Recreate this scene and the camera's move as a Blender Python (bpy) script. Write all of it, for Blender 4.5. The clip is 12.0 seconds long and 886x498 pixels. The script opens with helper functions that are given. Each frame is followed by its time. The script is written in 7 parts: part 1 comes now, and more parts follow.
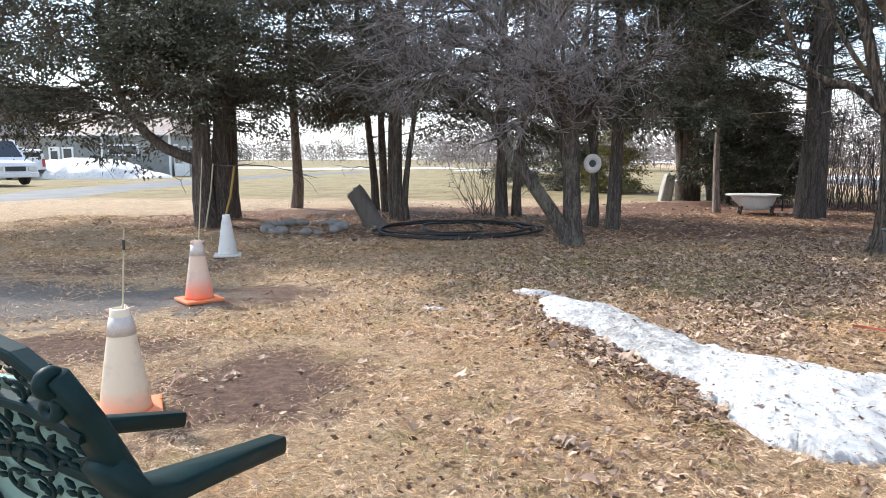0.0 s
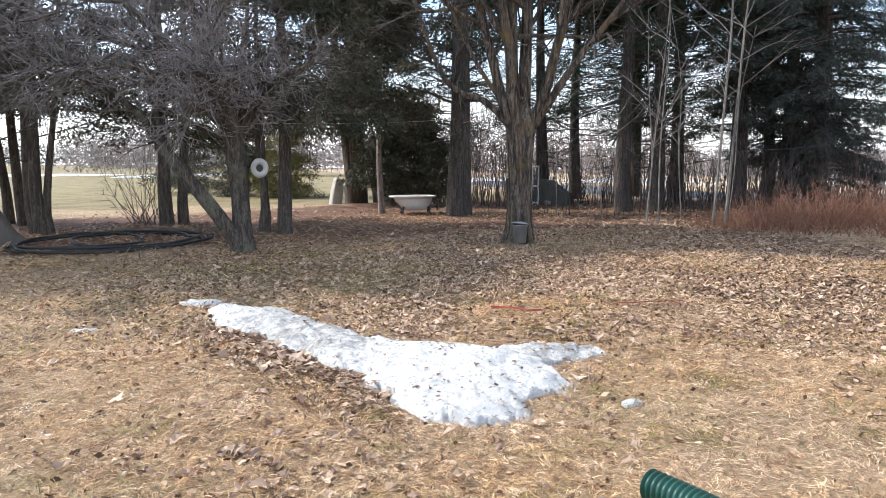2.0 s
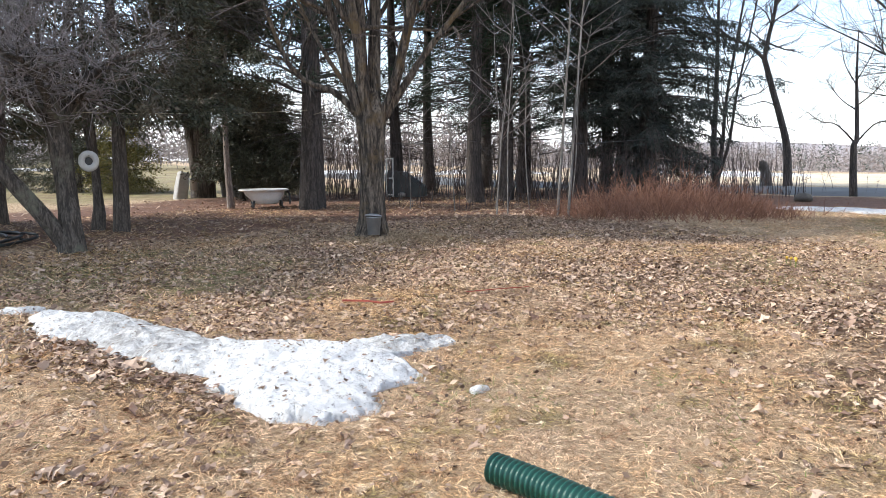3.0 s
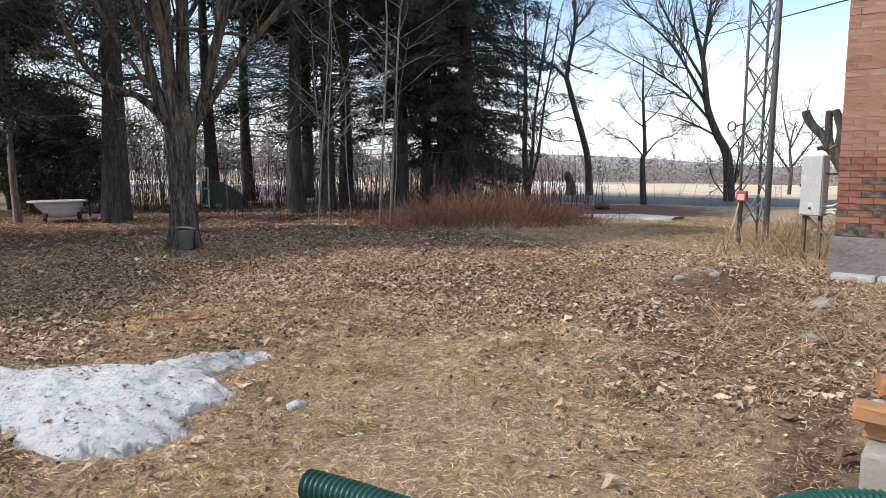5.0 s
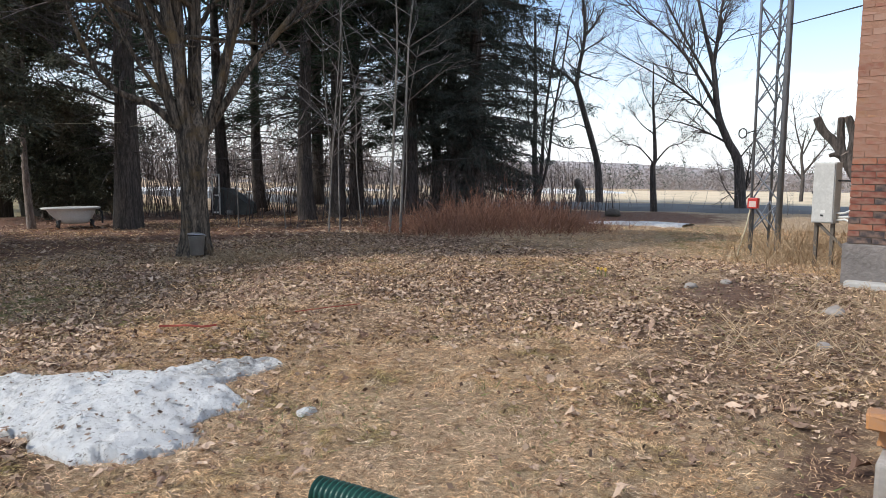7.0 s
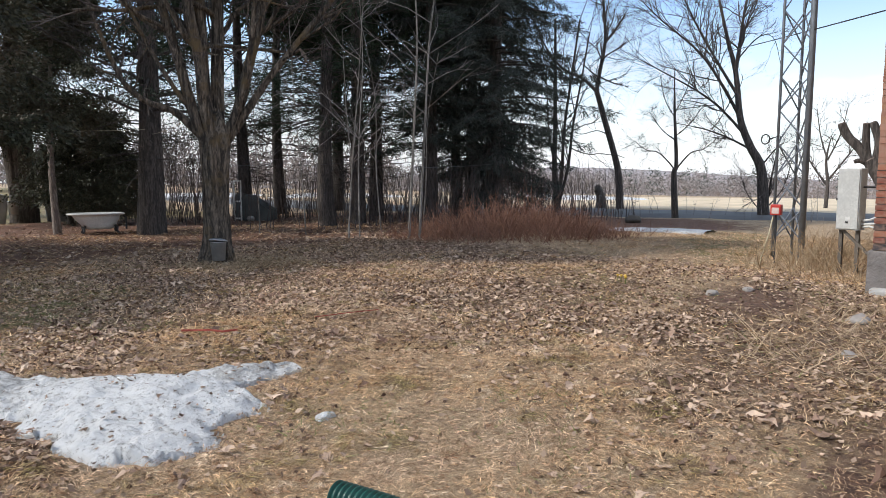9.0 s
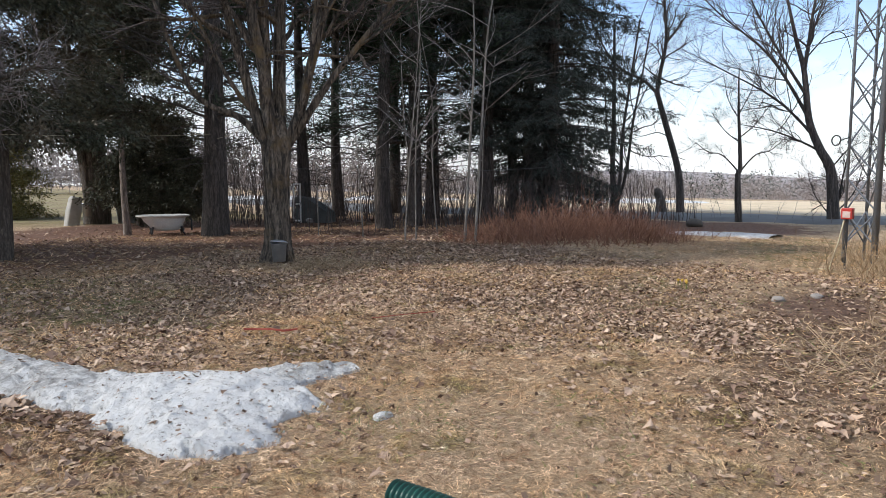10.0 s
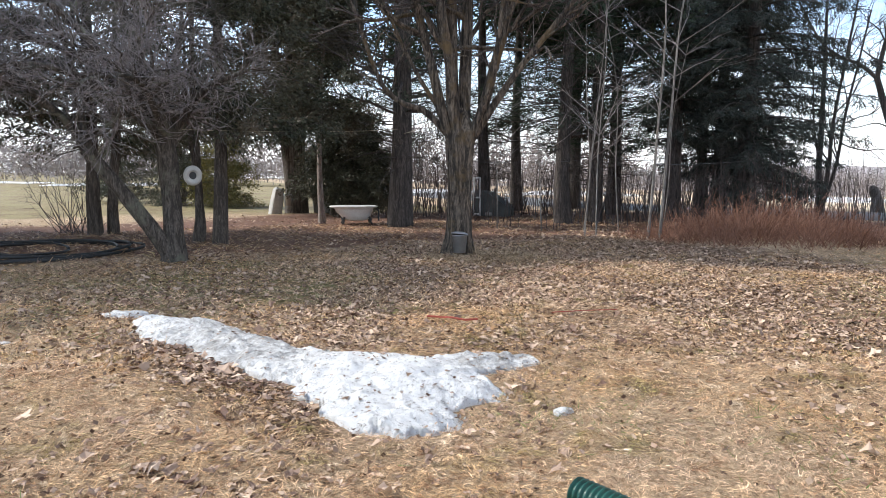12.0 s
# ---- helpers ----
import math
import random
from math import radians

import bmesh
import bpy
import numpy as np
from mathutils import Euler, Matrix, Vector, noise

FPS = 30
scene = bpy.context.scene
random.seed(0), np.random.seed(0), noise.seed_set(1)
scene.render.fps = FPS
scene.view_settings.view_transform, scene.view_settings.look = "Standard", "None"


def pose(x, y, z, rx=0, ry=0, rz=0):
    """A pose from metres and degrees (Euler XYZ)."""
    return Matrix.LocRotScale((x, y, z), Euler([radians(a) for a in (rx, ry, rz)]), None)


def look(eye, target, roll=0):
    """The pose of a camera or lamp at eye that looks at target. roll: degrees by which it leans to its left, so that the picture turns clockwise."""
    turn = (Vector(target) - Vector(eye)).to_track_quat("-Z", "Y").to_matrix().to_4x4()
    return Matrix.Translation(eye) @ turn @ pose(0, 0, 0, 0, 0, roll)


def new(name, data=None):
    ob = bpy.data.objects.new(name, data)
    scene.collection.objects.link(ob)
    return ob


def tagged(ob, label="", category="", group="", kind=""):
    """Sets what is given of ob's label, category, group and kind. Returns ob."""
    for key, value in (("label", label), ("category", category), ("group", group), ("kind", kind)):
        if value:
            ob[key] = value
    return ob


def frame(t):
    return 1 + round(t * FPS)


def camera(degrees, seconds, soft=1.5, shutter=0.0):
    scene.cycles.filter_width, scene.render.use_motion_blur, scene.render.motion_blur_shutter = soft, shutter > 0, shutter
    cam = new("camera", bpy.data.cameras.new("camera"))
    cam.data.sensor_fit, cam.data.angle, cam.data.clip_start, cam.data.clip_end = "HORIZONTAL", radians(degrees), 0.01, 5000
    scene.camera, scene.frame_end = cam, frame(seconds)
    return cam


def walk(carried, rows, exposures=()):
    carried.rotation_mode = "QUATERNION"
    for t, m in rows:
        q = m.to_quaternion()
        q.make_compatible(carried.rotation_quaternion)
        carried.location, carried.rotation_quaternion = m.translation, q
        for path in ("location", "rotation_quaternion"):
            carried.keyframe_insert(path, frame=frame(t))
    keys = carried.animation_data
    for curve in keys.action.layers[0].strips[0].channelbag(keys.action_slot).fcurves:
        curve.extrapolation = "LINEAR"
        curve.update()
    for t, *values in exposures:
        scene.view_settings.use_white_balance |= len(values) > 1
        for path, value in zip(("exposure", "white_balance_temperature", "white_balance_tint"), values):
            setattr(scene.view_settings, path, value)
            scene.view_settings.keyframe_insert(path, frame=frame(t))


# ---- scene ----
cam = camera(64.84, 12.0, soft=0.4)
walk(cam, [
    (0, pose(-0.004, 0.001, 1.122, 82.59, 0.23, 0.95)),
    (0.5, pose(0.005, 0.003, 1.120, 82.81, 0.03, -5.93)),
    (1, pose(0.023, -0.009, 1.123, 81.79, 0.15, -11.70)),
    (1.5, pose(0.050, -0.019, 1.118, 82.17, 0.09, -18.32)),
    (2, pose(0.069, -0.027, 1.113, 82.88, 0.32, -25.20)),
    (2.5, pose(0.114, -0.021, 1.104, 82.15, 0.98, -30.86)),
    (3, pose(0.142, -0.025, 1.107, 82.19, 0.43, -36.85)),
    (3.5, pose(0.165, -0.026, 1.106, 82.38, 0.33, -42.66)),
    (5.5, pose(0.190, -0.058, 1.107, 83.04, -0.12, -51.52)),
    (6, pose(0.189, -0.052, 1.107, 82.79, -0.03, -50.65)),
    (6.5, pose(0.193, -0.054, 1.105, 83.25, 0.02, -51.06)),
    (7, pose(0.185, -0.053, 1.109, 83.52, -0.03, -50.32)),
    (7.5, pose(0.194, -0.060, 1.109, 83.81, -0.04, -49.54)),
    (9.5, pose(0.173, -0.062, 1.109, 84.24, 0.02, -47.81)),
    (10, pose(0.166, -0.061, 1.107, 84.28, 0.04, -44.16)),
    (10.5, pose(0.161, -0.046, 1.105, 83.92, -0.09, -40.09)),
    (11, pose(0.146, -0.035, 1.098, 83.60, 0.09, -35.64)),
    (11.5, pose(0.143, -0.043, 1.101, 83.90, -0.31, -32.05)),
    (12, pose(0.145, -0.011, 1.088, 83.84, -0.31, -29.73)),
], [(0, 0.40), (1.5, 0.36), (2.5, 0.37), (3.7, 0.05), (5.3, -0.32), (7.7, -0.37), (9.3, -0.38), (10.5, -0.28), (12, 0.15)])

# ---------------------------------------------------------------- light
SUN_EL, SUN_AZ = radians(41), radians(-52)      # azimuth from +y towards +x
world = bpy.data.worlds.new("sky")
scene.world = world
world.use_nodes = True
wn, wl = world.node_tree.nodes, world.node_tree.links
wn.clear()
w_out = wn.new("ShaderNodeOutputWorld")
w_bg = wn.new("ShaderNodeBackground")
w_sky = wn.new("ShaderNodeTexSky")
w_sky.sky_type = "NISHITA"
w_sky.sun_disc = False
w_sky.sun_elevation = SUN_EL
w_sky.sun_rotation = SUN_AZ
w_sky.air_density, w_sky.dust_density, w_sky.ozone_density = 1.0, 1.2, 1.5
w_bg.inputs["Strength"].default_value = 0.15
# thin broken cloud, everywhere in the sky
w_tc = wn.new("ShaderNodeTexCoord")
w_map = wn.new("ShaderNodeMapping")
w_map.inputs["Scale"].default_value = (1.6, 1.6, 5.0)
w_noise = wn.new("ShaderNodeTexNoise")
w_noise.inputs["Scale"].default_value = 1.7
w_noise.inputs["Detail"].default_value = 7
w_noise.inputs["Roughness"].default_value = 0.55
w_ramp = wn.new("ShaderNodeValToRGB")
w_ramp.color_ramp.elements[0].position = 0.49
w_ramp.color_ramp.elements[0].color = (0.10, 0.10, 0.10, 1)
w_ramp.color_ramp.elements[1].position = 0.68
w_mix = wn.new("ShaderNodeMix")
w_mix.data_type = "RGBA"
w_mix.inputs["B"].default_value = (11.5, 11.7, 12.0, 1)
wl.new(w_tc.outputs["Generated"], w_map.inputs["Vector"])
wl.new(w_map.outputs["Vector"], w_noise.inputs["Vector"])
wl.new(w_noise.outputs["Fac"], w_ramp.inputs["Fac"])
wl.new(w_ramp.outputs["Color"], w_mix.inputs["Factor"])
w_gain = wn.new("ShaderNodeMix")
w_gain.data_type, w_gain.blend_type = "RGBA", "MULTIPLY"
w_gain.inputs["Factor"].default_value = 1
w_gain.inputs["B"].default_value = (1.6, 1.85, 2.0, 1)
wl.new(w_sky.outputs["Color"], w_gain.inputs["A"])
wl.new(w_gain.outputs["Result"], w_mix.inputs["A"])
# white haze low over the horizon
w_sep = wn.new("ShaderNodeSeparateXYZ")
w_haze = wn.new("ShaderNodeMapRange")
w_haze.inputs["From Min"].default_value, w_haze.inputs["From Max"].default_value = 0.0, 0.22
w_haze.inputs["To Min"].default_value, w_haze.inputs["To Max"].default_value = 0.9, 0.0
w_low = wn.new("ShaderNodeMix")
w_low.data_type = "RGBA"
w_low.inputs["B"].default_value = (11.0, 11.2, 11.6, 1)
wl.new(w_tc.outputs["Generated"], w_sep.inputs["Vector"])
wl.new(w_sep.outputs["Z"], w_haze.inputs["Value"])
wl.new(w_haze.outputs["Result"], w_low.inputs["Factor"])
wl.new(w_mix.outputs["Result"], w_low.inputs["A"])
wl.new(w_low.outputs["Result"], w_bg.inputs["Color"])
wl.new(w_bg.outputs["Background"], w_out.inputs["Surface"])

sun = new("sun", bpy.data.lights.new("sun", "SUN"))
sun.data.energy = 4.2
sun.data.angle = radians(0.6)
sun.data.color = (1.0, 0.955, 0.90)
sun_to = Vector((math.sin(SUN_AZ) * math.cos(SUN_EL), math.cos(SUN_AZ) * math.cos(SUN_EL), math.sin(SUN_EL)))
sun.matrix_world = look(sun_to * 60, (0, 0, 0))


# ---------------------------------------------------------------- materials
class Nodes:
    """A principled material and a few shorthands for its nodes."""

    def __init__(self, name, rough=0.85, metal=0.0):
        self.mat = bpy.data.materials.new(name)
        self.mat.use_nodes = True
        self.n, self.l = self.mat.node_tree.nodes, self.mat.node_tree.links
        self.bsdf = self.n["Principled BSDF"]
        self.bsdf.inputs["Roughness"].default_value = rough
        self.bsdf.inputs["Metallic"].default_value = metal
        self.tc = self.n.new("ShaderNodeTexCoord")

    def coords(self, stretch=(1, 1, 1)):
        m = self.n.new("ShaderNodeMapping")
        m.inputs["Scale"].default_value = stretch
        self.l.new(self.tc.outputs["Object"], m.inputs["Vector"])
        return m.outputs["Vector"]

    def noise(self, scale, detail=4, rough=0.55, stretch=(1, 1, 1), warp=0.0):
        t = self.n.new("ShaderNodeTexNoise")
        t.inputs["Scale"].default_value = scale
        t.inputs["Detail"].default_value = detail
        t.inputs["Roughness"].default_value = rough
        t.inputs["Distortion"].default_value = warp
        self.l.new(self.coords(stretch), t.inputs["Vector"])
        return t.outputs["Fac"]

    def ramp(self, fac, lo, hi, a=(0, 0, 0), b=(1, 1, 1)):
        r = self.n.new("ShaderNodeValToRGB")
        r.color_ramp.elements[0].position, r.color_ramp.elements[1].position = lo, hi
        r.color_ramp.elements[0].color, r.color_ramp.elements[1].color = (*a, 1), (*b, 1)
        self.l.new(fac, r.inputs["Fac"])
        return r.outputs["Color"]

    def mix(self, fac, a, b, blend="MIX"):
        m = self.n.new("ShaderNodeMix")
        m.data_type = "RGBA"
        m.blend_type = blend
        for key, v in (("Factor", fac), ("A", a), ("B", b)):
            if isinstance(v, (int, float)):
                m.inputs[key].default_value = v
            elif isinstance(v, tuple):
                m.inputs[key].default_value = (*v, 1)
            else:
                self.l.new(v, m.inputs[key])
        return m.outputs["Result"]

    def attr(self, name):
        a = self.n.new("ShaderNodeAttribute")
        a.attribute_name = name
        return a.outputs["Fac"]

    def island(self):
        return self.n.new("ShaderNodeNewGeometry").outputs["Random Per Island"]

    def random(self):
        return self.n.new("ShaderNodeObjectInfo").outputs["Random"]

    def color(self, c):
        if isinstance(c, tuple):
            self.bsdf.inputs["Base Color"].default_value = (*c, 1)
        else:
            self.l.new(c, self.bsdf.inputs["Base Color"])
        return self

    def bump(self, fac, strength=0.4, distance=0.01):
        b = self.n.new("ShaderNodeBump")
        b.inputs["Strength"].default_value = strength
        b.inputs["Distance"].default_value = distance
        self.l.new(fac, b.inputs["Height"])
        self.l.new(b.outputs["Normal"], self.bsdf.inputs["Normal"])
        return self


def plain(name, a, b, scale=8, rough=0.8, metal=0.0, bump=0.3, distance=0.004, stretch=(1, 1, 1), detail=5):
    """Two colours mixed by two scales of noise, with fine relief."""
    k = Nodes(name, rough, metal)
    big = k.noise(scale, detail, 0.6, stretch)
    fine = k.noise(scale * 7, 4, 0.6, stretch)
    c = k.mix(k.ramp(big, 0.35, 0.65), a, b)
    c = k.mix(k.ramp(fine, 0.3, 0.75), c, tuple(v * 0.72 for v in b))
    k.color(c).bump(k.noise(scale * 5, 6, 0.6, stretch), bump, distance)
    return k.mat


def bark(name, dark, light, scale=9.0, depth=0.02, moss=None):
    k = Nodes(name, 0.95)
    ridge = k.noise(scale * 2, 7, 0.7, (1, 1, 0.13), 0.9)
    fine = k.noise(scale * 5, 5, 0.6, (1, 1, 0.3))
    c = k.mix(k.ramp(ridge, 0.43, 0.57), dark, light)
    c = k.mix(k.ramp(fine, 0.35, 0.75), c, tuple(v * 0.6 for v in dark))
    if moss:
        c = k.mix(k.ramp(k.noise(2.2, 5, 0.7), 0.52, 0.66), c, moss)
    k.color(c).bump(ridge, 1.0, depth)
    return k.mat


def foliage(name, a, b, dead=None, rough=0.6, share=0.82, pale=None, skew=1.0):
    k = Nodes(name, rough)
    r = k.n.new("ShaderNodeMath")
    r.operation = "POWER"
    k.l.new(k.island(), r.inputs[0])
    r.inputs[1].default_value = skew
    c = k.mix(r.outputs[0], a, b)
    if dead:
        c = k.mix(k.ramp(k.noise(0.9, 3), share - 0.28, share - 0.05), c, dead)
    if pale:
        c = k.mix(k.ramp(k.noise(60, 3, 0.6), 0.50, 0.72), c, pale)
    k.color(c)
    k.bsdf.inputs["Specular IOR Level"].default_value = 0.25
    return k.mat


M_BARK_CEDAR = bark("cedar_bark", (0.075, 0.06, 0.05), (0.20, 0.165, 0.135), 12, 0.015)
M_BARK_PINE = bark("pine_bark", (0.055, 0.047, 0.042), (0.15, 0.125, 0.11), 10, 0.02)
M_BARK_MAPLE = bark("maple_bark", (0.045, 0.036, 0.028), (0.27, 0.215, 0.165), 9, 0.06, (0.16, 0.11, 0.055))
M_BARK_APPLE = bark("apple_bark", (0.055, 0.045, 0.037), (0.18, 0.152, 0.125), 14, 0.012, (0.17, 0.165, 0.12))
M_TWIG = bark("twig_bark", (0.07, 0.055, 0.050), (0.165, 0.135, 0.125), 18, 0.004)
M_TWIG_GREY = bark("grey_twig_bark", (0.18, 0.155, 0.15), (0.46, 0.41, 0.39), 18, 0.004)
M_BIRCH = bark("pale_sapling_bark", (0.15, 0.135, 0.12), (0.38, 0.355, 0.32), 14, 0.004)
M_POLE = bark("weathered_trunk_wood", (0.16, 0.125, 0.105), (0.36, 0.30, 0.26), 10, 0.006)
M_CEDAR = foliage("cedar_foliage", (0.038, 0.043, 0.028), (0.125, 0.125, 0.080), (0.150, 0.115, 0.080), 0.6, 0.76)
M_PINE = foliage("pine_needles", (0.020, 0.034, 0.019), (0.052, 0.072, 0.040))
M_SPRUCE = foliage("spruce_needles", (0.031, 0.038, 0.031), (0.082, 0.092, 0.076))
M_SHRUB = foliage("yellowing_shrub_foliage", (0.10, 0.10, 0.03), (0.24, 0.20, 0.07))
M_BRUSH = foliage("russet_brush_stems", (0.15, 0.070, 0.045), (0.38, 0.205, 0.135))
M_WEED = foliage("dry_weed_stems", (0.26, 0.17, 0.095), (0.54, 0.41, 0.265))
def matted_grass(name, gold, beige, pale, brown, green):
    """Dead grass whose colour changes from tuft to tuft and patch to patch, with some change from blade to blade."""
    k = Nodes(name, 0.75)
    c = k.mix(k.ramp(k.noise(0.9, 4, 0.6), 0.40, 0.62), gold, beige)
    c = k.mix(k.ramp(k.noise(2.6, 4, 0.65), 0.54, 0.66), c, green)
    c = k.mix(k.ramp(k.noise(11, 4, 0.65), 0.50, 0.66), c, brown)
    c = k.mix(k.ramp(k.noise(7, 5, 0.7, (1, 1, 1), 0.6), 0.55, 0.68), c, pale)
    v = k.mix(k.island(), (0.28, 0.255, 0.235), (1.60, 1.56, 1.50))
    k.color(k.mix(1.0, c, v, "MULTIPLY"))
    k.bsdf.inputs["Specular IOR Level"].default_value = 0.25
    return k.mat


M_GRASS = matted_grass("dry_grass_blades", (0.61, 0.405, 0.22), (0.66, 0.48, 0.325), (0.88, 0.73, 0.54), (0.30, 0.155, 0.085), (0.33, 0.265, 0.10))
M_GREEN = foliage("young_grass_blades", (0.10, 0.135, 0.035), (0.22, 0.24, 0.075))
M_LEAF = foliage("dead_leaf", (0.15, 0.085, 0.058), (0.68, 0.50, 0.36), (0.37, 0.20, 0.13), 0.6, 0.84, None, 1.25)
M_SCRAP = foliage("leaf_scraps", (0.09, 0.050, 0.032), (0.54, 0.39, 0.275), None, 0.7, 0.8, None, 1.5)
M_METAL_GREEN = plain("dark_green_enamel", (0.003, 0.016, 0.018), (0.006, 0.030, 0.032), 20, 0.5, 0.0, 0.15, 0.001)
M_METAL_GREEN.node_tree.nodes["Principled BSDF"].inputs["Specular IOR Level"].default_value = 0.18
M_HOSE_GREEN = plain("green_ribbed_plastic", (0.006, 0.062, 0.044), (0.010, 0.085, 0.058), 14, 0.35, 0, 0.1, 0.001)
M_RUBBER = plain("black_rubber", (0.018, 0.018, 0.018), (0.035, 0.034, 0.032), 12, 0.6)
M_SNOW_K = Nodes("old_granular_snow", 0.6)
M_GALV = plain("galvanised_steel", (0.32, 0.33, 0.34), (0.46, 0.47, 0.48), 10, 0.45, 0.75, 0.2, 0.002)
M_TOWER = plain("grey_tower_steel", (0.20, 0.22, 0.25), (0.30, 0.32, 0.35), 10, 0.5, 0.5, 0.2, 0.002)
M_BOX = plain("weathered_grey_enamel", (0.50, 0.50, 0.48), (0.60, 0.60, 0.57), 6, 0.5, 0.0, 0.15, 0.002)
M_WHITE = plain("white_enamel", (0.68, 0.68, 0.66), (0.80, 0.80, 0.78), 7, 0.35, 0.0, 0.1, 0.002)
M_RED = plain("red_plastic", (0.50, 0.03, 0.025), (0.62, 0.05, 0.035), 12, 0.45)
M_REDTAPE = plain("red_tape", (0.36, 0.05, 0.035), (0.46, 0.11, 0.07), 12, 0.5)
M_YELLOW = plain("yellow_petals", (0.62, 0.36, 0.03), (0.70, 0.46, 0.06), 12, 0.6)
M_YELLOWPOLE = plain("yellow_painted_wood", (0.42, 0.26, 0.05), (0.52, 0.34, 0.08), 12, 0.6)
M_ROPE = plain("pale_rope", (0.50, 0.43, 0.28), (0.62, 0.55, 0.38), 30, 0.9)
M_STONE = plain("field_stone", (0.19, 0.18, 0.165), (0.36, 0.34, 0.31), 7, 0.9, 0, 0.6, 0.012)
M_PALESTONE = plain("pale_stone", (0.40, 0.38, 0.35), (0.58, 0.56, 0.52), 6, 0.9, 0, 0.5, 0.01)
M_CONCRETE = plain("weathered_concrete", (0.27, 0.24, 0.21), (0.42, 0.38, 0.34), 6, 0.92, 0, 0.6, 0.008)
M_FOUND = plain("rough_parged_foundation", (0.14, 0.125, 0.115), (0.27, 0.24, 0.22), 5, 0.95, 0, 0.9, 0.02)
M_MORTAR = plain("lime_mortar", (0.27, 0.20, 0.155), (0.36, 0.28, 0.225), 20, 0.95, 0, 0.6, 0.004)
M_MORTAR_HIGH = plain("weathered_brick_face_mortar", (0.27, 0.135, 0.085), (0.36, 0.20, 0.135), 9, 0.95, 0, 0.7, 0.006)
M_ASPHALT = plain("worn_asphalt", (0.075, 0.072, 0.068), (0.17, 0.163, 0.155), 0.9, 0.75, 0, 0.5, 0.01)
M_ROOF = plain("rusty_metal_roof", (0.30, 0.21, 0.17), (0.42, 0.34, 0.29), 1.2, 0.7, 0, 0.3, 0.01, (1, 1, 0.3))
M_SIDING = plain("grey_green_siding", (0.20, 0.21, 0.195), (0.27, 0.28, 0.26), 2, 0.7)
M_BARN = plain("weathered_barn_board", (0.24, 0.21, 0.19), (0.36, 0.32, 0.29), 3, 0.9, 0, 0.5, 0.01, (1, 1, 0.1))
M_TRIM = plain("white_trim_paint", (0.70, 0.70, 0.67), (0.80, 0.80, 0.77), 5, 0.6)
M_VAN = plain("white_van_paint", (0.72, 0.73, 0.74), (0.80, 0.81, 0.82), 3, 0.3, 0, 0.05, 0.001)
M_DARKTRIM = plain("dark_plastic", (0.02, 0.02, 0.022), (0.04, 0.04, 0.042), 8, 0.5)
M_CHROME = plain("dull_chrome", (0.5, 0.5, 0.5), (0.62, 0.62, 0.62), 8, 0.3, 0.9, 0.1, 0.001)
M_TARP = plain("grey_tarp", (0.055, 0.06, 0.06), (0.10, 0.105, 0.10), 4, 0.8)
M_DEADWOOD = plain("dead_grey_wood", (0.07, 0.06, 0.05), (0.18, 0.155, 0.13), 5, 0.95, 0, 0.8, 0.012, (1, 1, 0.25))

g_ = Nodes("window_glass", 0.08)
g_.color((0.03, 0.035, 0.04))
M_GLASS = g_.mat
l_ = Nodes("amber_tail_light", 0.3)
l_.color((0.4, 0.02, 0.015))
M_TAIL = l_.mat

# snow: granular, with dirt and twig litter melted out on it
g_ = M_SNOW_K.attr("grime")
e_ = M_SNOW_K.n.new("ShaderNodeMath")
e_.operation = "MULTIPLY_ADD"
M_SNOW_K.l.new(g_, e_.inputs[0])
e_.inputs[1].default_value = 0.17
M_SNOW_K.l.new(M_SNOW_K.noise(9, 10, 0.85, (1, 1, 1), 0.9), e_.inputs[2])
d_ = M_SNOW_K.ramp(e_.outputs[0], 0.575, 0.76)
s_ = M_SNOW_K.ramp(M_SNOW_K.noise(30, 8, 0.85), 0.545, 0.61)
c_ = M_SNOW_K.mix(d_, (0.80, 0.79, 0.765), (0.30, 0.285, 0.265))
c_ = M_SNOW_K.mix(s_, c_, (0.27, 0.24, 0.205))
M_SNOW_K.color(c_).bump(M_SNOW_K.noise(16, 9, 0.76), 0.9, 0.045)
M_SNOW = M_SNOW_K.mat

# cone: faded orange, paler towards the top
def cone_material(name, top, foot, rise=0.22):
    k = Nodes(name, 0.55)
    sep = k.n.new("ShaderNodeSeparateXYZ")
    k.l.new(k.tc.outputs["Object"], sep.inputs["Vector"])
    mr = k.n.new("ShaderNodeMapRange")
    mr.inputs["From Min"].default_value, mr.inputs["From Max"].default_value = 0.02, rise
    k.l.new(sep.outputs["Z"], mr.inputs["Value"])
    c = k.mix(mr.outputs["Result"], foot, top)
    c = k.mix(k.ramp(k.noise(9, 6, 0.7), 0.5, 0.75), c, tuple(v * 0.7 for v in top))
    k.color(c).bump(k.noise(30, 4), 0.15, 0.002)
    return k.mat


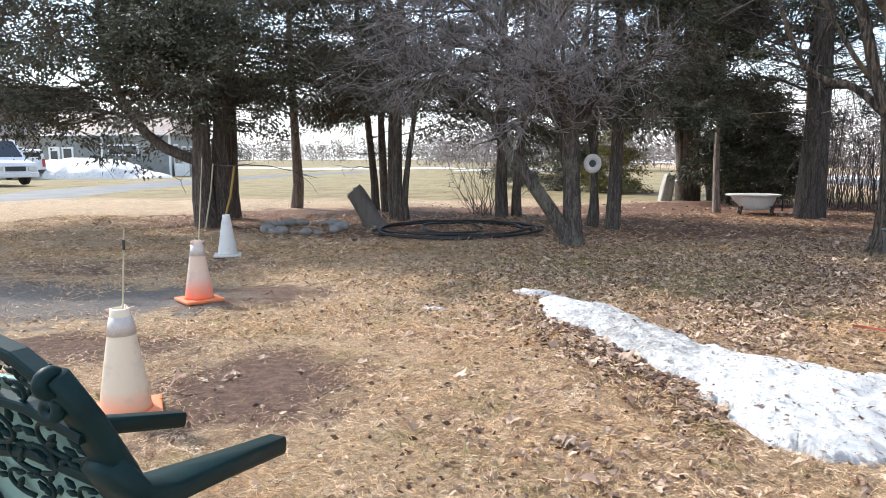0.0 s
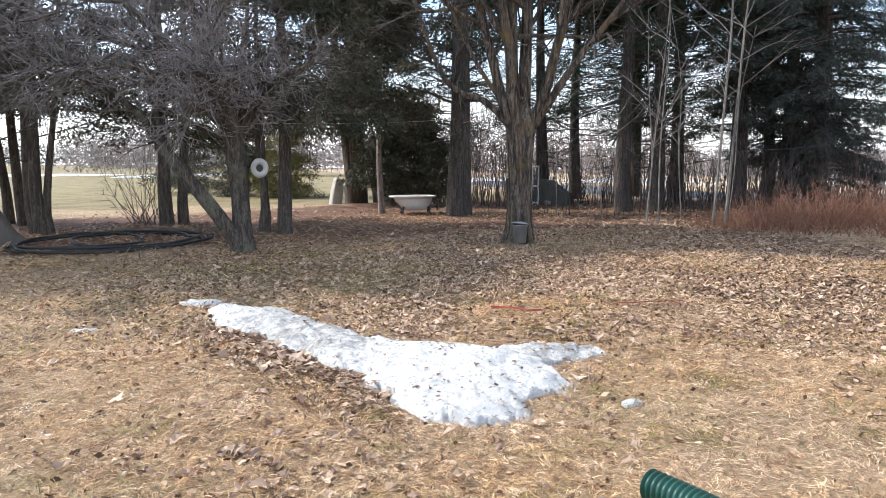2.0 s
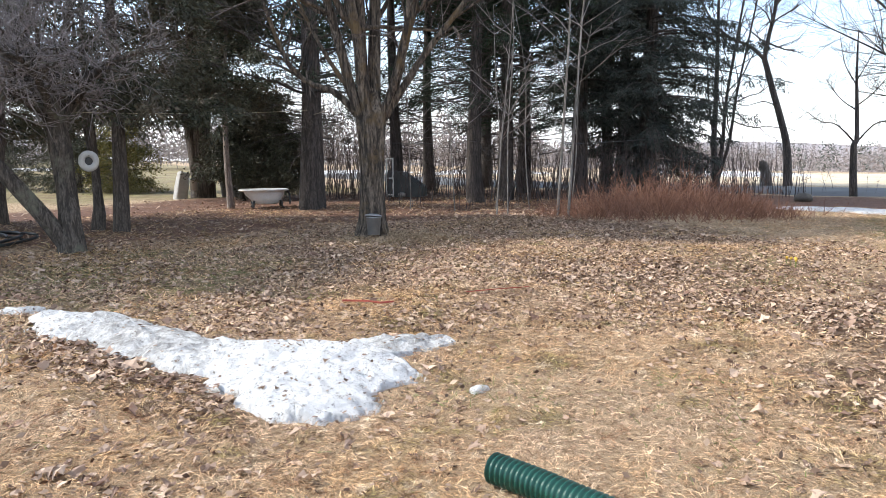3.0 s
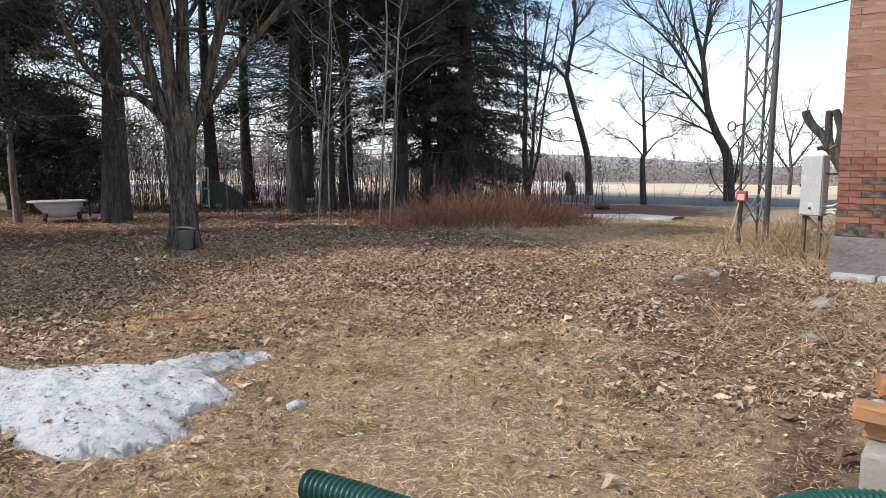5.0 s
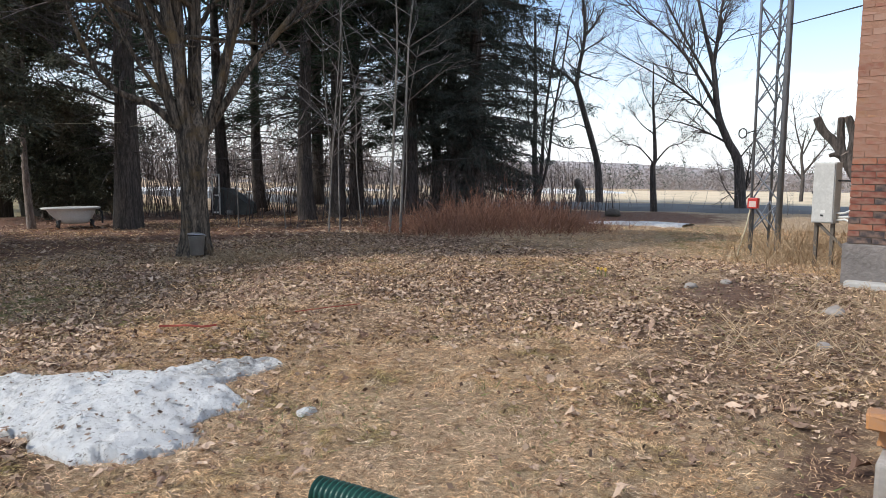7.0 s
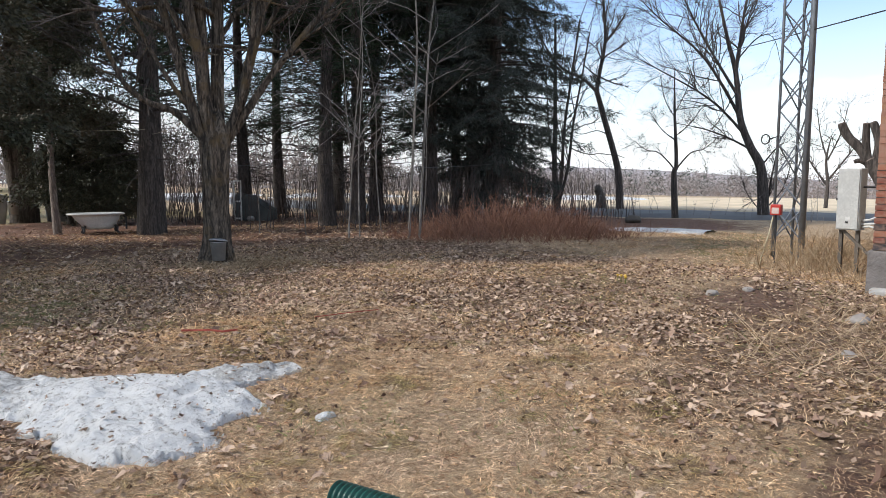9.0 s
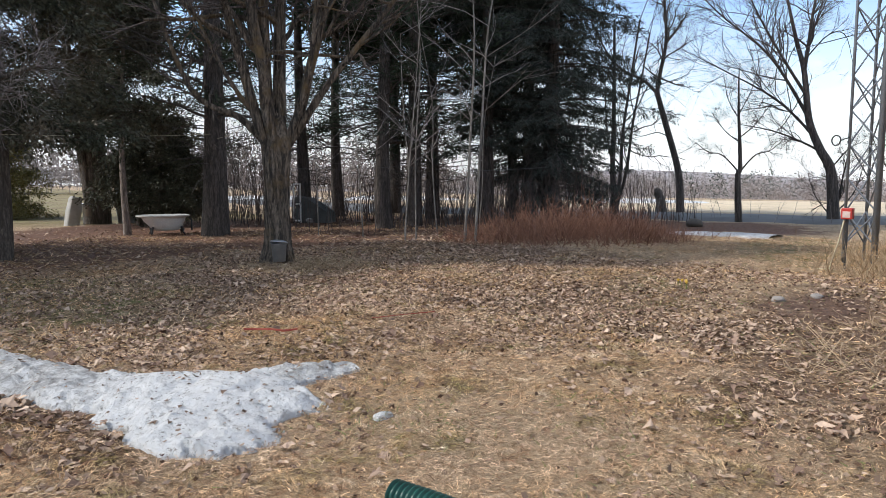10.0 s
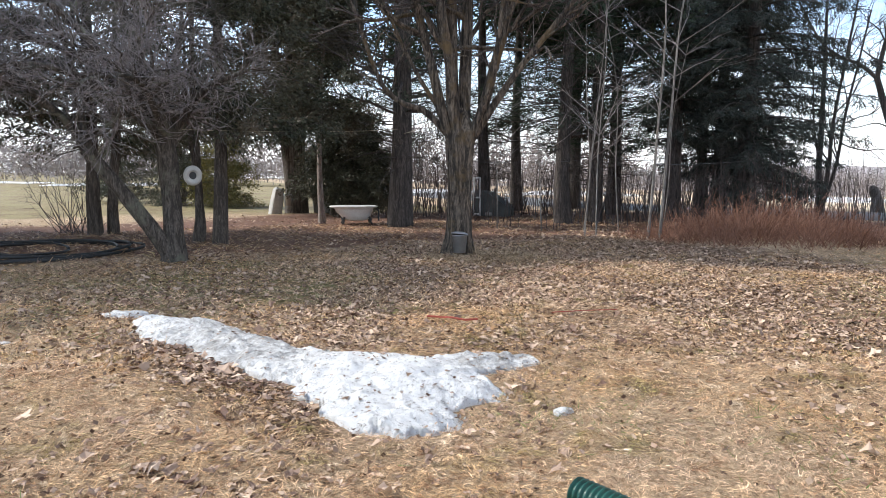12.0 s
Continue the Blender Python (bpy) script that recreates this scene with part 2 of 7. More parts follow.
M_CONE = cone_material("faded_orange_cone", (0.70, 0.60, 0.46), (0.80, 0.26, 0.10), 0.13)
M_CONE_B = cone_material("faded_orange_cone_bright", (0.66, 0.50, 0.40), (0.95, 0.13, 0.03), 0.20)
M_CONE_W = cone_material("white_cone", (0.66, 0.64, 0.60), (0.62, 0.60, 0.55))
M_CONE_BASE = plain("orange_cone_base", (0.90, 0.19, 0.05), (0.85, 0.27, 0.12), 9, 0.55)
M_CONE_BAND = plain("grey_reflective_band", (0.50, 0.455, 0.42), (0.66, 0.62, 0.58), 18, 0.5)
M_TAPE = plain("faded_pink_tape", (0.70, 0.45, 0.38), (0.74, 0.62, 0.56), 18, 0.6)


def brick_material(name, cols):
    k = Nodes(name, 0.9)
    r = k.n.new("ShaderNodeValToRGB")
    r.color_ramp.interpolation = "CONSTANT"
    while len(r.color_ramp.elements) < len(cols):
        r.color_ramp.elements.new(0.5)
    for e, (p, c) in zip(r.color_ramp.elements, cols):
        e.position, e.color = p, (*c, 1)
    k.l.new(k.random(), r.inputs["Fac"])
    c = k.mix(k.ramp(k.noise(14, 6, 0.7), 0.4, 0.75), r.outputs["Color"], (0.30, 0.19, 0.14))
    k.color(c).bump(k.noise(60, 5, 0.7), 0.6, 0.004)
    return k.mat


M_BRICK = brick_material("old_red_brick", [(0, (0.235, 0.070, 0.040)), (0.25, (0.285, 0.095, 0.055)), (0.5, (0.195, 0.060, 0.040)), (0.68, (0.315, 0.125, 0.070)), (0.78, (0.040, 0.034, 0.036))])
M_BRICK_HIGH = brick_material("pale_old_brick", [(0, (0.30, 0.150, 0.100)), (0.3, (0.34, 0.180, 0.125)), (0.55, (0.25, 0.105, 0.068)), (0.72, (0.31, 0.155, 0.085)), (0.88, (0.36, 0.215, 0.155))])
M_BRICK_LOOSE = brick_material("loose_orange_brick", [(0, (0.42, 0.165, 0.045)), (0.4, (0.33, 0.11, 0.045)), (0.75, (0.46, 0.21, 0.07))])
M_TEAL = plain("pale_teal_panel", (0.22, 0.40, 0.38), (0.30, 0.48, 0.45), 9, 0.8)

# ground: dry grass, leaf litter, gravel and needle litter, mixed by where they lie
k = Nodes("lawn_ground", 0.95)
straw = k.mix(k.ramp(k.noise(1.3, 6, 0.65), 0.35, 0.68), (0.38, 0.235, 0.125), (0.28, 0.172, 0.088))
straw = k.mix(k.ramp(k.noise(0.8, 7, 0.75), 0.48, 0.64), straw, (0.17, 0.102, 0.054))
straw = k.mix(k.ramp(k.noise(26, 6, 0.75), 0.42, 0.70), straw, (0.62, 0.465, 0.285))
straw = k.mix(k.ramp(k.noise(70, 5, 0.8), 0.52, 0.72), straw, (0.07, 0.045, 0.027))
straw = k.mix(k.ramp(k.noise(60, 5, 0.7, (1, 4.5, 1), 1.6), 0.54, 0.62), straw, (0.74, 0.55, 0.35))
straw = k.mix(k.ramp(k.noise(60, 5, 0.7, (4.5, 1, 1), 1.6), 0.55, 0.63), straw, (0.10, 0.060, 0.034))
straw = k.mix(k.ramp(k.noise(75, 5, 0.7, (3, 1.2, 1), 2.4), 0.56, 0.63), straw, (0.80, 0.64, 0.44))
green = k.mix(k.ramp(k.noise(30, 5, 0.7), 0.35, 0.7), (0.13, 0.125, 0.04), (0.26, 0.225, 0.09))
litter = k.mix(k.ramp(k.noise(18, 7, 0.75), 0.36, 0.68), (0.09, 0.050, 0.028), (0.28, 0.175, 0.10))
needle = k.mix(k.ramp(k.noise(9, 7, 0.75), 0.36, 0.68), (0.105, 0.052, 0.032), (0.27, 0.135, 0.080))
gravel = k.mix(k.ramp(k.noise(34, 7, 0.8), 0.36, 0.68), (0.10, 0.085, 0.072), (0.27, 0.235, 0.20))
soil = k.mix(k.ramp(k.noise(16, 7, 0.8), 0.4, 0.68), (0.085, 0.045, 0.030), (0.235, 0.135, 0.088))
field = k.mix(k.ramp(k.noise(0.35, 6, 0.7), 0.36, 0.64), (0.27, 0.235, 0.095), (0.31, 0.235, 0.115))
stub = k.mix(k.ramp(k.noise(0.3, 6, 0.7), 0.36, 0.64), (0.74, 0.59, 0.40), (0.56, 0.44, 0.29))
field = k.mix(k.ramp(k.noise(6, 6, 0.75), 0.4, 0.75), field, (0.17, 0.14, 0.06))
field = k.mix(k.ramp(k.noise(0.9, 8, 0.78), 0.46, 0.60), field, (0.17, 0.115, 0.058))
field = k.mix(k.ramp(k.noise(22, 5, 0.8), 0.50, 0.72), field, (0.36, 0.28, 0.15))
c = straw
for nm, col, lo, hi, sc in (("green", green, 0.42, 0.62, 3.2), ("litter", litter, 0.36, 0.62, 2.6), ("soil", soil, 0.34, 0.66, 3.4), ("gravel", gravel, 0.38, 0.6, 3.5), ("needle", needle, 0.36, 0.62, 1.6), ("field", field, 0.3, 0.7, 0.8), ("stubble", stub, 0.3, 0.7, 0.8)):
    m = k.n.new("ShaderNodeMath")
    m.operation = "MULTIPLY_ADD"
    k.l.new(k.noise(sc, 6, 0.7), m.inputs[0])
    m.inputs[1].default_value = 1.3
    off = k.n.new("ShaderNodeMath")
    off.operation = "ADD"
    k.l.new(k.attr(nm), off.inputs[0])
    off.inputs[1].default_value = -0.65
    k.l.new(off.outputs[0], m.inputs[2])
    c = k.mix(k.ramp(m.outputs[0], lo, hi), c, col)
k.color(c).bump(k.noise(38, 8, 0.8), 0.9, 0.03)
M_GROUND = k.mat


# ---------------------------------------------------------------- mesh helpers
def smoothed(me, on=True):
    me.polygons.foreach_set("use_smooth", [on] * len(me.polygons))
    return me


def thing(name, label, category, at=(0, 0, 0), turn=0.0, group="", kind=""):
    ob = new(name)
    ob.empty_display_size = 0.1
    ob.matrix_basis = pose(*at, 0, 0, turn)
    return tagged(ob, label, category, group, kind)


def link_mesh(name, me, material, parent=None, label="", m=None):
    me.materials.append(material)
    ob = new(name, me)
    if parent is not None:
        ob.parent = parent
    if m is not None:
        ob.matrix_basis = m
    if label:
        ob["label"] = label
    return ob


def part(name, bm, material, parent=None, label="", smooth=False, m=None):
    me = bpy.data.meshes.new(name)
    bm.to_mesh(me)
    bm.free()
    smoothed(me, smooth)
    return link_mesh(name, me, material, parent, label, m)


def raw(name, verts, faces, material, parent=None, label="", smooth=False):
    """A mesh from arrays: faces is an (n, 3) or (n, 4) array."""
    verts, faces = np.asarray(verts, dtype=np.float32), np.asarray(faces, dtype=np.int32)
    me = bpy.data.meshes.new(name)
    me.vertices.add(len(verts))
    me.vertices.foreach_set("co", verts.ravel())
    n, s = faces.shape
    me.loops.add(n * s)
    me.loops.foreach_set("vertex_index", faces.ravel())
    me.polygons.add(n)
    me.polygons.foreach_set("loop_start", np.arange(0, n * s, s, dtype=np.int32))
    me.update(calc_edges=True)
    smoothed(me, smooth)
    return link_mesh(name, me, material, parent, label)


def box(bm, size, at=(0, 0, 0), bevel=0.0, rot=None):
    m = Matrix.Translation(at)
    if rot is not None:
        m = m @ Euler([radians(a) for a in rot]).to_matrix().to_4x4()
    vs = bmesh.ops.create_cube(bm, size=1, matrix=m @ Matrix.Diagonal((*size, 1)))["verts"]
    if bevel:
        es = list({e for v in vs for e in v.link_edges})
        bmesh.ops.bevel(bm, geom=es, offset=bevel, segments=2, affect="EDGES", profile=0.6)
    return bm


def boxed(size, at=(0, 0, 0), bevel=0.0, rot=None):
    return box(bmesh.new(), size, at, bevel, rot)


def tube_into(bm, pts, radii, sides=8, caps=True):
    """A round bar along points, joined into bm."""
    pts = [Vector(p) for p in pts]
    if isinstance(radii, (int, float)):
        radii = [radii] * len(pts)
    rings = []
    for i, p in enumerate(pts):
        d = (pts[min(i + 1, len(pts) - 1)] - pts[max(i - 1, 0)]).normalized()
        u = d.orthogonal().normalized() if i == 0 else (u - d * u.dot(d)).normalized()
        v = d.cross(u)
        rings.append([bm.verts.new(p + (u * math.cos(a) + v * math.sin(a)) * radii[i]) for a in (2 * math.pi * j / sides for j in range(sides))])
    for a, b in zip(rings, rings[1:]):
        for j in range(sides):
            bm.faces.new((a[j], a[(j + 1) % sides], b[(j + 1) % sides], b[j]))
    if caps:
        bm.faces.new(rings[0][::-1])
        bm.faces.new(rings[-1])
    return bm


def tube(pts, radii, sides=8, caps=True):
    return tube_into(bmesh.new(), pts, radii, sides, caps)


def lathe(profile, sides=24, squeeze=1.0):
    """A turned shape from (radius, height) pairs."""
    bm = bmesh.new()
    rings = [[bm.verts.new((r * math.cos(a), r * squeeze * math.sin(a), h)) for a in (2 * math.pi * j / sides for j in range(sides))] for r, h in profile]
    for a, b in zip(rings, rings[1:]):
        for j in range(sides):
            bm.faces.new((a[j], a[(j + 1) % sides], b[(j + 1) % sides], b[j]))
    bm.faces.new(rings[0][::-1])
    bm.faces.new(rings[-1])
    return bm


def rock_bm(rng, size, cuts=2, rough=0.18):
    bm = bmesh.new()
    bmesh.ops.create_icosphere(bm, subdivisions=cuts, radius=1)
    o = Vector(rng.uniform(-50, 50, 3))
    for v in bm.verts:
        k = 1 + rough * 2 * noise.noise(v.co * 1.1 + o) + rough * noise.noise(v.co * 3.1 + o)
        v.co = Vector((v.co.x * size[0], v.co.y * size[1], v.co.z * size[2])) * k
    return bm


class Wood:
    """Branches gathered as tapered tubes, and written out as one mesh."""

    def __init__(self):
        self.v, self.f, self.n = [], [], 0

    def add(self, pts, radii, sides):
        pts = np.asarray(pts, float)
        d = np.gradient(pts, axis=0)
        d /= np.linalg.norm(d, axis=1)[:, None] + 1e-9
        ref = np.array((0.31, 0.77, 0.55)) if abs(d[0, 2]) > 0.8 else np.array((0.1, 0.05, 1.0))
        u = np.cross(d, ref)
        u /= np.linalg.norm(u, axis=1)[:, None] + 1e-9
        w = np.cross(d, u)
        a = np.arange(sides) * 2 * math.pi / sides
        ring = u[:, None] * np.cos(a)[None, :, None] + w[:, None] * np.sin(a)[None, :, None]
        r = np.asarray(radii, float)
        r = r[:, None, None] if r.ndim == 1 else r[:, :, None]
        self.v.append((pts[:, None] + ring * r).reshape(-1, 3))
        m = len(pts)
        i = np.arange(m - 1)[:, None] * sides
        j = np.arange(sides)[None]
        k2 = (j + 1) % sides
        self.f.append((np.stack([i + j, i + k2, i + sides + k2, i + sides + j], -1) + self.n).reshape(-1, 4))
        self.n += m * sides

    def put(self, name, material, parent, label="", smooth=True):
        if self.v:
            return raw(name, np.concatenate(self.v), np.concatenate(self.f), material, parent, label, smooth)


def curve_path(rng, start, heading, length, steps, wander=0.15, lift=0.0):
    p, h = np.array(start, float), np.array(heading, float)
    h /= np.linalg.norm(h)
    pts = [p.copy()]
    for _ in range(steps):
        h = h + rng.normal(0, wander, 3) + np.array((0, 0, lift))
        h /= np.linalg.norm(h)
        p = p + h * length / steps
        pts.append(p.copy())
    return np.array(pts)


def grow(rng, wood, twig, start, heading, length, radius, level, wander=0.16, lift=0.04, kids=(3, 5), spread=0.75, shrink=0.62, ends=None):
    """A bare branch with side branches down to twigs. Limbs go into wood, the thin ones into twig."""
    steps = 7 if level >= 2 else 4 if level == 1 else 3
    pts = curve_path(rng, start, heading, length, steps, wander, lift)
    radii = np.linspace(radius, max(radius * (0.45 if level else 0.3), 0.0018), steps + 1)
    (wood if level >= 2 else twig).add(pts, radii, 8 if level >= 3 else 6 if level == 2 else 3)
    if ends is not None and level <= 1:
        ends.append(pts[-1])
    if level == 0:
        return
    for _ in range(rng.integers(kids[0], kids[1] + 1)):
        t = rng.uniform(0.25, 1.0)
        i = min(int(t * steps), steps - 1)
        q = pts[i] + (pts[i + 1] - pts[i]) * (t * steps - i)
        d = pts[i + 1] - pts[i]
        d = d / np.linalg.norm(d) + rng.normal(0, spread, 3)
        rr = radii[i] * rng.uniform(0.45, 0.7)
        grow(rng, wood, twig, q, d, length * shrink * rng.uniform(0.7, 1.15), rr, level - 1, wander, lift, kids, spread, shrink, ends)


def trunk_rings(rng, wood, pts, radii, sides=18, flute=0.08):
    """A trunk with an uneven, fluted skin."""
    pts = np.asarray(pts, float)
    n = len(pts)
    a = np.arange(sides) * 2 * math.pi / sides
    ph = rng.uniform(0, 6.28, 4)
    prof = 1 + flute * (np.sin(3 * a + ph[0]) * 0.5 + np.sin(5 * a + ph[1]) * 0.4 + np.sin(8 * a + ph[2]) * 0.35)
    o = Vector(rng.uniform(-40, 40, 3))
    lump = np.array([[noise.fractal(Vector((math.cos(t) * 2.6, math.sin(t) * 2.6, q[2] * 1.1)) + o, 0.9, 2.0, 3) for t in a] for q in pts])
    r = np.asarray(radii)[:, None] * (prof[None] + lump * flute * 0.9 + rng.normal(0, flute * 0.12, (n, sides)))
    wood.add(pts, r, sides)


def bend(points, n):
    """A smooth path through a few points."""
    points = np.asarray(points, float)
    t = np.linspace(0, len(points) - 1, n)
    out = []
    for s in t:
        i = min(int(s), len(points) - 2)
        u = s - i
        p0, p1, p2, p3 = points[max(i - 1, 0)], points[i], points[i + 1], points[min(i + 2, len(points) - 1)]
        out.append(0.5 * (2 * p1 + (p2 - p0) * u + (2 * p0 - 5 * p1 + 4 * p2 - p3) * u * u + (3 * p1 - p0 - 3 * p2 + p3) * u ** 3))
    return np.array(out)


def sprays(rng, centres, axes, length, width, jitter=0.35, droop=0.25):
    """Small folded leaf blades at centres, each along its own axis: vertices and quads."""
    n = len(centres)
    ax = axes + rng.normal(0, jitter, (n, 3))
    ax[:, 2] -= droop
    ax /= np.linalg.norm(ax, axis=1)[:, None] + 1e-9
    side = np.cross(ax, rng.normal(0, 1, (n, 3)))
    side /= np.linalg.norm(side, axis=1)[:, None] + 1e-9
    le = (length * rng.uniform(0.6, 1.3, n))[:, None]
    wi = (width * rng.uniform(0.6, 1.3, n))[:, None]
    v = np.stack([centres, centres + ax * le * 0.5 + side * wi * 0.5, centres + ax * le, centres + ax * le * 0.45 - side * wi * 0.5], 1)
    return v.reshape(-1, 3), np.arange(n * 4).reshape(-1, 4)


def needles(rng, centres, axes, length, width, jitter=0.35, droop=0.25):
    """Narrow three-cornered needles or scale sprays at centres."""
    n = len(centres)
    ax = axes + rng.normal(0, jitter, (n, 3))
    ax[:, 2] -= droop
    ax /= np.linalg.norm(ax, axis=1)[:, None] + 1e-9
    side = np.cross(ax, rng.normal(0, 1, (n, 3)))
    side /= np.linalg.norm(side, axis=1)[:, None] + 1e-9
    le = (length * rng.uniform(0.5, 1.4, n))[:, None]
    wi = (width * rng.uniform(0.6, 1.4, n))[:, None]
    v = np.stack([centres - side * wi * 0.5, centres + side * wi * 0.5, centres + ax * le], 1)
    return v.reshape(-1, 3), np.arange(n * 3).reshape(-1, 3)


# ---------------------------------------------------------------- ground
def ground_height(x, y):
    x, y = np.asarray(x, float), np.asarray(y, float)
    z = 0.012 * np.sin(x * 1.7 + 0.6 * y) + 0.012 * np.sin(y * 2.1 - 0.8 * x + 1.3) + 0.006 * np.sin(5.1 * x + 3.3 * y)
    z = z - 0.026 * np.clip(x - 24, 0, 400)
    z = z + 0.10 * np.exp(-((x - 11.5) ** 2 / 6 + (y - 6.6) ** 2 / 3))
    z = z + 0.07 * np.exp(-((x - 7.4) ** 2 / 0.7 + (y - 2.2) ** 2 / 0.8))
    return z


def gz(x, y):
    return float(ground_height(x, y))


def soft(d, w):
    return np.clip(0.5 - d / w, 0, 1)


def graded(n, near, far):
    """Coordinates close together in the middle and wide apart far off."""
    s = np.linspace(-1, 1, n)
    k = 7.2
    return np.sinh(s * k) / math.sinh(k) * far * 0.985 + s * near


gx, gy = graded(290, 9, 900) + 2.5, graded(290, 9, 900) + 5.0
GX, GY = np.meshgrid(gx, gy)
GZ = ground_height(GX, GY)
nx, ny = len(gx), len(gy)
ii = (np.arange(ny - 1)[:, None] * nx + np.arange(nx - 1)[None]).ravel()
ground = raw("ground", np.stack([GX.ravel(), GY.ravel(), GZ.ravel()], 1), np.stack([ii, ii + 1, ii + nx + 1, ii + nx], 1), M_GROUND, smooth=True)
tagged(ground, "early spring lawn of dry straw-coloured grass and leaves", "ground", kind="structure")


def ellipse(x, y, cx, cy, rx, ry, turn=0.0):
    c, s = math.cos(radians(turn)), math.sin(radians(turn))
    u, v = (x - cx) * c + (y - cy) * s, -(x - cx) * s + (y - cy) * c
    return np.sqrt((u / rx) ** 2 + (v / ry) ** 2) - 1


def cover(x, y):
    """How much of each ground cover lies at a place, 0 to 1."""
    # leaf and needle litter, spread wider so its dark brown deepens the tree shade
    litter = soft(ellipse(x, y, 5.6, 6.2, 3.9, 5.0, -40), 0.9) * 0.66
    litter = np.maximum(litter, soft(ellipse(x, y, 5.2, 1.4, 2.6, 1.2, 10), 0.8) * 0.60)
    litter = np.maximum(litter, soft(ellipse(x, y, 0.9, 3.9, 0.35, 1.5, 10), 0.8) * 0.75)
    needle = soft(ellipse(x, y, 1.0, 12.9, 7.2, 3.4, -4), 0.5) * 0.95
    needle = np.maximum(needle, soft(ellipse(x, y, 9.5, 13.0, 7.5, 4.6, -20), 0.5) * 0.95)
    needle = np.maximum(needle, soft(ellipse(x, y, 14, 8.4, 4.4, 3.0, -40), 0.5) * 0.9)
    gravel = soft(ellipse(x, y, -6.1, 5.2, 4.2, 1.25, 4), 0.7)
    soil = np.maximum(soft(ellipse(x, y, -1.0, 3.35, 0.55, 0.70), 1.4) * 1.15, soft(ellipse(x, y, -1.75, 5.60, 0.75, 0.55), 1.5)) * 0.9
    soil = np.maximum(soil, soft(ellipse(x, y, -2.3, 4.1, 0.8, 0.40), 1.4) * 0.9)
    soil = np.maximum(soil, soft(ellipse(x, y, -4.2, 7.2, 4.0, 0.7, 6), 0.8) * 0.55)
    soil = np.maximum(soil, soft(ellipse(x, y, 6.6, 1.95, 0.9, 0.55), 1.6) * 0.7)
    soil = np.maximum(soil, soft(ellipse(x, y, 5.2, 1.1, 2.2, 0.9, 5), 1.2) * 0.40)
    soil = np.maximum(soil, soft(ellipse(x, y, 3.1, 0.38, 0.8, 0.26), 1.0) * 0.62)
    soil = np.maximum(soil, soft(ellipse(x, y, -19, 36, 7, 5, 20), 0.8) * 0.6)
    green = soft(ellipse(x, y, 1.9, 7.0, 2.6, 1.9), 1.0) * 0.62
    green = np.maximum(green, soft(ellipse(x, y, 2.4, 2.1, 0.9, 1.0), 1.0) * 0.30)
    green = np.maximum(green, soft(ellipse(x, y, 11.8, 3.9, 3.6, 1.2, 15), 0.9) * 0.52)
    green = np.maximum(green, soft(ellipse(x, y, 6.2, 3.4, 1.6, 0.7, 15), 0.9) * 0.5)
    field = np.clip((y - 17 + 0.12 * x) / 4, 0, 1) * (x < 11 + 0.2 * (y - 18))
    stubble = np.clip((x - 21.5) / 3, 0, 1) * (y < 40)
    return dict(litter=litter, needle=needle, gravel=gravel, soil=soil, green=green, field=field, stubble=stubble)


for key, val in cover(GX, GY).items():
    at_ = ground.data.attributes.new(key, "FLOAT", "POINT")
    at_.data.foreach_set("value", np.asarray(val, dtype=np.float32).ravel())


def ribbon(name, pts, widths, material, label, category="road", lift=0.02, n=60):
    """A strip of paving that follows the ground."""
    p = bend([(x, y, 0) for x, y in pts], n)
    w = np.interp(np.linspace(0, 1, n), np.linspace(0, 1, len(widths)), widths)
    d = np.gradient(p, axis=0)
    d /= np.linalg.norm(d, axis=1)[:, None]
    s = np.stack([-d[:, 1], d[:, 0], 0 * d[:, 0]], 1)
    cols = 7
    rows = []
    for j in range(cols):
        q = p + s * (w * (j / (cols - 1) - 0.5))[:, None]
        z = ground_height(q[:, 0], q[:, 1]) + (lift if 0 < j < cols - 1 else -0.05)
        rows.append(np.stack([q[:, 0], q[:, 1], z], 1))
    v = np.stack(rows, 1).reshape(-1, 3)
    i = (np.arange(n - 1)[:, None] * cols + np.arange(cols - 1)[None]).ravel()
    ob = raw(name, v, np.stack([i, i + cols, i + cols + 1, i + 1], 1), material, smooth=True)
    return tagged(ob, label, category, kind="structure")


ribbon("driveway", [(-40, 7), (-22, 14.5), (-14, 19), (-13.5, 28), (-13, 42), (-7, 60)], [5, 4.6, 4.6, 4.5, 4.5, 4], M_ASPHALT, "worn grey asphalt driveway with damp patches")
ribbon("road", [(27, -9), (21.6, 4.0), (19.0, 12.5), (17, 24), (22, 60)], [4.4, 4.4, 4.4, 4.4, 4.4], M_ASPHALT, "grey asphalt country road beyond the yard", lift=0.06)


SNOW_TOPS = []


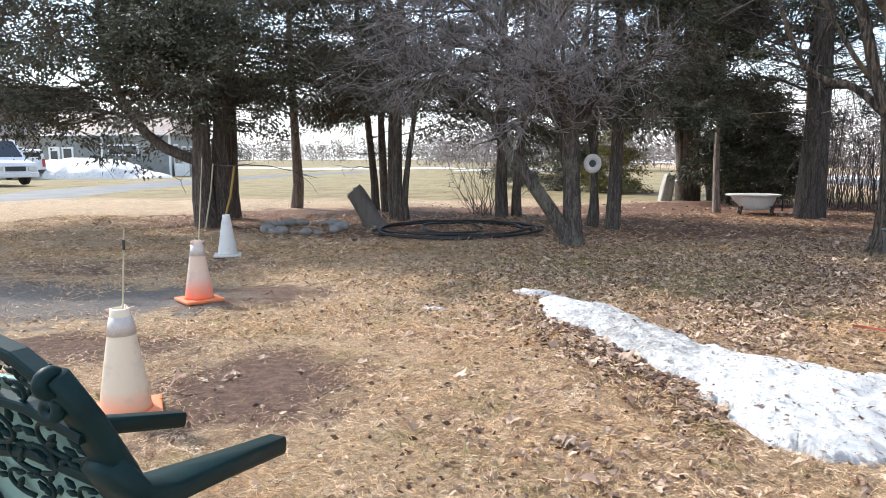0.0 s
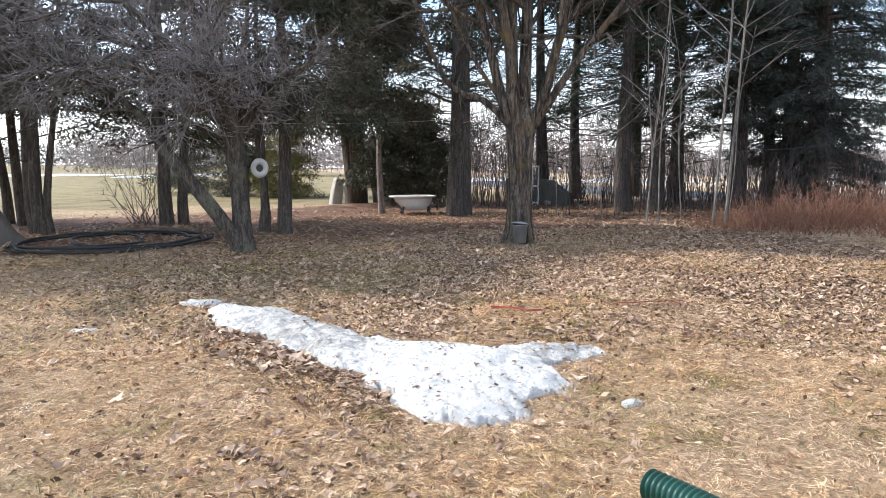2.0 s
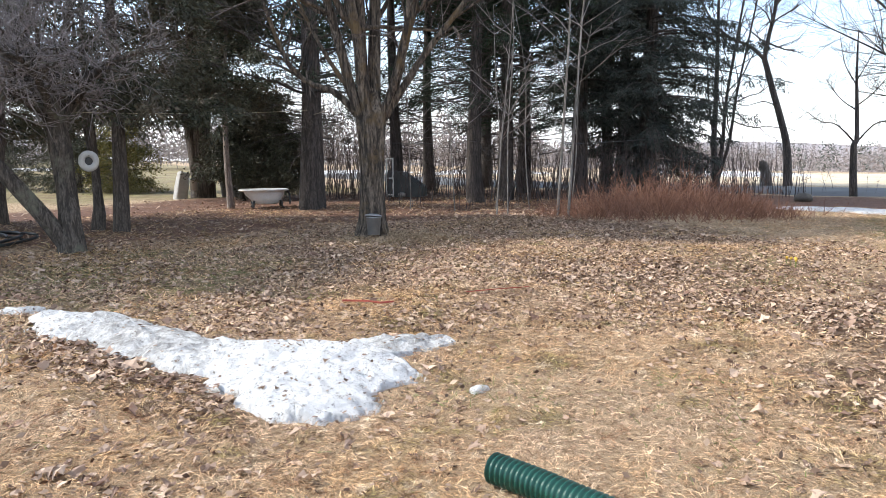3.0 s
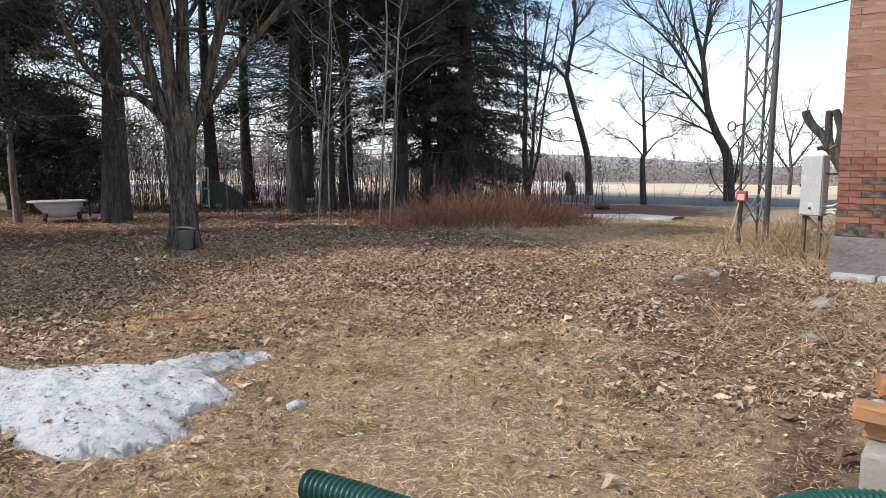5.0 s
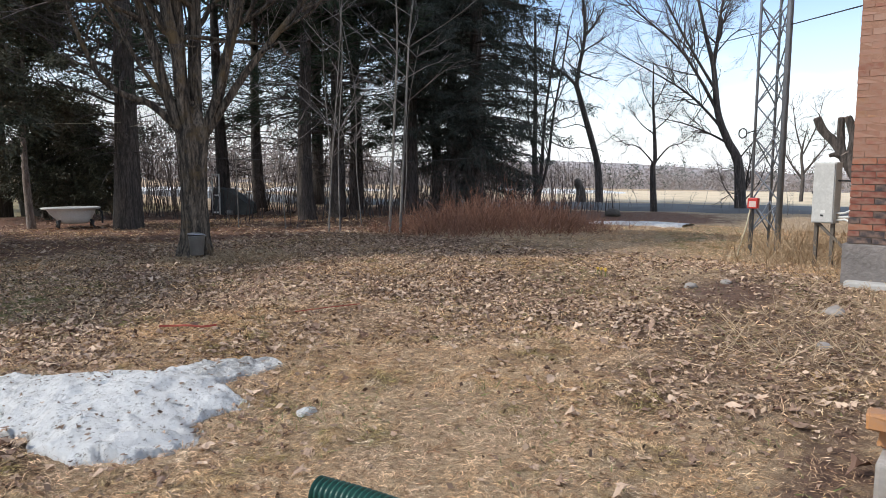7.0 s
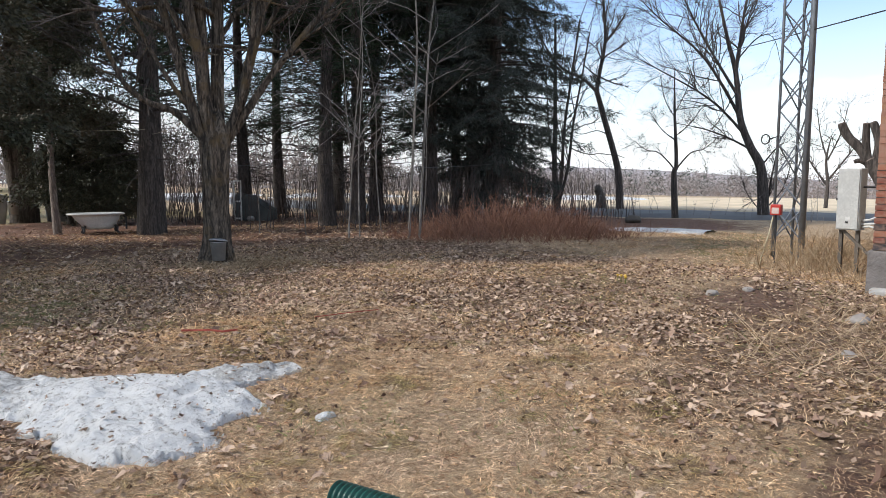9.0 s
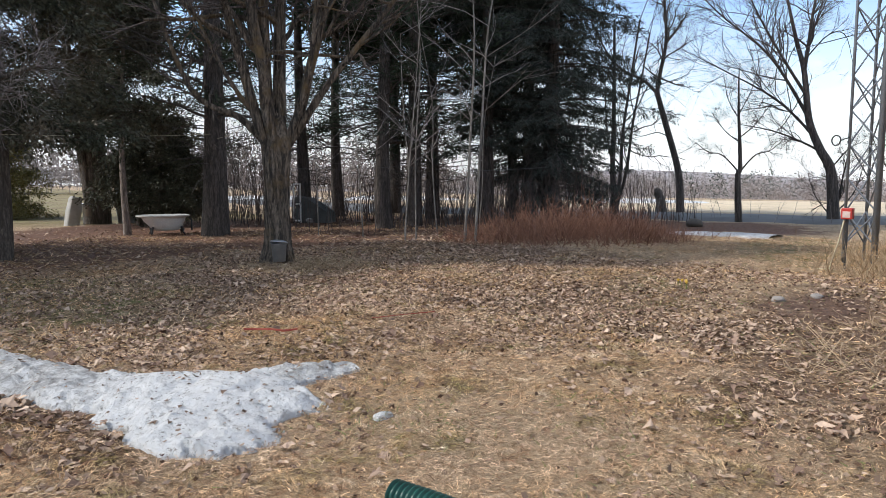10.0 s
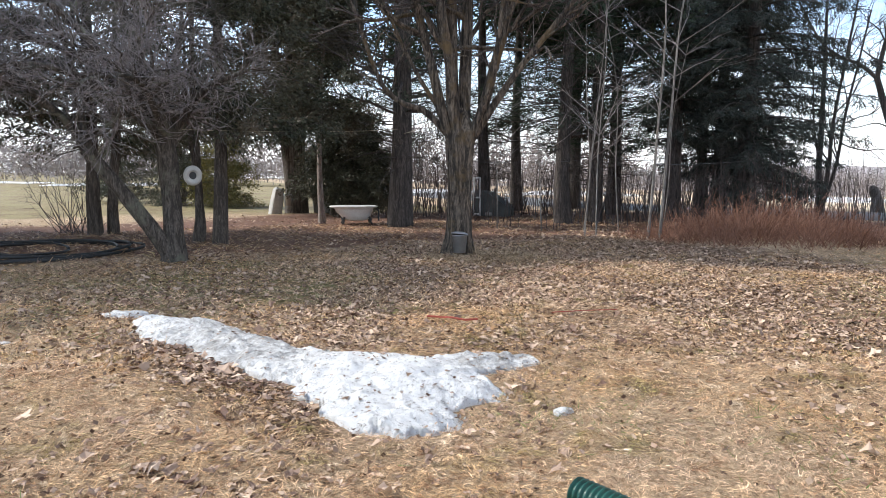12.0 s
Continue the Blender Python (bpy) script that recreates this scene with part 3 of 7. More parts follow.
def snow_sheet(name, blobs, label, res=0.035, grit=0.03, rag=0.38):
    """Old snow: a low heap from overlapping mounds, with a ragged thin edge."""
    x0, x1 = min(b[0] - b[2] * 1.5 for b in blobs), max(b[0] + b[2] * 1.5 for b in blobs)
    y0, y1 = min(b[1] - b[3] * 1.5 for b in blobs), max(b[1] + b[3] * 1.5 for b in blobs)
    X, Y = np.meshgrid(np.arange(x0, x1, res), np.arange(y0, y1, res))
    wob = np.array([[noise.fractal(Vector((x * 2.4, y * 2.4, 3.1)), 1.0, 2.0, 5) for x in X[0]] for y in Y[:, 0]])
    fine = np.array([[noise.fractal(Vector((x * 9, y * 9, 7.7)), 0.9, 2.0, 3) for x in X[0]] for y in Y[:, 0]])
    H = np.zeros_like(X)
    for bx, by, rx, ry, turn, h in blobs:
        e = 1 - (ellipse(X, Y, bx, by, rx, ry, turn) + 1) ** 2 - rag * wob - 0.8 * rag * fine + 0.03
        H = np.maximum(H, h * np.sqrt(np.clip(e, 0, None))) + 0.25 * np.minimum(H, h * np.sqrt(np.clip(e, 0, None)))
    top = H + np.where(H > 0.02, grit * (fine * 0.8 + wob * 0.7), 0)
    keep = H > 0.006
    Z = ground_height(X, Y) + np.where(keep, top, -0.04)
    SNOW_TOPS.append((X, Y, Z, keep))
    n, m = X.shape
    i = (np.arange(n - 1)[:, None] * m + np.arange(m - 1)[None]).ravel()
    faces = np.stack([i, i + 1, i + m + 1, i + m], 1)
    k = keep.ravel()
    faces = faces[k[faces].any(1)]
    used = np.unique(faces)
    remap = np.full(n * m, -1)
    remap[used] = np.arange(len(used))
    ob = raw(name, np.stack([X.ravel(), Y.ravel(), Z.ravel()], 1)[used], remap[faces], M_SNOW, smooth=True)
    px, py = X.ravel()[used], Y.ravel()[used]
    dirt = np.maximum(soft(ellipse(px, py, 1.10, 4.35, 0.42, 0.85, 15), 0.9), soft(ellipse(px, py, 2.35, 3.22, 0.35, 0.25), 0.9))
    at_ = ob.data.attributes.new("grime", "FLOAT", "POINT")
    at_.data.foreach_set("value", np.asarray(dirt if name == "snow_patch" else np.full(len(px), 0.5), dtype=np.float32))
    return tagged(ob, label, "snow", kind="stuff")


# the long heap on the lawn: a dirty tail, a neck, the clean main heap, its foot, and a thin tongue
SNOW_BLOBS = [(0.84, 5.25, 0.17, 0.36, 16, 0.05), (0.98, 4.85, 0.29, 0.54, 18, 0.085), (1.17, 4.22, 0.26, 0.46, 16, 0.07), (1.35, 3.72, 0.32, 0.40, 20, 0.055), (1.62, 3.25, 0.44, 0.50, 10, 0.095), (1.47, 2.82, 0.28, 0.34, 14, 0.075), (1.86, 3.02, 0.30, 0.30, 0, 0.07), (2.10, 3.26, 0.40, 0.20, 6, 0.05), (2.42, 3.24, 0.24, 0.13, 0, 0.03)]
snow_sheet("snow_patch", SNOW_BLOBS, "melting heap of old granular snow specked with debris", 0.014, 0.055, 0.42)
snow_sheet("snow_sliver", [(0.66, 5.78, 0.20, 0.13, -12, 0.03)], "thin dirty sliver of melting ice on the grass", 0.03)
snow_sheet("snow_bit", [(2.20, 2.45, 0.055, 0.04, 0, 0.025)], "small lump of leftover snow among leaves", 0.012)
snow_sheet("snow_bit", [(-0.16, 5.15, 0.10, 0.05, 10, 0.015)], "small lump of leftover ice on dry grass", 0.015)
snow_sheet("snow_strip", [(13.1, 5.35, 1.2, 0.36, -65, 0.06), (12.7, 6.1, 0.5, 0.22, -60, 0.04)], "thin broken strip of snow left on the lawn", 0.05, 0.03, 0.95)
snow_sheet("snow_pile", [(-23.6, 43.0, 4.6, 2.6, 0, 1.15), (-20.9, 43.2, 3.2, 1.8, 0, 0.45)], "large ploughed pile of snow beside the driveway", 0.16, 0.03, 0.12)
for sx, sy, sr, st in ((-8, 75, 9, 0.8), (-28, 82, 10, 0.8), (6, 62, 6, 0.7), (18, 34, 6, 0.5), (26, 30, 5, 0.5), (44, 24, 8, 0.6), (60, 38, 12, 0.8)):
    snow_sheet("far_snow", [(sx, sy, sr, st * 1.4, 3, 0.22)], "streak of snow left in the far field", 0.3, 0.05)


# ---------------------------------------------------------------- trees
def flared(r, n, top=0.45, flare=0.5):
    t = np.linspace(0, 1, n)
    return r * (1 - (1 - top) * t + flare * np.exp(-t * n * 0.55))


def clumps(rng, centres, headings, per, size, length, width, droop):
    """Many small blades round each centre."""
    c = np.repeat(np.asarray(centres), per, 0)
    h = np.repeat(np.asarray(headings), per, 0)
    off = rng.normal(0, 1, c.shape) * np.array((size, size, size * 0.6))
    return needles(rng, c + off, h + off / size * 0.35, length, width, 0.45, droop)


def conifer(name, label, base, height, radius, crown, reach, lean=(0, 0), seed=1, per=72, whorls=40, fill=0.5, leaf=(0.060, 0.035), droop=0.35, rise=0.15,
            material=None, bark_mat=None, size=0.115, dead=0, taper=0.25, group="", gap=None, limbs=(), category="tree", extra_stems=()):
    """An evergreen: trunk, boughs and a crown of many small sprays; above what is seen, coarse dense sprays are added
    to cast shade.
    """
    rng = np.random.default_rng(seed)
    z0 = gz(*base)
    tr = thing(name, label, category, (base[0], base[1], z0 - 0.03), group=group)
    wood, bough = Wood(), Wood()
    stems = []
    for off, ln, rr, hh in ((( 0, 0), lean, radius, height), *extra_stems):
        n = 16
        t = np.linspace(0, 1, n)
        p = np.stack([off[0] + ln[0] * hh * t ** 1.3 + 0.05 * np.sin(t * 7 + seed), off[1] + ln[1] * hh * t ** 1.3 + 0.04 * np.sin(t * 5 + seed * 2), hh * t], 1)
        p[0, :2] = off
        trunk_rings(rng, wood, p, flared(rr, n, 0.2, 0.35), 14, 0.07)
        stems.append(p)
    for pts, r0, r1 in limbs:
        q = bend(pts, 9)
        wood.add(q, np.linspace(r0, r1, 9), 9)
        stems.append(q)
    cs, hs, tops, toph = [], [], [], []
    for w in range(whorls):
        si = rng.integers(0, len(stems))
        s = stems[si]
        zlo, zhi = max(crown, s[0, 2]), s[-1, 2]
        u = rng.random() ** 1.15
        z = zlo + (zhi - zlo) * u
        # the unseen upper crown is filled densely to shade the ground and trunks
        fl = fill if z < 4.9 else 0.9
        if gap and gap[0] < z < gap[1] and rng.random() < gap[2]:
            continue
        i = min(np.searchsorted(s[:, 2], z), len(s) - 1)
        a = rng.uniform(0, 2 * math.pi)
        ln = reach * (1 - u * (1 - taper)) * rng.uniform(0.55, 1.1)
        h = np.array((math.cos(a), math.sin(a), rise + rng.normal(0, 0.12)))
        q = curve_path(rng, (*s[i, :2], z), h, ln, 6, 0.10, -droop * 0.12)
        r = max(0.012, radius * 0.16 * (1 - u * 0.6))
        bough.add(q, np.linspace(r, 0.004, 7), 5)
        for b in range(5):
            j = rng.integers(1, 7)
            d = (q[j] - q[j - 1])
            d /= np.linalg.norm(d)
            d2 = d + rng.normal(0, 0.55, 3) * np.array((1, 1, 0.45))
            q2 = curve_path(rng, q[j], d2, ln * rng.uniform(0.18, 0.42), 3, 0.14, -droop * 0.15)
            bough.add(q2, np.linspace(r * 0.45, 0.003, 4), 3)
            for e in range(1, 4):
                if rng.random() < fl:
                    (cs if z < 4.9 else tops).append(q2[e])
                    (hs if z < 4.9 else toph).append(q2[e] - q2[e - 1])
        for e in range(3, 7):
            if rng.random() > fl:
                continue
            (cs if z < 4.9 else tops).append(q[e])
            (hs if z < 4.9 else toph).append(q[e] - q[e - 1])
    for _ in range(dead):
        s = stems[0]
        z = rng.uniform(0.9, crown + 3.0)
        i = min(np.searchsorted(s[:, 2], z), len(s) - 1)
        a = rng.uniform(0, 2 * math.pi)
        q = curve_path(rng, (*s[i, :2], z), (math.cos(a), math.sin(a), 0.05), rng.uniform(0.6, 2.0), 5, 0.14, -0.03)
        bough.add(q, np.linspace(0.014, 0.003, 6), 4)
        for b in range(4):
            j = rng.integers(1, 6)
            q2 = curve_path(rng, q[j], (q[j] - q[j - 1]) * 4 + rng.normal(0, 0.3, 3), rng.uniform(0.2, 0.6), 3, 0.2)
            bough.add(q2, np.linspace(0.006, 0.002, 4), 3)
    wood.put("trunk", bark_mat or M_BARK_CEDAR, tr)
    tagged(bough.put("boughwork", bark_mat or M_BARK_CEDAR, tr), kind="stuff")
    if cs:
        hs = np.array(hs)
        hs /= np.linalg.norm(hs, axis=1)[:, None] + 1e-9
        v, f = clumps(rng, cs, hs, per, size, leaf[0], leaf[1], droop)
        if tops:
            toph = np.array(toph)
            toph /= np.linalg.norm(toph, axis=1)[:, None] + 1e-9
            v2, f2 = clumps(rng, tops, toph, 22, size * 1.7, leaf[0] * 2.2, max(leaf[1] * 2.4, 0.06), droop)
            v, f = np.concatenate([v, v2]), np.concatenate([f, f2 + len(v)])
        tagged(raw("crown", v, f, material or M_CEDAR, tr), kind="stuff")
    return tr


CEDAR = "tall white cedar with grey-brown bark and dull green sprays"
conifer("cedar_tree", "leaning two-stemmed cedar with a low crooked side limb", (-4.10, 11.44), 8.0, 0.15, 1.75, 3.0, (-0.01, 0.0), 11, whorls=150, per=68, fill=0.42, dead=14, extra_stems=[((0.16, 0.25), (0.035, 0.03), 0.12, 8.0)],
        limbs=[([(-0.1, 0, 1.15), (-0.6, -0.1, 1.35), (-1.1, -0.2, 1.9), (-1.35, -0.3, 2.8), (-1.5, -0.3, 4.2)], 0.10, 0.04)])
conifer("cedar_tree", CEDAR, (-4.22, 13.07), 8.0, 0.14, 2.0, 2.4, (0.0, 0.0), 12, whorls=87, per=68, fill=0.38, dead=10)
conifer("cedar_tree", "cedar with hanging browned sprays beside the driveway", (-9.4, 11.6), 7.5, 0.15, 2.2, 3.4, (0.0, 0.0), 13, whorls=137, per=68)
conifer("cedar_tree", "slim pale-trunked cedar with dark upper sprays", (-3.66, 16.08), 8.5, 0.11, 2.1, 1.9, (0.004, 0.0), 14, whorls=68, per=60, fill=0.4, dead=8, bark_mat=M_POLE)
conifer("cedar_tree", CEDAR, (-1.74, 15.29), 9.7, 0.075, 2.0, 1.7, (-0.09, 0), 15, whorls=75, per=60, fill=0.42, dead=10)
conifer("cedar_tree", CEDAR, (-1.45, 14.64), 10.2, 0.075, 2.0, 1.7, (-0.03, 0), 16, whorls=75, per=60, fill=0.42, dead=10)
conifer("cedar_tree", "clump of dark cedar stems rising from one root", (-1.02, 12.85), 10.2, 0.085, 2.0, 2.0, (0.01, 0), 17, whorls=90, per=60, fill=0.42, dead=10, extra_stems=[((-0.1, 0.1), (-0.03, 0.01), 0.07, 7), ((0.12, 0), (0.10, 0.02), 0.06, 5.5)])
conifer("cedar_tree", CEDAR, (0.9, 13.42), 9.7, 0.10, 1.75, 1.9, (-0.012, 0), 18, whorls=95, per=64, fill=0.42, dead=10, extra_stems=[((0.3, 0.2), (0.05, 0), 0.08, 7)])
conifer("cedar_tree", "cedar with a straight grey trunk and drooping sprays", (2.50, 11.1), 10.2, 0.092, 1.75, 2.0, (0.012, 0.01), 19, whorls=140, per=68, fill=0.62)
conifer("cedar_tree", CEDAR, (2.25, 11.6), 6.0, 0.06, 2.0, 1.0, (0.02, 0.0), 20, whorls=20, per=52, extra_stems=[((0.05, 0), (-0.06, 0), 0.05, 4)])
conifer("cedar_tree", "broad old cedar with dense foliage down to the ground", (6.08, 18.42), 11.2, 0.24, 2.2, 2.6, (0, 0), 21, whorls=210, per=68, fill=0.36, extra_stems=[((-0.1, 0), (-0.10, 0), 0.16, 7), ((0.1, 0), (0.07, 0.02), 0.16, 7)])
conifer("cedar_tree", "young cedar with a thin pale stem", (5.32, 14.25), 6.5, 0.06, 2.2, 1.15, (0.01, 0), 22, whorls=92, per=60, bark_mat=M_POLE)
conifer("cedar_tree", "dense dark young cedar behind the bathtub", (7.25, 16.4), 2.5, 0.06, 0.35, 0.95, (0, 0), 23, whorls=93, per=68, fill=0.32)
conifer("cedar_tree", "dense dark young cedar behind the bathtub", (6.6, 17.0), 2.6, 0.06, 0.5, 1.1, (0, 0), 24, whorls=81, per=68, fill=0.32)
conifer("cedar_bush", "rounded yellow-green cedar bush at the field edge", (4.1, 24.0), 3.0, 0.07, 0.1, 1.35, (0, 0), 25, whorls=87, per=34, taper=0.5)
conifer("cedar_bush", "rounded dark cedar bush at the field edge", (2.6, 27.5), 3.6, 0.07, 0.1, 1.7, (0, 0), 26, whorls=87, per=34, taper=0.5)
conifer("cedar_bush", "yellowing shrub beside the stones", (5.0, 22.5), 2.6, 0.05, 0.1, 1.1, (0, 0), 27, whorls=68, per=34, taper=0.5, material=M_SHRUB)

PINE = "tall pine with a straight dark trunk and sparse boughs"
PN = dict(material=M_PINE, bark_mat=M_BARK_PINE, leaf=(0.15, 0.016), droop=0.1, rise=0.12, size=0.13, taper=0.7, fill=0.19)
conifer("pine_tree", "large pine with a thick straight grey trunk", (6.6, 13.1), 12, 0.215, 2.3, 2.6, (0.012, 0), 31, whorls=52, per=40, dead=40, **PN)
for n_, (px, py, ph, pr, pw) in enumerate([(10.6, 16.1, 10, 0.15, 40), (12.4, 17.0, 10, 0.15, 44), (10.3, 12.3, 10, 0.155, 50), (11.1, 12.2, 10, 0.16, 50), (13.6, 14.2, 10, 0.17, 60), (15.0, 17.5, 10, 0.18, 60), (11.0, 22.0, 10, 0.2, 56), (16.4, 13.6, 9, 0.15, 60)]):
    conifer("pine_tree", PINE, (px, py), ph + 1.5, pr, 1.9, 2.5, (0.004 * (n_ % 3 - 1), 0), 40 + n_, whorls=int(pw * 1.2), per=68, dead=46, group="pines along the yard", **PN)


def spruce(base, height, radius, low, reach, seed, step=0.25, each=7):
    """A great spruce: tiers of boughs that sag and lift at the tip, with hanging side shoots full of needles."""
    rng = np.random.default_rng(seed)
    tr = thing("spruce_tree", "great dark spruce with drooping layered boughs", "tree", (*base, gz(*base) - 0.03))
    wood, bough = Wood(), Wood()
    n = 16
    t = np.linspace(0, 1, n)
    p = np.stack([0.05 * np.sin(t * 6 + seed), 0.04 * np.sin(t * 5), height * t], 1)
    trunk_rings(rng, wood, p, flared(radius, n, 0.15, 0.3), 14, 0.07)
    cs, hs, far_c, far_h = [], [], [], []
    z = low
    while z < height - 0.4:
        seen = z < 6.6
        for _ in range(each if seen else 4):
            a = rng.uniform(0, 6.283)
            u = (z - low) / (height - low)
            ln = reach * (0.55 + 0.45 * min(1, u * 5)) * (1 - 0.85 * max(0, u - 0.25) / 0.75) * rng.uniform(0.55, 1.12)
            out = np.array((math.cos(a), math.sin(a), 0.0))
            side = np.array((-out[1], out[0], 0.0))
            s = np.linspace(0, 1, 9)
            sag = rng.uniform(0.20, 0.38) * ln
            q = np.array((0, 0, z + rng.normal(0, 0.09)))[None] + out[None] * (s * ln)[:, None] + side[None] * (0.07 * ln * np.sin(s * 3 + rng.uniform(0, 6)))[:, None]
            q[:, 2] += sag * (0.25 * np.sin(s * 3.14) - s ** 1.4 + 0.45 * s ** 4)
            bough.add(q, np.linspace(max(0.02, radius * 0.14), 0.004, 9), 5)
            for j in range(2, 9):
                for sgn in (-1, 1):
                    if rng.random() < 0.18:
                        continue
                    sl = ln * 0.24 * (1.15 - 0.8 * s[j]) * rng.uniform(0.6, 1.3) + 0.08
                    d = out * 0.65 + side * sgn * 0.8 + np.array((0, 0, -0.35 + rng.normal(0, 0.15)))
                    q2 = curve_path(rng, q[j], d, sl, 4, 0.10, -0.12)
                    bough.add(q2, np.linspace(0.006, 0.002, 5), 3)
                    for e in range(1, 5):
                        (cs if seen else far_c).append(q2[e])
                        (hs if seen else far_h).append(q2[e] - q2[e - 1])
                (cs if seen else far_c).append(q[j])
                (hs if seen else far_h).append(q[j] - q[j - 1])
        z += step * (1 if seen else 2)
    wood.put("trunk", M_BARK_PINE, tr)
    tagged(bough.put("boughwork", M_BARK_PINE, tr), kind="stuff")

    def unit(h):
        h = np.array(h)
        return h / (np.linalg.norm(h, axis=1)[:, None] + 1e-9)

    v, f = clumps(rng, cs, unit(hs), 13, 0.050, 0.085, 0.020, 0.30)
    v2, f2 = clumps(rng, far_c, unit(far_h), 5, 0.09, 0.22, 0.06, 0.30)
    tagged(raw("crown", np.concatenate([v, v2]), np.concatenate([f, f2 + len(v)]), M_SPRUCE, tr), kind="stuff")


spruce((14.2, 10.5), 12, 0.20, 0.75, 2.5, 61, 0.28, 7)
spruce((12.9, 11.5), 12, 0.18, 2.0, 2.0, 62, 0.40, 5)
spruce((16.6, 13.2), 12, 0.20, 1.4, 2.4, 63, 0.36, 6)


def bare_tree(name, label, base, trunk, radii, limbs, seed, bark_mat, twig_mat, sides=18, flute=0.09, level=3, kids=(3, 5), wander=0.16, lift=0.03, spread=0.6, shrink=0.6, group="", first=3):
    """A leafless tree: fluted trunk along given points, main limbs, and twigs grown from them."""
    rng = np.random.default_rng(seed)
    tr = thing(name, label, "tree", (base[0], base[1], gz(*base) - 0.03), group=group)
    wood, twig = Wood(), Wood()
    p = bend(trunk, 48)
    r = np.interp(np.linspace(0, 1, 48), np.linspace(0, 1, len(radii)), radii)
    trunk_rings(rng, wood, p, r, sides, flute)
    for pts, r0, r1, kid in limbs:
        q = bend(pts, 12)
        rr = np.linspace(r0, r1, 12)
        limb = Wood()
        trunk_rings(rng, limb, q, rr, 10, 0.06)
        length = np.linalg.norm(np.diff(q, axis=0), axis=1).sum()
        for _ in range(kid):
            i = rng.integers(first, 12)
            d = q[i] - q[i - 1]
            d = d / np.linalg.norm(d) + rng.normal(0, spread, 3)
            grow(rng, limb, twig, q[i], d, length * rng.uniform(0.22, 0.42), rr[i] * 0.5, level - 1, wander, lift, kids, spread, shrink)
        limb.put("limb", bark_mat, tr)
    wood.put("trunk", bark_mat, tr)
    tagged(twig.put("twigwork", twig_mat, tr), kind="stuff")
    return tr


# the maple with the sap bucket
bare_tree("maple_tree", "old sugar maple with furrowed brown bark and spreading limbs", (4.94, 7.9),
          [(-0.02, 0, 0), (-0.02, 0, 0.35), (-0.01, 0, 0.9), (-0.01, 0, 1.45), (0.0, 0, 1.95)], [0.25, 0.175, 0.155, 0.155, 0.185, 0.05],
          [([(-0.12, 0.02, 1.5), (-0.27, 0.05, 1.9), (-0.40, 0.1, 2.47), (-0.62, 0.1, 3.2), (-0.9, 0.1, 4.6)], 0.075, 0.04, 9),
           ([(-0.08, -0.05, 1.6), (-0.18, -0.05, 2.0), (-0.25, -0.1, 2.5), (-0.40, -0.1, 3.3), (-0.5, -0.1, 5.0)], 0.085, 0.05, 8),
           ([(-0.02, 0.06, 1.6), (-0.08, 0.1, 2.2), (-0.10, 0.1, 3.2), (-0.12, 0.1, 5.2)], 0.095, 0.055, 8),
           ([(0.05, 0.05, 1.6), (0.10, 0.1, 2.2), (0.14, 0.1, 3.2), (0.2, 0.1, 5.2)], 0.10, 0.06, 8),
           ([(0.10, 0.0, 1.5), (0.25, -0.1, 1.9), (0.37, -0.2, 2.5), (0.54, -0.3, 3.3), (0.7, -0.3, 4.8)], 0.080, 0.045, 10),
           ([(0.12, -0.05, 1.55), (0.34, -0.2, 1.95), (0.62, -0.4, 2.45), (1.1, -0.7, 3.15), (1.7, -1.0, 4.0)], 0.060, 0.025, 10),
           ([(-0.14, 0.1, 1.60), (-0.40, 0.25, 1.90), (-0.69, 0.4, 2.02), (-0.95, 0.5, 2.30), (-1.25, 0.7, 3.3)], 0.050, 0.020, 9),
           ([(-0.15, 0.0, 1.75), (-0.42, 0.1, 2.1), (-0.70, 0.2, 2.6), (-0.95, 0.5, 3.4)], 0.035, 0.015, 8),
           ([(0.10, -0.1, 1.6), (0.22, -0.3, 2.2), (0.26, -0.5, 3.0), (0.3, -0.6, 4.4)], 0.05, 0.02, 8),
           ([(0.1, 0.15, 1.6), (0.35, 0.5, 2.4), (0.6, 0.9, 3.4), (0.8, 1.3, 4.6)], 0.06, 0.03, 8)],
          71, M_BARK_MAPLE, M_TWIG, 44, 0.16, first=6)

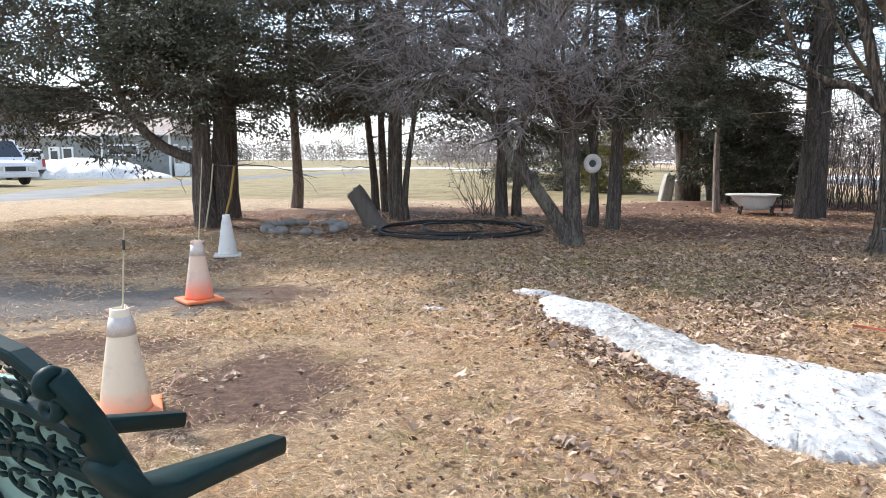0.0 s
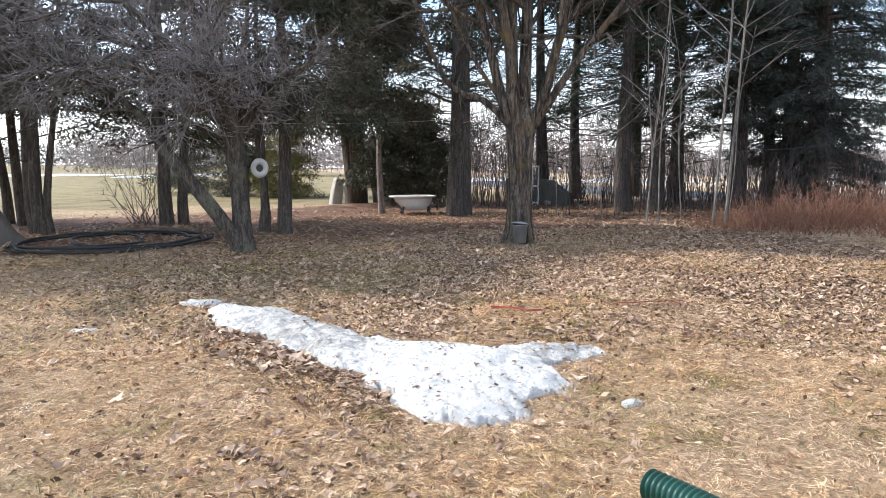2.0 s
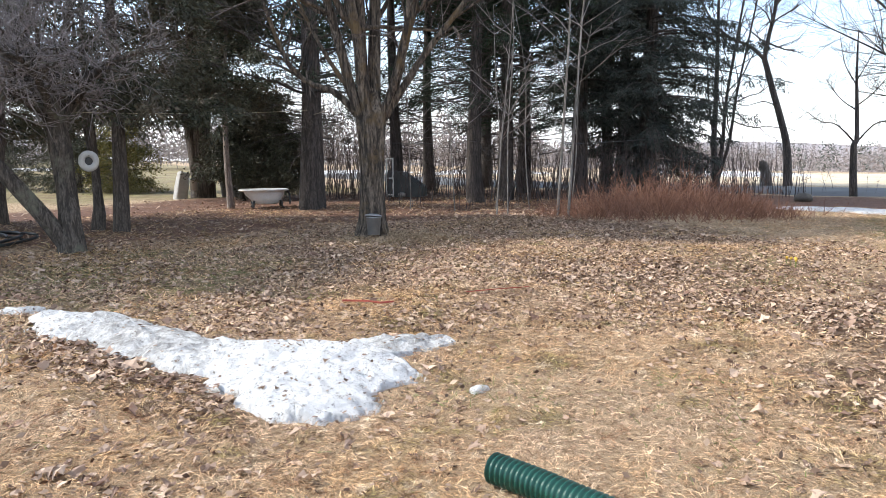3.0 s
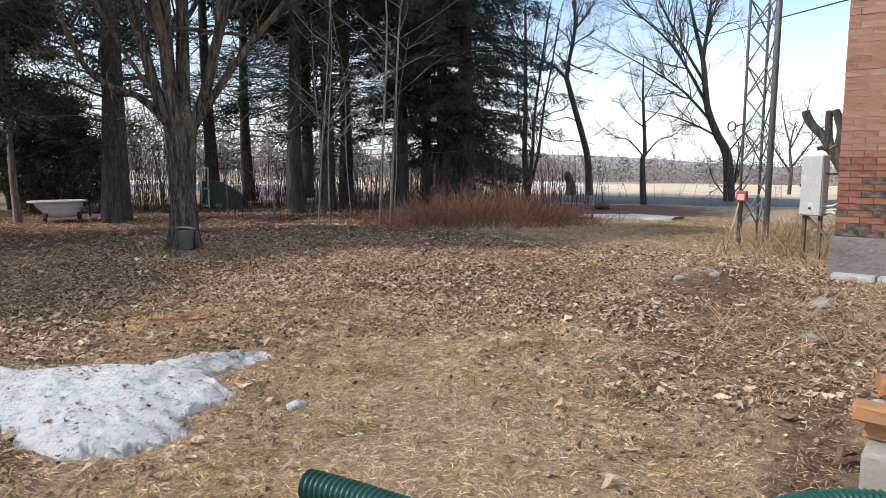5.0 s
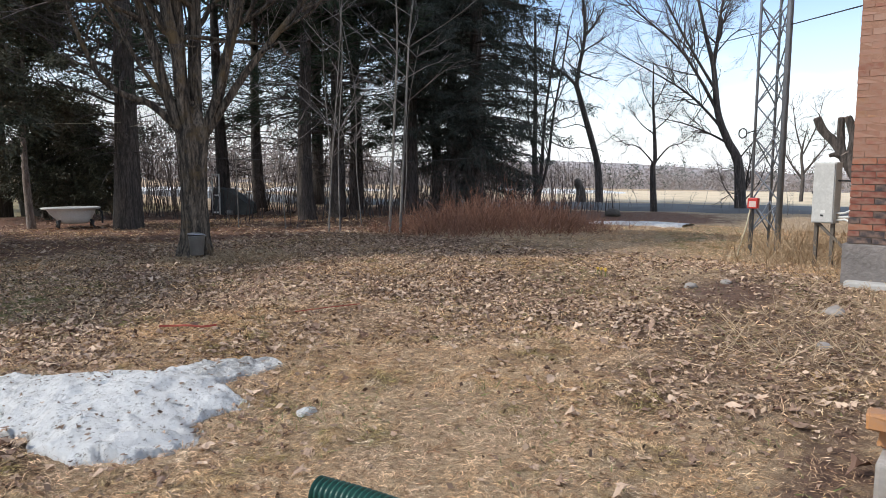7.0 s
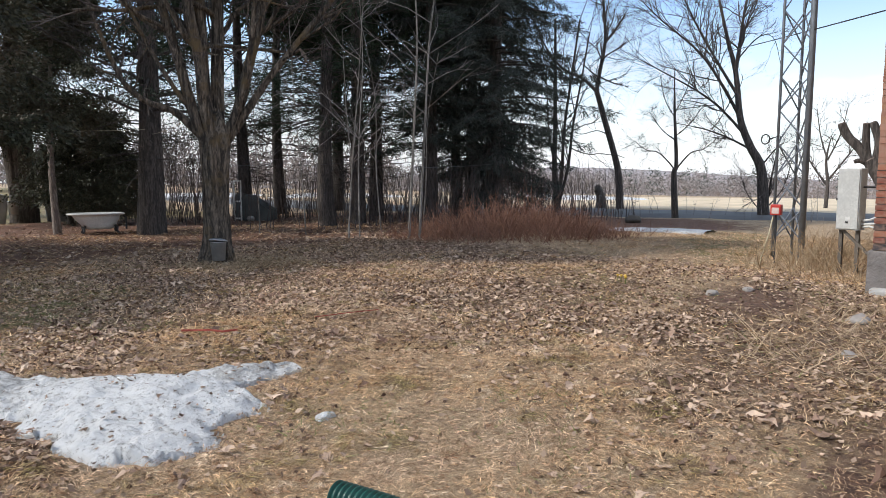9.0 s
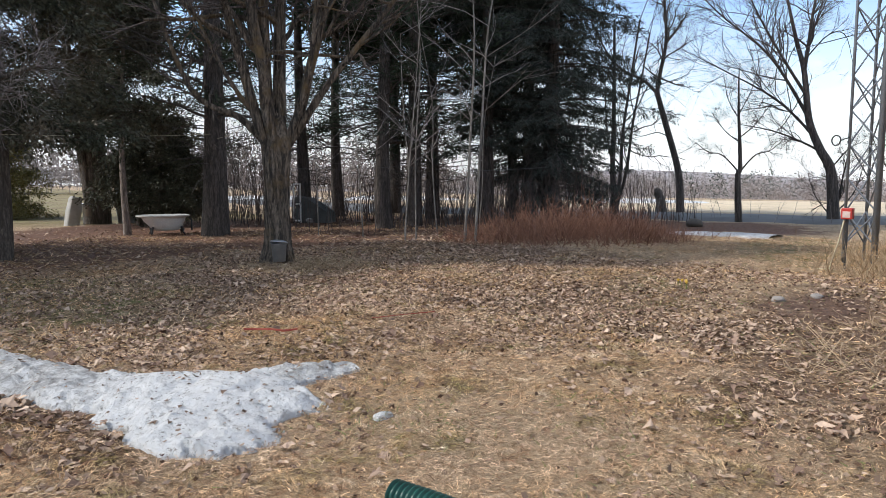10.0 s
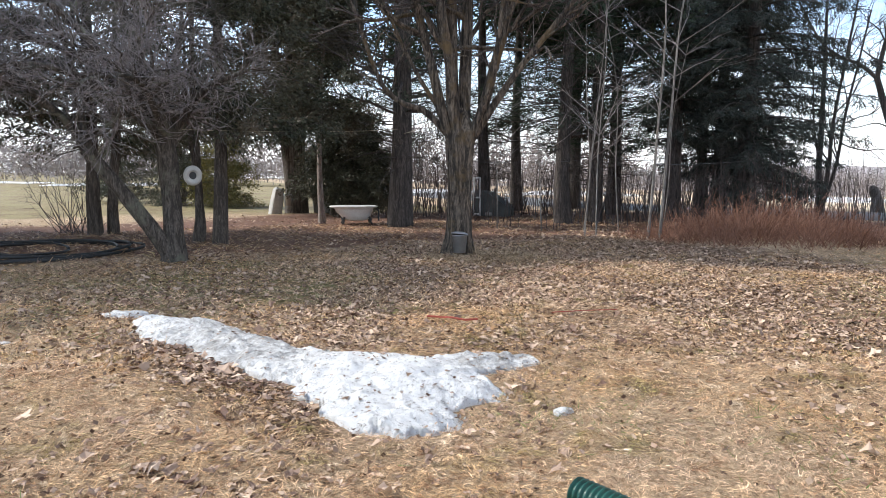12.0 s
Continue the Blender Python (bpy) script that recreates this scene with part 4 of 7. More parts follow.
# the low twisted apple tree
bare_tree("apple_tree", "twisted old apple tree with a tangle of bare twigs", (1.48, 8.88),
          [(0, 0, 0), (0.0, 0, 0.35), (0.0, 0.05, 0.8), (-0.02, 0.08, 1.25), (-0.05, 0.1, 1.6)], [0.17, 0.115, 0.105, 0.115, 0.10],
          [([(-0.02, 0, 0.08), (-0.22, -0.02, 0.42), (-0.47, -0.02, 0.78), (-0.70, 0.0, 1.10), (-0.90, 0.05, 1.36)], 0.10, 0.072, 0),
           ([(-0.89, 0.05, 1.34), (-1.10, 0.0, 1.70), (-1.45, -0.1, 2.0), (-1.8, -0.2, 2.4)], 0.055, 0.02, 14),
           ([(-0.86, 0.05, 1.30), (-0.92, 0.1, 1.75), (-0.80, 0.2, 2.2), (-0.9, 0.3, 2.8)], 0.05, 0.02, 14),
           ([(0.0, 0.1, 1.35), (-0.10, 0.05, 1.9), (-0.30, 0.0, 2.42), (-0.55, -0.1, 3.2)], 0.085, 0.05, 18),
           ([(0.0, 0.1, 1.4), (0.18, 0.0, 1.8), (0.4, -0.2, 2.1), (0.8, -0.5, 2.3)], 0.065, 0.02, 18),
           ([(-0.05, 0.1, 1.5), (-0.6, -0.2, 1.95), (-1.2, -0.4, 2.2), (-1.9, -0.5, 2.15)], 0.07, 0.02, 22),
           ([(-0.1, 0.1, 1.6), (-0.7, 0.3, 2.3), (-1.4, 0.4, 2.6), (-2.2, 0.3, 2.5)], 0.06, 0.018, 22),
           ([(0.0, 0.1, 1.55), (0.1, 0.5, 2.2), (0.3, 0.9, 2.8), (0.4, 1.2, 3.4)], 0.06, 0.02, 14),
           ([(-0.05, 0.05, 1.5), (-0.25, -0.5, 1.9), (-0.5, -0.9, 2.1), (-0.9, -1.3, 2.0)], 0.055, 0.016, 20),
           ([(-0.1, 0.1, 1.6), (-0.9, 0.1, 2.7), (-1.7, 0.1, 3.2), (-2.8, 0.1, 3.1)], 0.055, 0.016, 20)],
          72, M_BARK_APPLE, M_TWIG_GREY, 18, 0.10, kids=(5, 7), wander=0.28, lift=0.035, spread=0.85, shrink=0.66)

# trees by the road, their limbs given as (across, height, depth) seen from the yard
def facing(base, pts):
    d = math.hypot(*base)
    n = (base[0] / d, base[1] / d)
    return [(n[1] * u + n[0] * w, -n[0] * u + n[1] * w, z) for u, z, w in pts]


def road_tree(label, base, trunk, radii, limbs, seed, sides=12, flute=0.06, kids=(4, 6), wander=0.17, spread=0.6):
    bare_tree("roadside_tree", label, base, facing(base, trunk), radii, [(facing(base, p), a, b, k_) for p, a, b, k_ in limbs], seed, M_BARK_PINE, M_TWIG, sides, flute, kids=kids, wander=wander, spread=spread)


road_tree("leaning bare tree forking high up beside the road", (22.2, 11.1), [(-0.08, -0.1, 0), (-0.16, 1.2, 0), (-0.38, 2.1, 0), (-0.68, 3.1, 0), (-0.96, 4.06, 0)], [0.15, 0.115, 0.105, 0.095, 0.085],
          [([(-0.95, 4.0, 0), (-1.45, 4.48, 0.1), (-2.05, 4.76, 0.1), (-2.64, 5.45, 0.2), (-3.05, 6.3, 0.2)], 0.065, 0.022, 18), ([(-0.95, 4.0, 0), (-0.86, 4.65, 0), (-0.70, 5.7, -0.1), (-0.80, 7.0, -0.2)], 0.075, 0.04, 14),
           ([(-0.72, 5.6, 0), (-0.40, 6.0, 0.1), (-0.10, 6.5, 0.2)], 0.05, 0.02, 8), ([(-0.5, 2.5, 0), (-0.9, 2.7, 0.3), (-1.5, 2.6, 0.6), (-1.9, 2.8, 0.8)], 0.022, 0.007, 8), ([(-0.66, 3.1, 0), (-0.3, 3.3, 0.3), (0.0, 3.2, 0.5)], 0.018, 0.006, 6)], 73)
road_tree("slim bare tree with level crooked side branches", (18.3, 7.6), [(0.02, -0.05, 0), (-0.05, 1.18, 0), (0.0, 1.5, 0), (-0.09, 2.9, 0), (-0.12, 4.0, 0)], [0.10, 0.072, 0.055, 0.032, 0.008],
          [([(-0.02, 1.3, 0), (-0.22, 1.55, 0), (-0.48, 1.79, 0.1), (-0.80, 1.86, 0.2), (-1.1, 2.1, 0.2)], 0.024, 0.007, 12), ([(-0.02, 1.3, 0), (0.2, 1.6, 0), (0.39, 1.78, -0.1), (0.67, 1.85, -0.2), (0.95, 2.1, -0.2)], 0.024, 0.007, 12), ([(-0.05, 2.1, 0), (-0.4, 2.4, 0.3), (-0.75, 2.9, 0.5)], 0.018, 0.006, 13), ([(-0.05, 2.2, 0), (0.3, 2.5, -0.3), (0.65, 3.0, -0.5)], 0.018, 0.006, 13),
           ([(-0.08, 2.7, 0), (-0.35, 3.2, 0.2), (-0.5, 3.9, 0.3)], 0.016, 0.005, 13), ([(-0.08, 2.8, 0), (0.2, 3.4, -0.2), (0.35, 4.1, -0.3)], 0.016, 0.005, 13)], 74, 10, 0.05, wander=0.24, spread=0.75)
road_tree("bare tree with long sweeping limbs beside the road", (20.3, 6.0), [(0.06, -0.1, 0), (-0.05, 1.3, 0), (-0.36, 1.96, 0), (-0.64, 2.74, 0), (-0.80, 3.96, 0), (-1.05, 4.9, 0), (-1.4, 6.4, 0)], [0.17, 0.125, 0.105, 0.09, 0.07, 0.05, 0.02],
          [([(-0.62, 2.7, 0), (-1.15, 3.68, 0.1), (-1.8, 4.63, 0.2), (-2.9, 5.65, 0.3), (-3.5, 6.3, 0.4)], 0.050, 0.012, 32), ([(-0.45, 2.2, 0), (-1.0, 2.85, -0.1), (-1.6, 3.39, -0.2), (-2.7, 4.07, -0.3), (-3.6, 4.6, -0.4)], 0.042, 0.008, 32), ([(-0.80, 4.0, 0), (-0.72, 4.7, 0), (-0.66, 5.5, 0.1), (-0.5, 6.5, 0.1)], 0.06, 0.025, 14),
           ([(-0.30, 1.85, 0), (-0.9, 2.2, 0.4), (-1.6, 2.5, 0.7), (-2.4, 2.7, 0.9)], 0.035, 0.008, 16), ([(-0.76, 3.4, 0), (-1.3, 4.3, -0.4), (-1.9, 5.4, -0.7), (-2.3, 6.3, -0.9)], 0.045, 0.012, 20), ([(-0.85, 4.2, 0), (-0.3, 4.9, 0.3), (0.1, 4.9, 0.5), (0.3, 4.2, 0.6)], 0.022, 0.005, 9), ([(-0.10, 1.35, 0), (0.3, 1.9, 0.2), (0.6, 2.1, 0.3)], 0.025, 0.006, 12),
           ([(0.05, 0.2, 0), (0.5, 0.8, 0.2), (0.7, 1.6, 0.3)], 0.022, 0.006, 14), ([(0.05, 0.1, 0), (-0.4, 0.7, 0.2), (-0.6, 1.3, 0.3)], 0.020, 0.006, 14), ([(0.1, 0.1, 0.3), (0.2, 1.0, 0.4), (0.35, 2.0, 0.5)], 0.04, 0.010, 14)], 75, 14, 0.08, wander=0.14)
road_tree("bare tree with a cluster of thin upright stems", (19.4, 11.6), [(-0.28, 0, 0), (-0.40, 1.3, 0), (-0.40, 2.6, 0), (-0.45, 6, 0)], [0.12, 0.085, 0.07, 0.03],
          [([(-0.26, 0.2, 0), (-0.16, 1.4, 0.1), (-0.12, 2.6, 0.1), (0.09, 4.33, 0.2), (0.3, 6, 0.3)], 0.065, 0.025, 9), ([(-0.25, 0.3, 0), (0.02, 1.4, -0.1), (0.16, 2.8, -0.1), (0.36, 3.98, -0.2), (0.6, 5.5, -0.2)], 0.055, 0.02, 9), ([(-0.35, 1.2, 0), (-0.6, 2.6, 0.2), (-0.7, 4.2, 0.3)], 0.035, 0.015, 8)], 76)
road_tree("small twiggy bare tree behind the mast", (32.2, 7.1), [(0, -0.4, 0), (0.05, 1.0, 0), (-0.05, 2.0, 0), (0.1, 3.0, 0)], [0.09, 0.07, 0.05, 0.012],
          [([(0, 1.0, 0), (-0.6, 1.9, 0), (-1.1, 3.0, 0.2)], 0.05, 0.01, 14), ([(0, 1.1, 0), (0.6, 2.0, 0), (1.2, 2.9, 0.2)], 0.05, 0.01, 14), ([(0, 2.0, 0), (-0.3, 3.0, 0.3), (-0.5, 4.2, 0.4)], 0.04, 0.01, 14), ([(0, 2.0, 0), (0.4, 3.0, -0.3), (0.6, 4.0, -0.4)], 0.04, 0.01, 14)], 77)

# pale saplings in front of the pines
for n_, (sx, sy, h_, r_, lx) in enumerate([(8.88, 8.37, 6.0, 0.034, 0.025), (9.0, 8.23, 6.2, 0.034, 0.06), (8.35, 9.34, 4.6, 0.019, 0.03), (8.48, 9.19, 5.0, 0.018, 0.02), (8.38, 10.6, 4.2, 0.016, -0.01), (8.9, 10.0, 3.8, 0.015, 0.0), (9.4, 9.6, 4.0, 0.016, -0.02), (9.9, 9.0, 3.4, 0.014, 0.03), (7.9, 11.4, 3.6, 0.014, 0.0)]):
    rng = np.random.default_rng(80 + n_)
    tr_ = thing("sapling", "slender pale-barked leafless sapling", "tree", (sx, sy, gz(sx, sy) - 0.02), group="saplings before the pines")
    w_, t_ = Wood(), Wood()
    wb_ = rng.normal(0, 0.05, (3, 2))
    p_ = bend([(0, 0, 0), (lx * 1.5 + wb_[0, 0], -lx + wb_[0, 1], h_ * 0.3), (lx * 4 + wb_[1, 0], -lx * 3 + wb_[1, 1], h_ * 0.65), (lx * 9 + wb_[2, 0] * 3, -lx * 6 + wb_[2, 1] * 3, h_)], 14)
    w_.add(p_, np.linspace(r_ * 0.82, 0.006, 14), 8)
    for _ in range(9):
        i_ = rng.integers(5, 14)
        a_ = rng.uniform(0, 6.28)
        grow(rng, w_, t_, p_[i_], (math.cos(a_), math.sin(a_), 0.75), h_ * rng.uniform(0.12, 0.30), 0.008, 1, 0.1, 0.03, (2, 4), 0.4, 0.5)
    w_.put("trunk", M_BIRCH, tr_)
    tagged(t_.put("twigwork", M_TWIG_GREY, tr_), kind="stuff")


def thicket(name, label, places, height, seed, material, stems_each=1, twigs=5, category="undergrowth", r=0.008, lean=0.12):
    """Leafless undergrowth: thin stems with a few twigs each, past counting."""
    rng = np.random.default_rng(seed)
    w = Wood()
    for x, y in places:
        for _ in range(stems_each):
            h = (height(x, y) if callable(height) else height) * rng.uniform(0.45, 1.2)
            q = curve_path(rng, (x + rng.normal(0, 0.08), y + rng.normal(0, 0.08), gz(x, y) - 0.02), (rng.normal(0, lean), rng.normal(0, lean), 1), h, 5, 0.07)
            w.add(q, np.linspace(r * rng.uniform(0.6, 1.5), 0.002, 6), 3)
            for _ in range(twigs):
                j = rng.integers(2, 6)
                q2 = curve_path(rng, q[j], (q[j] - q[j - 1]) * 3 + rng.normal(0, 0.5, 3), h * rng.uniform(0.1, 0.3), 3, 0.2)
                w.add(q2, np.linspace(r * 0.4, 0.0015, 4), 3)
    return tagged(w.put(name, material, None, "", False), label, category, kind="stuff")


rng = np.random.default_rng(90)
thicket("undergrowth", "leafless undergrowth between the pines", [(rng.uniform(8.0, 18), rng.uniform(10.4, 21)) for _ in range(400)], 2.0, 91, M_TWIG, 1, 5)
thicket("undergrowth", "leafless undergrowth below the spruce boughs", [(rng.uniform(11, 18), rng.uniform(8.2, 12)) for _ in range(420)], 1.4, 92, M_TWIG, 1, 5)
thicket("undergrowth", "leafless brush behind the bathtub", [(rng.uniform(7.4, 10.5), rng.uniform(15, 20)) for _ in range(150)], 2.8, 93, M_TWIG, 1, 8)
thicket("undergrowth", "bare shrub beside the cedars", [(0.55 + rng.normal(0, 0.12), 13.9 + rng.normal(0, 0.12)) for _ in range(26)], 1.5, 94, M_TWIG, 1, 8, lean=0.5)
thicket("undergrowth", "leafless roadside brush", [(rng.uniform(17.5, 20), rng.uniform(2.5, 13)) for _ in range(36)], 0.7, 95, M_TWIG_GREY, 1, 7)
thicket("undergrowth", "leafless brush along the far edge of the yard", [(9.0 + 8.5 * u_ + rng.normal(0, 0.35), 17.2 - 4.8 * u_ + rng.normal(0, 0.35)) for u_ in rng.random(300)], 1.25, 99, M_TWIG, 1, 5, r=0.010)
# the russet brush mound
pl_ = []
while len(pl_) < 2000:
    x_, y_ = rng.uniform(7.6, 14.0), rng.uniform(4.4, 10.0)
    if ellipse(x_, y_, 10.3, 7.2, 2.0, 1.25, -52) < 0.15 * rng.normal():
        pl_.append((x_, y_))
thicket("brush", "mound of russet bramble and dogwood stems", pl_, lambda x, y: 0.26 + 0.46 * max(0.0, 1 - (float(ellipse(x, y, 10.3, 7.2, 2.0, 1.25, -52)) + 1) ** 2), 96, M_BRUSH, 1, 4, "brush", 0.0062, 0.8)
thicket("dry_weeds", "dead weeds round the tower foot", [(rng.normal(9.9, 0.7), rng.normal(2.0, 0.35)) for _ in range(420)], 0.42, 97, M_WEED, 1, 4, "weeds", 0.005, 0.6)
thicket("dry_weeds", "flattened dead weed stalks along the house", [(rng.uniform(4.2, 7.6), rng.uniform(0.2, 1.5)) for _ in range(620)], 0.24, 98, M_WEED, 1, 3, "weeds", 0.0032, 2.6)


# ---------------------------------------------------------------- far woods and hills
def far_woods(name, label, line, depth, count, height, seed, material):
    """A distant belt of bare trees: thin stems with a haze of twigs."""
    rng = np.random.default_rng(seed)
    line = np.array(line, float)
    seg = np.linalg.norm(np.diff(line[:, :2], axis=0), axis=1)
    t = rng.random(count) * seg.sum()
    cum = np.r_[0, np.cumsum(seg)]
    i = np.clip(np.searchsorted(cum, t) - 1, 0, len(seg) - 1)
    u = ((t - cum[i]) / seg[i])[:, None]
    p = line[i] * (1 - u) + line[i + 1] * u
    nrm = p[:, :2] / np.linalg.norm(p[:, :2], axis=1)[:, None]
    dd = rng.random(count) * depth
    p[:, :2] += nrm * dd[:, None]
    p[:, 2] += dd * 0.04
    h = height * rng.uniform(0.55, 1.15, count)
    base = np.repeat(p, 44, 0)
    hh = np.repeat(h, 44)
    k = rng.random(len(base))
    c = base + np.stack([rng.normal(0, 0.20, len(base)) * hh * np.sqrt(1.05 - k), rng.normal(0, 0.20, len(base)) * hh * np.sqrt(1.05 - k), hh * (0.12 + 0.8 * k)], 1)
    up = np.stack([rng.normal(0, 0.9, len(base)), rng.normal(0, 0.9, len(base)), np.full(len(base), 0.6)], 1)
    v, f = needles(rng, c, up, height * 0.10, height * 0.030, 0.45, 0)
    v2, f2 = needles(rng, p, np.tile((0, 0, 1.0), (count, 1)), height * 0.7, height * 0.010, 0.2, 0)
    return tagged(raw(name, np.concatenate([v, v2]), np.concatenate([f, f2 + len(v)]), material), label, "woods", kind="stuff")


M_FARWOOD = foliage("distant_bare_woods", (0.25, 0.215, 0.20), (0.40, 0.345, 0.32))
M_FARGREEN = foliage("distant_evergreens", (0.045, 0.06, 0.045), (0.09, 0.105, 0.075))
far_woods("far_woods", "grey-brown bare woods on the far hillside", [(90, 150, -3), (140, 100, -5), (175, 55, -7), (190, 10, -7), (180, -50, -7)], 60, 2000, 7.5, 101, M_FARWOOD)
far_woods("far_woods", "distant hedgerow of bare trees beyond the field", [(-120, 120, 0), (-60, 150, 0), (0, 165, 0), (60, 170, -1), (90, 150, -3)], 25, 1300, 5.6, 102, M_FARWOOD)
far_woods("far_woods", "bare trees along the field edge behind the cedars", [(-3, 62, 0), (10, 58, 0), (26, 46, 0), (36, 36, -0.4)], 10, 420, 4.5, 103, M_FARWOOD)
far_woods("far_woods", "scattered evergreens on the far hillside", [(110, 128, -2), (150, 85, -4), (178, 50, -5), (188, 20, -5)], 40, 70, 8, 105, M_FARGREEN)
far_woods("far_woods", "scattered evergreens in the far hedgerow", [(-110, 140, 0), (-40, 150, 0), (20, 160, 0)], 8, 120, 7, 104, M_FARGREEN)
hx = np.linspace(-1, 1, 40)
hv = np.concatenate([np.stack([200 * np.cos(0.35 + hx * 0.9) * s, 200 * np.sin(0.35 + hx * 0.9) * s, -8.5 + (10.5 + 3 * np.sin(hx * 7)) * (k_) * np.clip(1.4 - np.abs(hx), 0, 1)], 1) for s, k_ in ((0.98, 0), (1.25, 0.55), (1.6, 1.0), (1.9, 0.6), (2.2, 0))])
hi_ = (np.arange(4)[:, None] * 40 + np.arange(39)[None]).ravel()
tagged(raw("hill", hv, np.stack([hi_, hi_ + 1, hi_ + 41, hi_ + 40], 1), M_FARWOOD, smooth=True), "low wooded hill on the horizon", "hill", kind="structure")


# ---------------------------------------------------------------- things in the yard
def traffic_cone(at, label, body_mat, base_mat, rod=None, scale=1.0, turn=0, lean=(0, 0), band=True):
    ob = thing("traffic_cone", label, "cone", (at[0], at[1], gz(*at)), turn)
    s = scale
    bm = boxed((0.30 * s, 0.30 * s, 0.026 * s), (0, 0, 0.013 * s), 0.010 * s)
    part("base", bm, base_mat, ob)
    prof = [(0.113, 0.026), (0.106, 0.040), (0.101, 0.09), (0.088, 0.18), (0.072, 0.28), (0.056, 0.38), (0.045, 0.44), (0.042, 0.475), (0.034, 0.478), (0.030, 0.44)]
    bm = lathe([(r * s, z * s) for r, z in prof], 28)
    bmesh.ops.rotate(bm, verts=bm.verts, cent=(0, 0, 0.026), matrix=Euler((radians(lean[0]), radians(lean[1]), 0)).to_matrix())
    part("body", bm, body_mat, ob, "", True)
    if band:
        r = np.random.default_rng(int(abs(at[1]) * 100))
        bm = lathe([(0.0600 * s, 0.362 * s), (0.0622 * s, 0.362 * s), (0.0475 * s, 0.442 * s), (0.0450 * s, 0.442 * s)], 28)
        part("band", bm, M_CONE_BAND, ob, "grey reflective band", True)
        for k_ in range(7):
            a = r.uniform(0, 6.28)
            p = Vector((0.044 * math.cos(a), 0.044 * math.sin(a), 0.468)) * s
            part("tape_scrap", boxed((0.035, 0.006, 0.022), p, 0.002, r.uniform(-50, 50, 3)), M_TAPE, ob, "scrap of faded pink tape")
    if rod:
        part("rod", tube([(0, 0, 0.30 * s), (rod[0] * 0.5, rod[1] * 0.5, 0.30 + (rod[2] - 0.30) * 0.5), rod], [0.0045, 0.004, 0.003], 6), M_ROPE, ob, "thin pale marker rod")
        if rod[2] < 0.9:
            q = Vector((0, 0, 0.30 * s)).lerp(Vector(rod), 0.86)
            part("clip", tube([q - Vector((0, 0, 0.02)), q + Vector((0, 0, 0.025))], 0.006, 6), M_DARKTRIM, ob)
    return ob


traffic_cone((-1.46, 2.95), "faded orange traffic cone with a bent marker rod", M_CONE, M_CONE_BASE, (0.035, 0.02, 0.82), 1.0, 24)
traffic_cone((-2.02, 5.38), "faded orange traffic cone with a tall marker rod", M_CONE_B, M_CONE_BASE, (0.09, 0.05, 1.12), 1.0, 40)
traffic_cone((-2.62, 7.92), "plain white traffic cone on dry grass", M_CONE_W, M_CONE_W, None, 1.0, 15, (0, 0), False)


def scroll_pts(c, r, a0, turns, u, v, n=18, shrink=0.55):
    c, u, v = Vector(c), Vector(u), Vector(v)
    return [c + (u * math.cos(a0 + turns * 6.283 * k / n) + v * math.sin(a0 + turns * 6.283 * k / n)) * r * (1 - shrink * k / n) for k in range(n + 1)]


def flat_bar(pts, width, thick, across):
    """A flat cast bar along points, its width along the direction across."""
    bm = bmesh.new()
    across = Vector(across).normalized()
    rings = []
    pts = [Vector(p) for p in pts]
    for i, p in enumerate(pts):
        d = (pts[min(i + 1, len(pts) - 1)] - pts[max(i - 1, 0)]).normalized()
        nrm = d.cross(across).normalized()
        w = width[i] if isinstance(width, (list, tuple)) else width
        rings.append([bm.verts.new(p + across * w * a + nrm * thick * b) for a, b in ((-0.5, -0.3), (-0.42, -0.5), (0.42, -0.5), (0.5, -0.3), (0.5, 0.3), (0.42, 0.5), (-0.42, 0.5), (-0.5, 0.3))])
    for a, b in zip(rings, rings[1:]):
        for j in range(8):
            bm.faces.new((a[j], a[(j + 1) % 8], b[(j + 1) % 8], b[j]))
    bm.faces.new(rings[0][::-1])
    bm.faces.new(rings[-1])
    bmesh.ops.recalc_face_normals(bm, faces=bm.faces)
    return bm


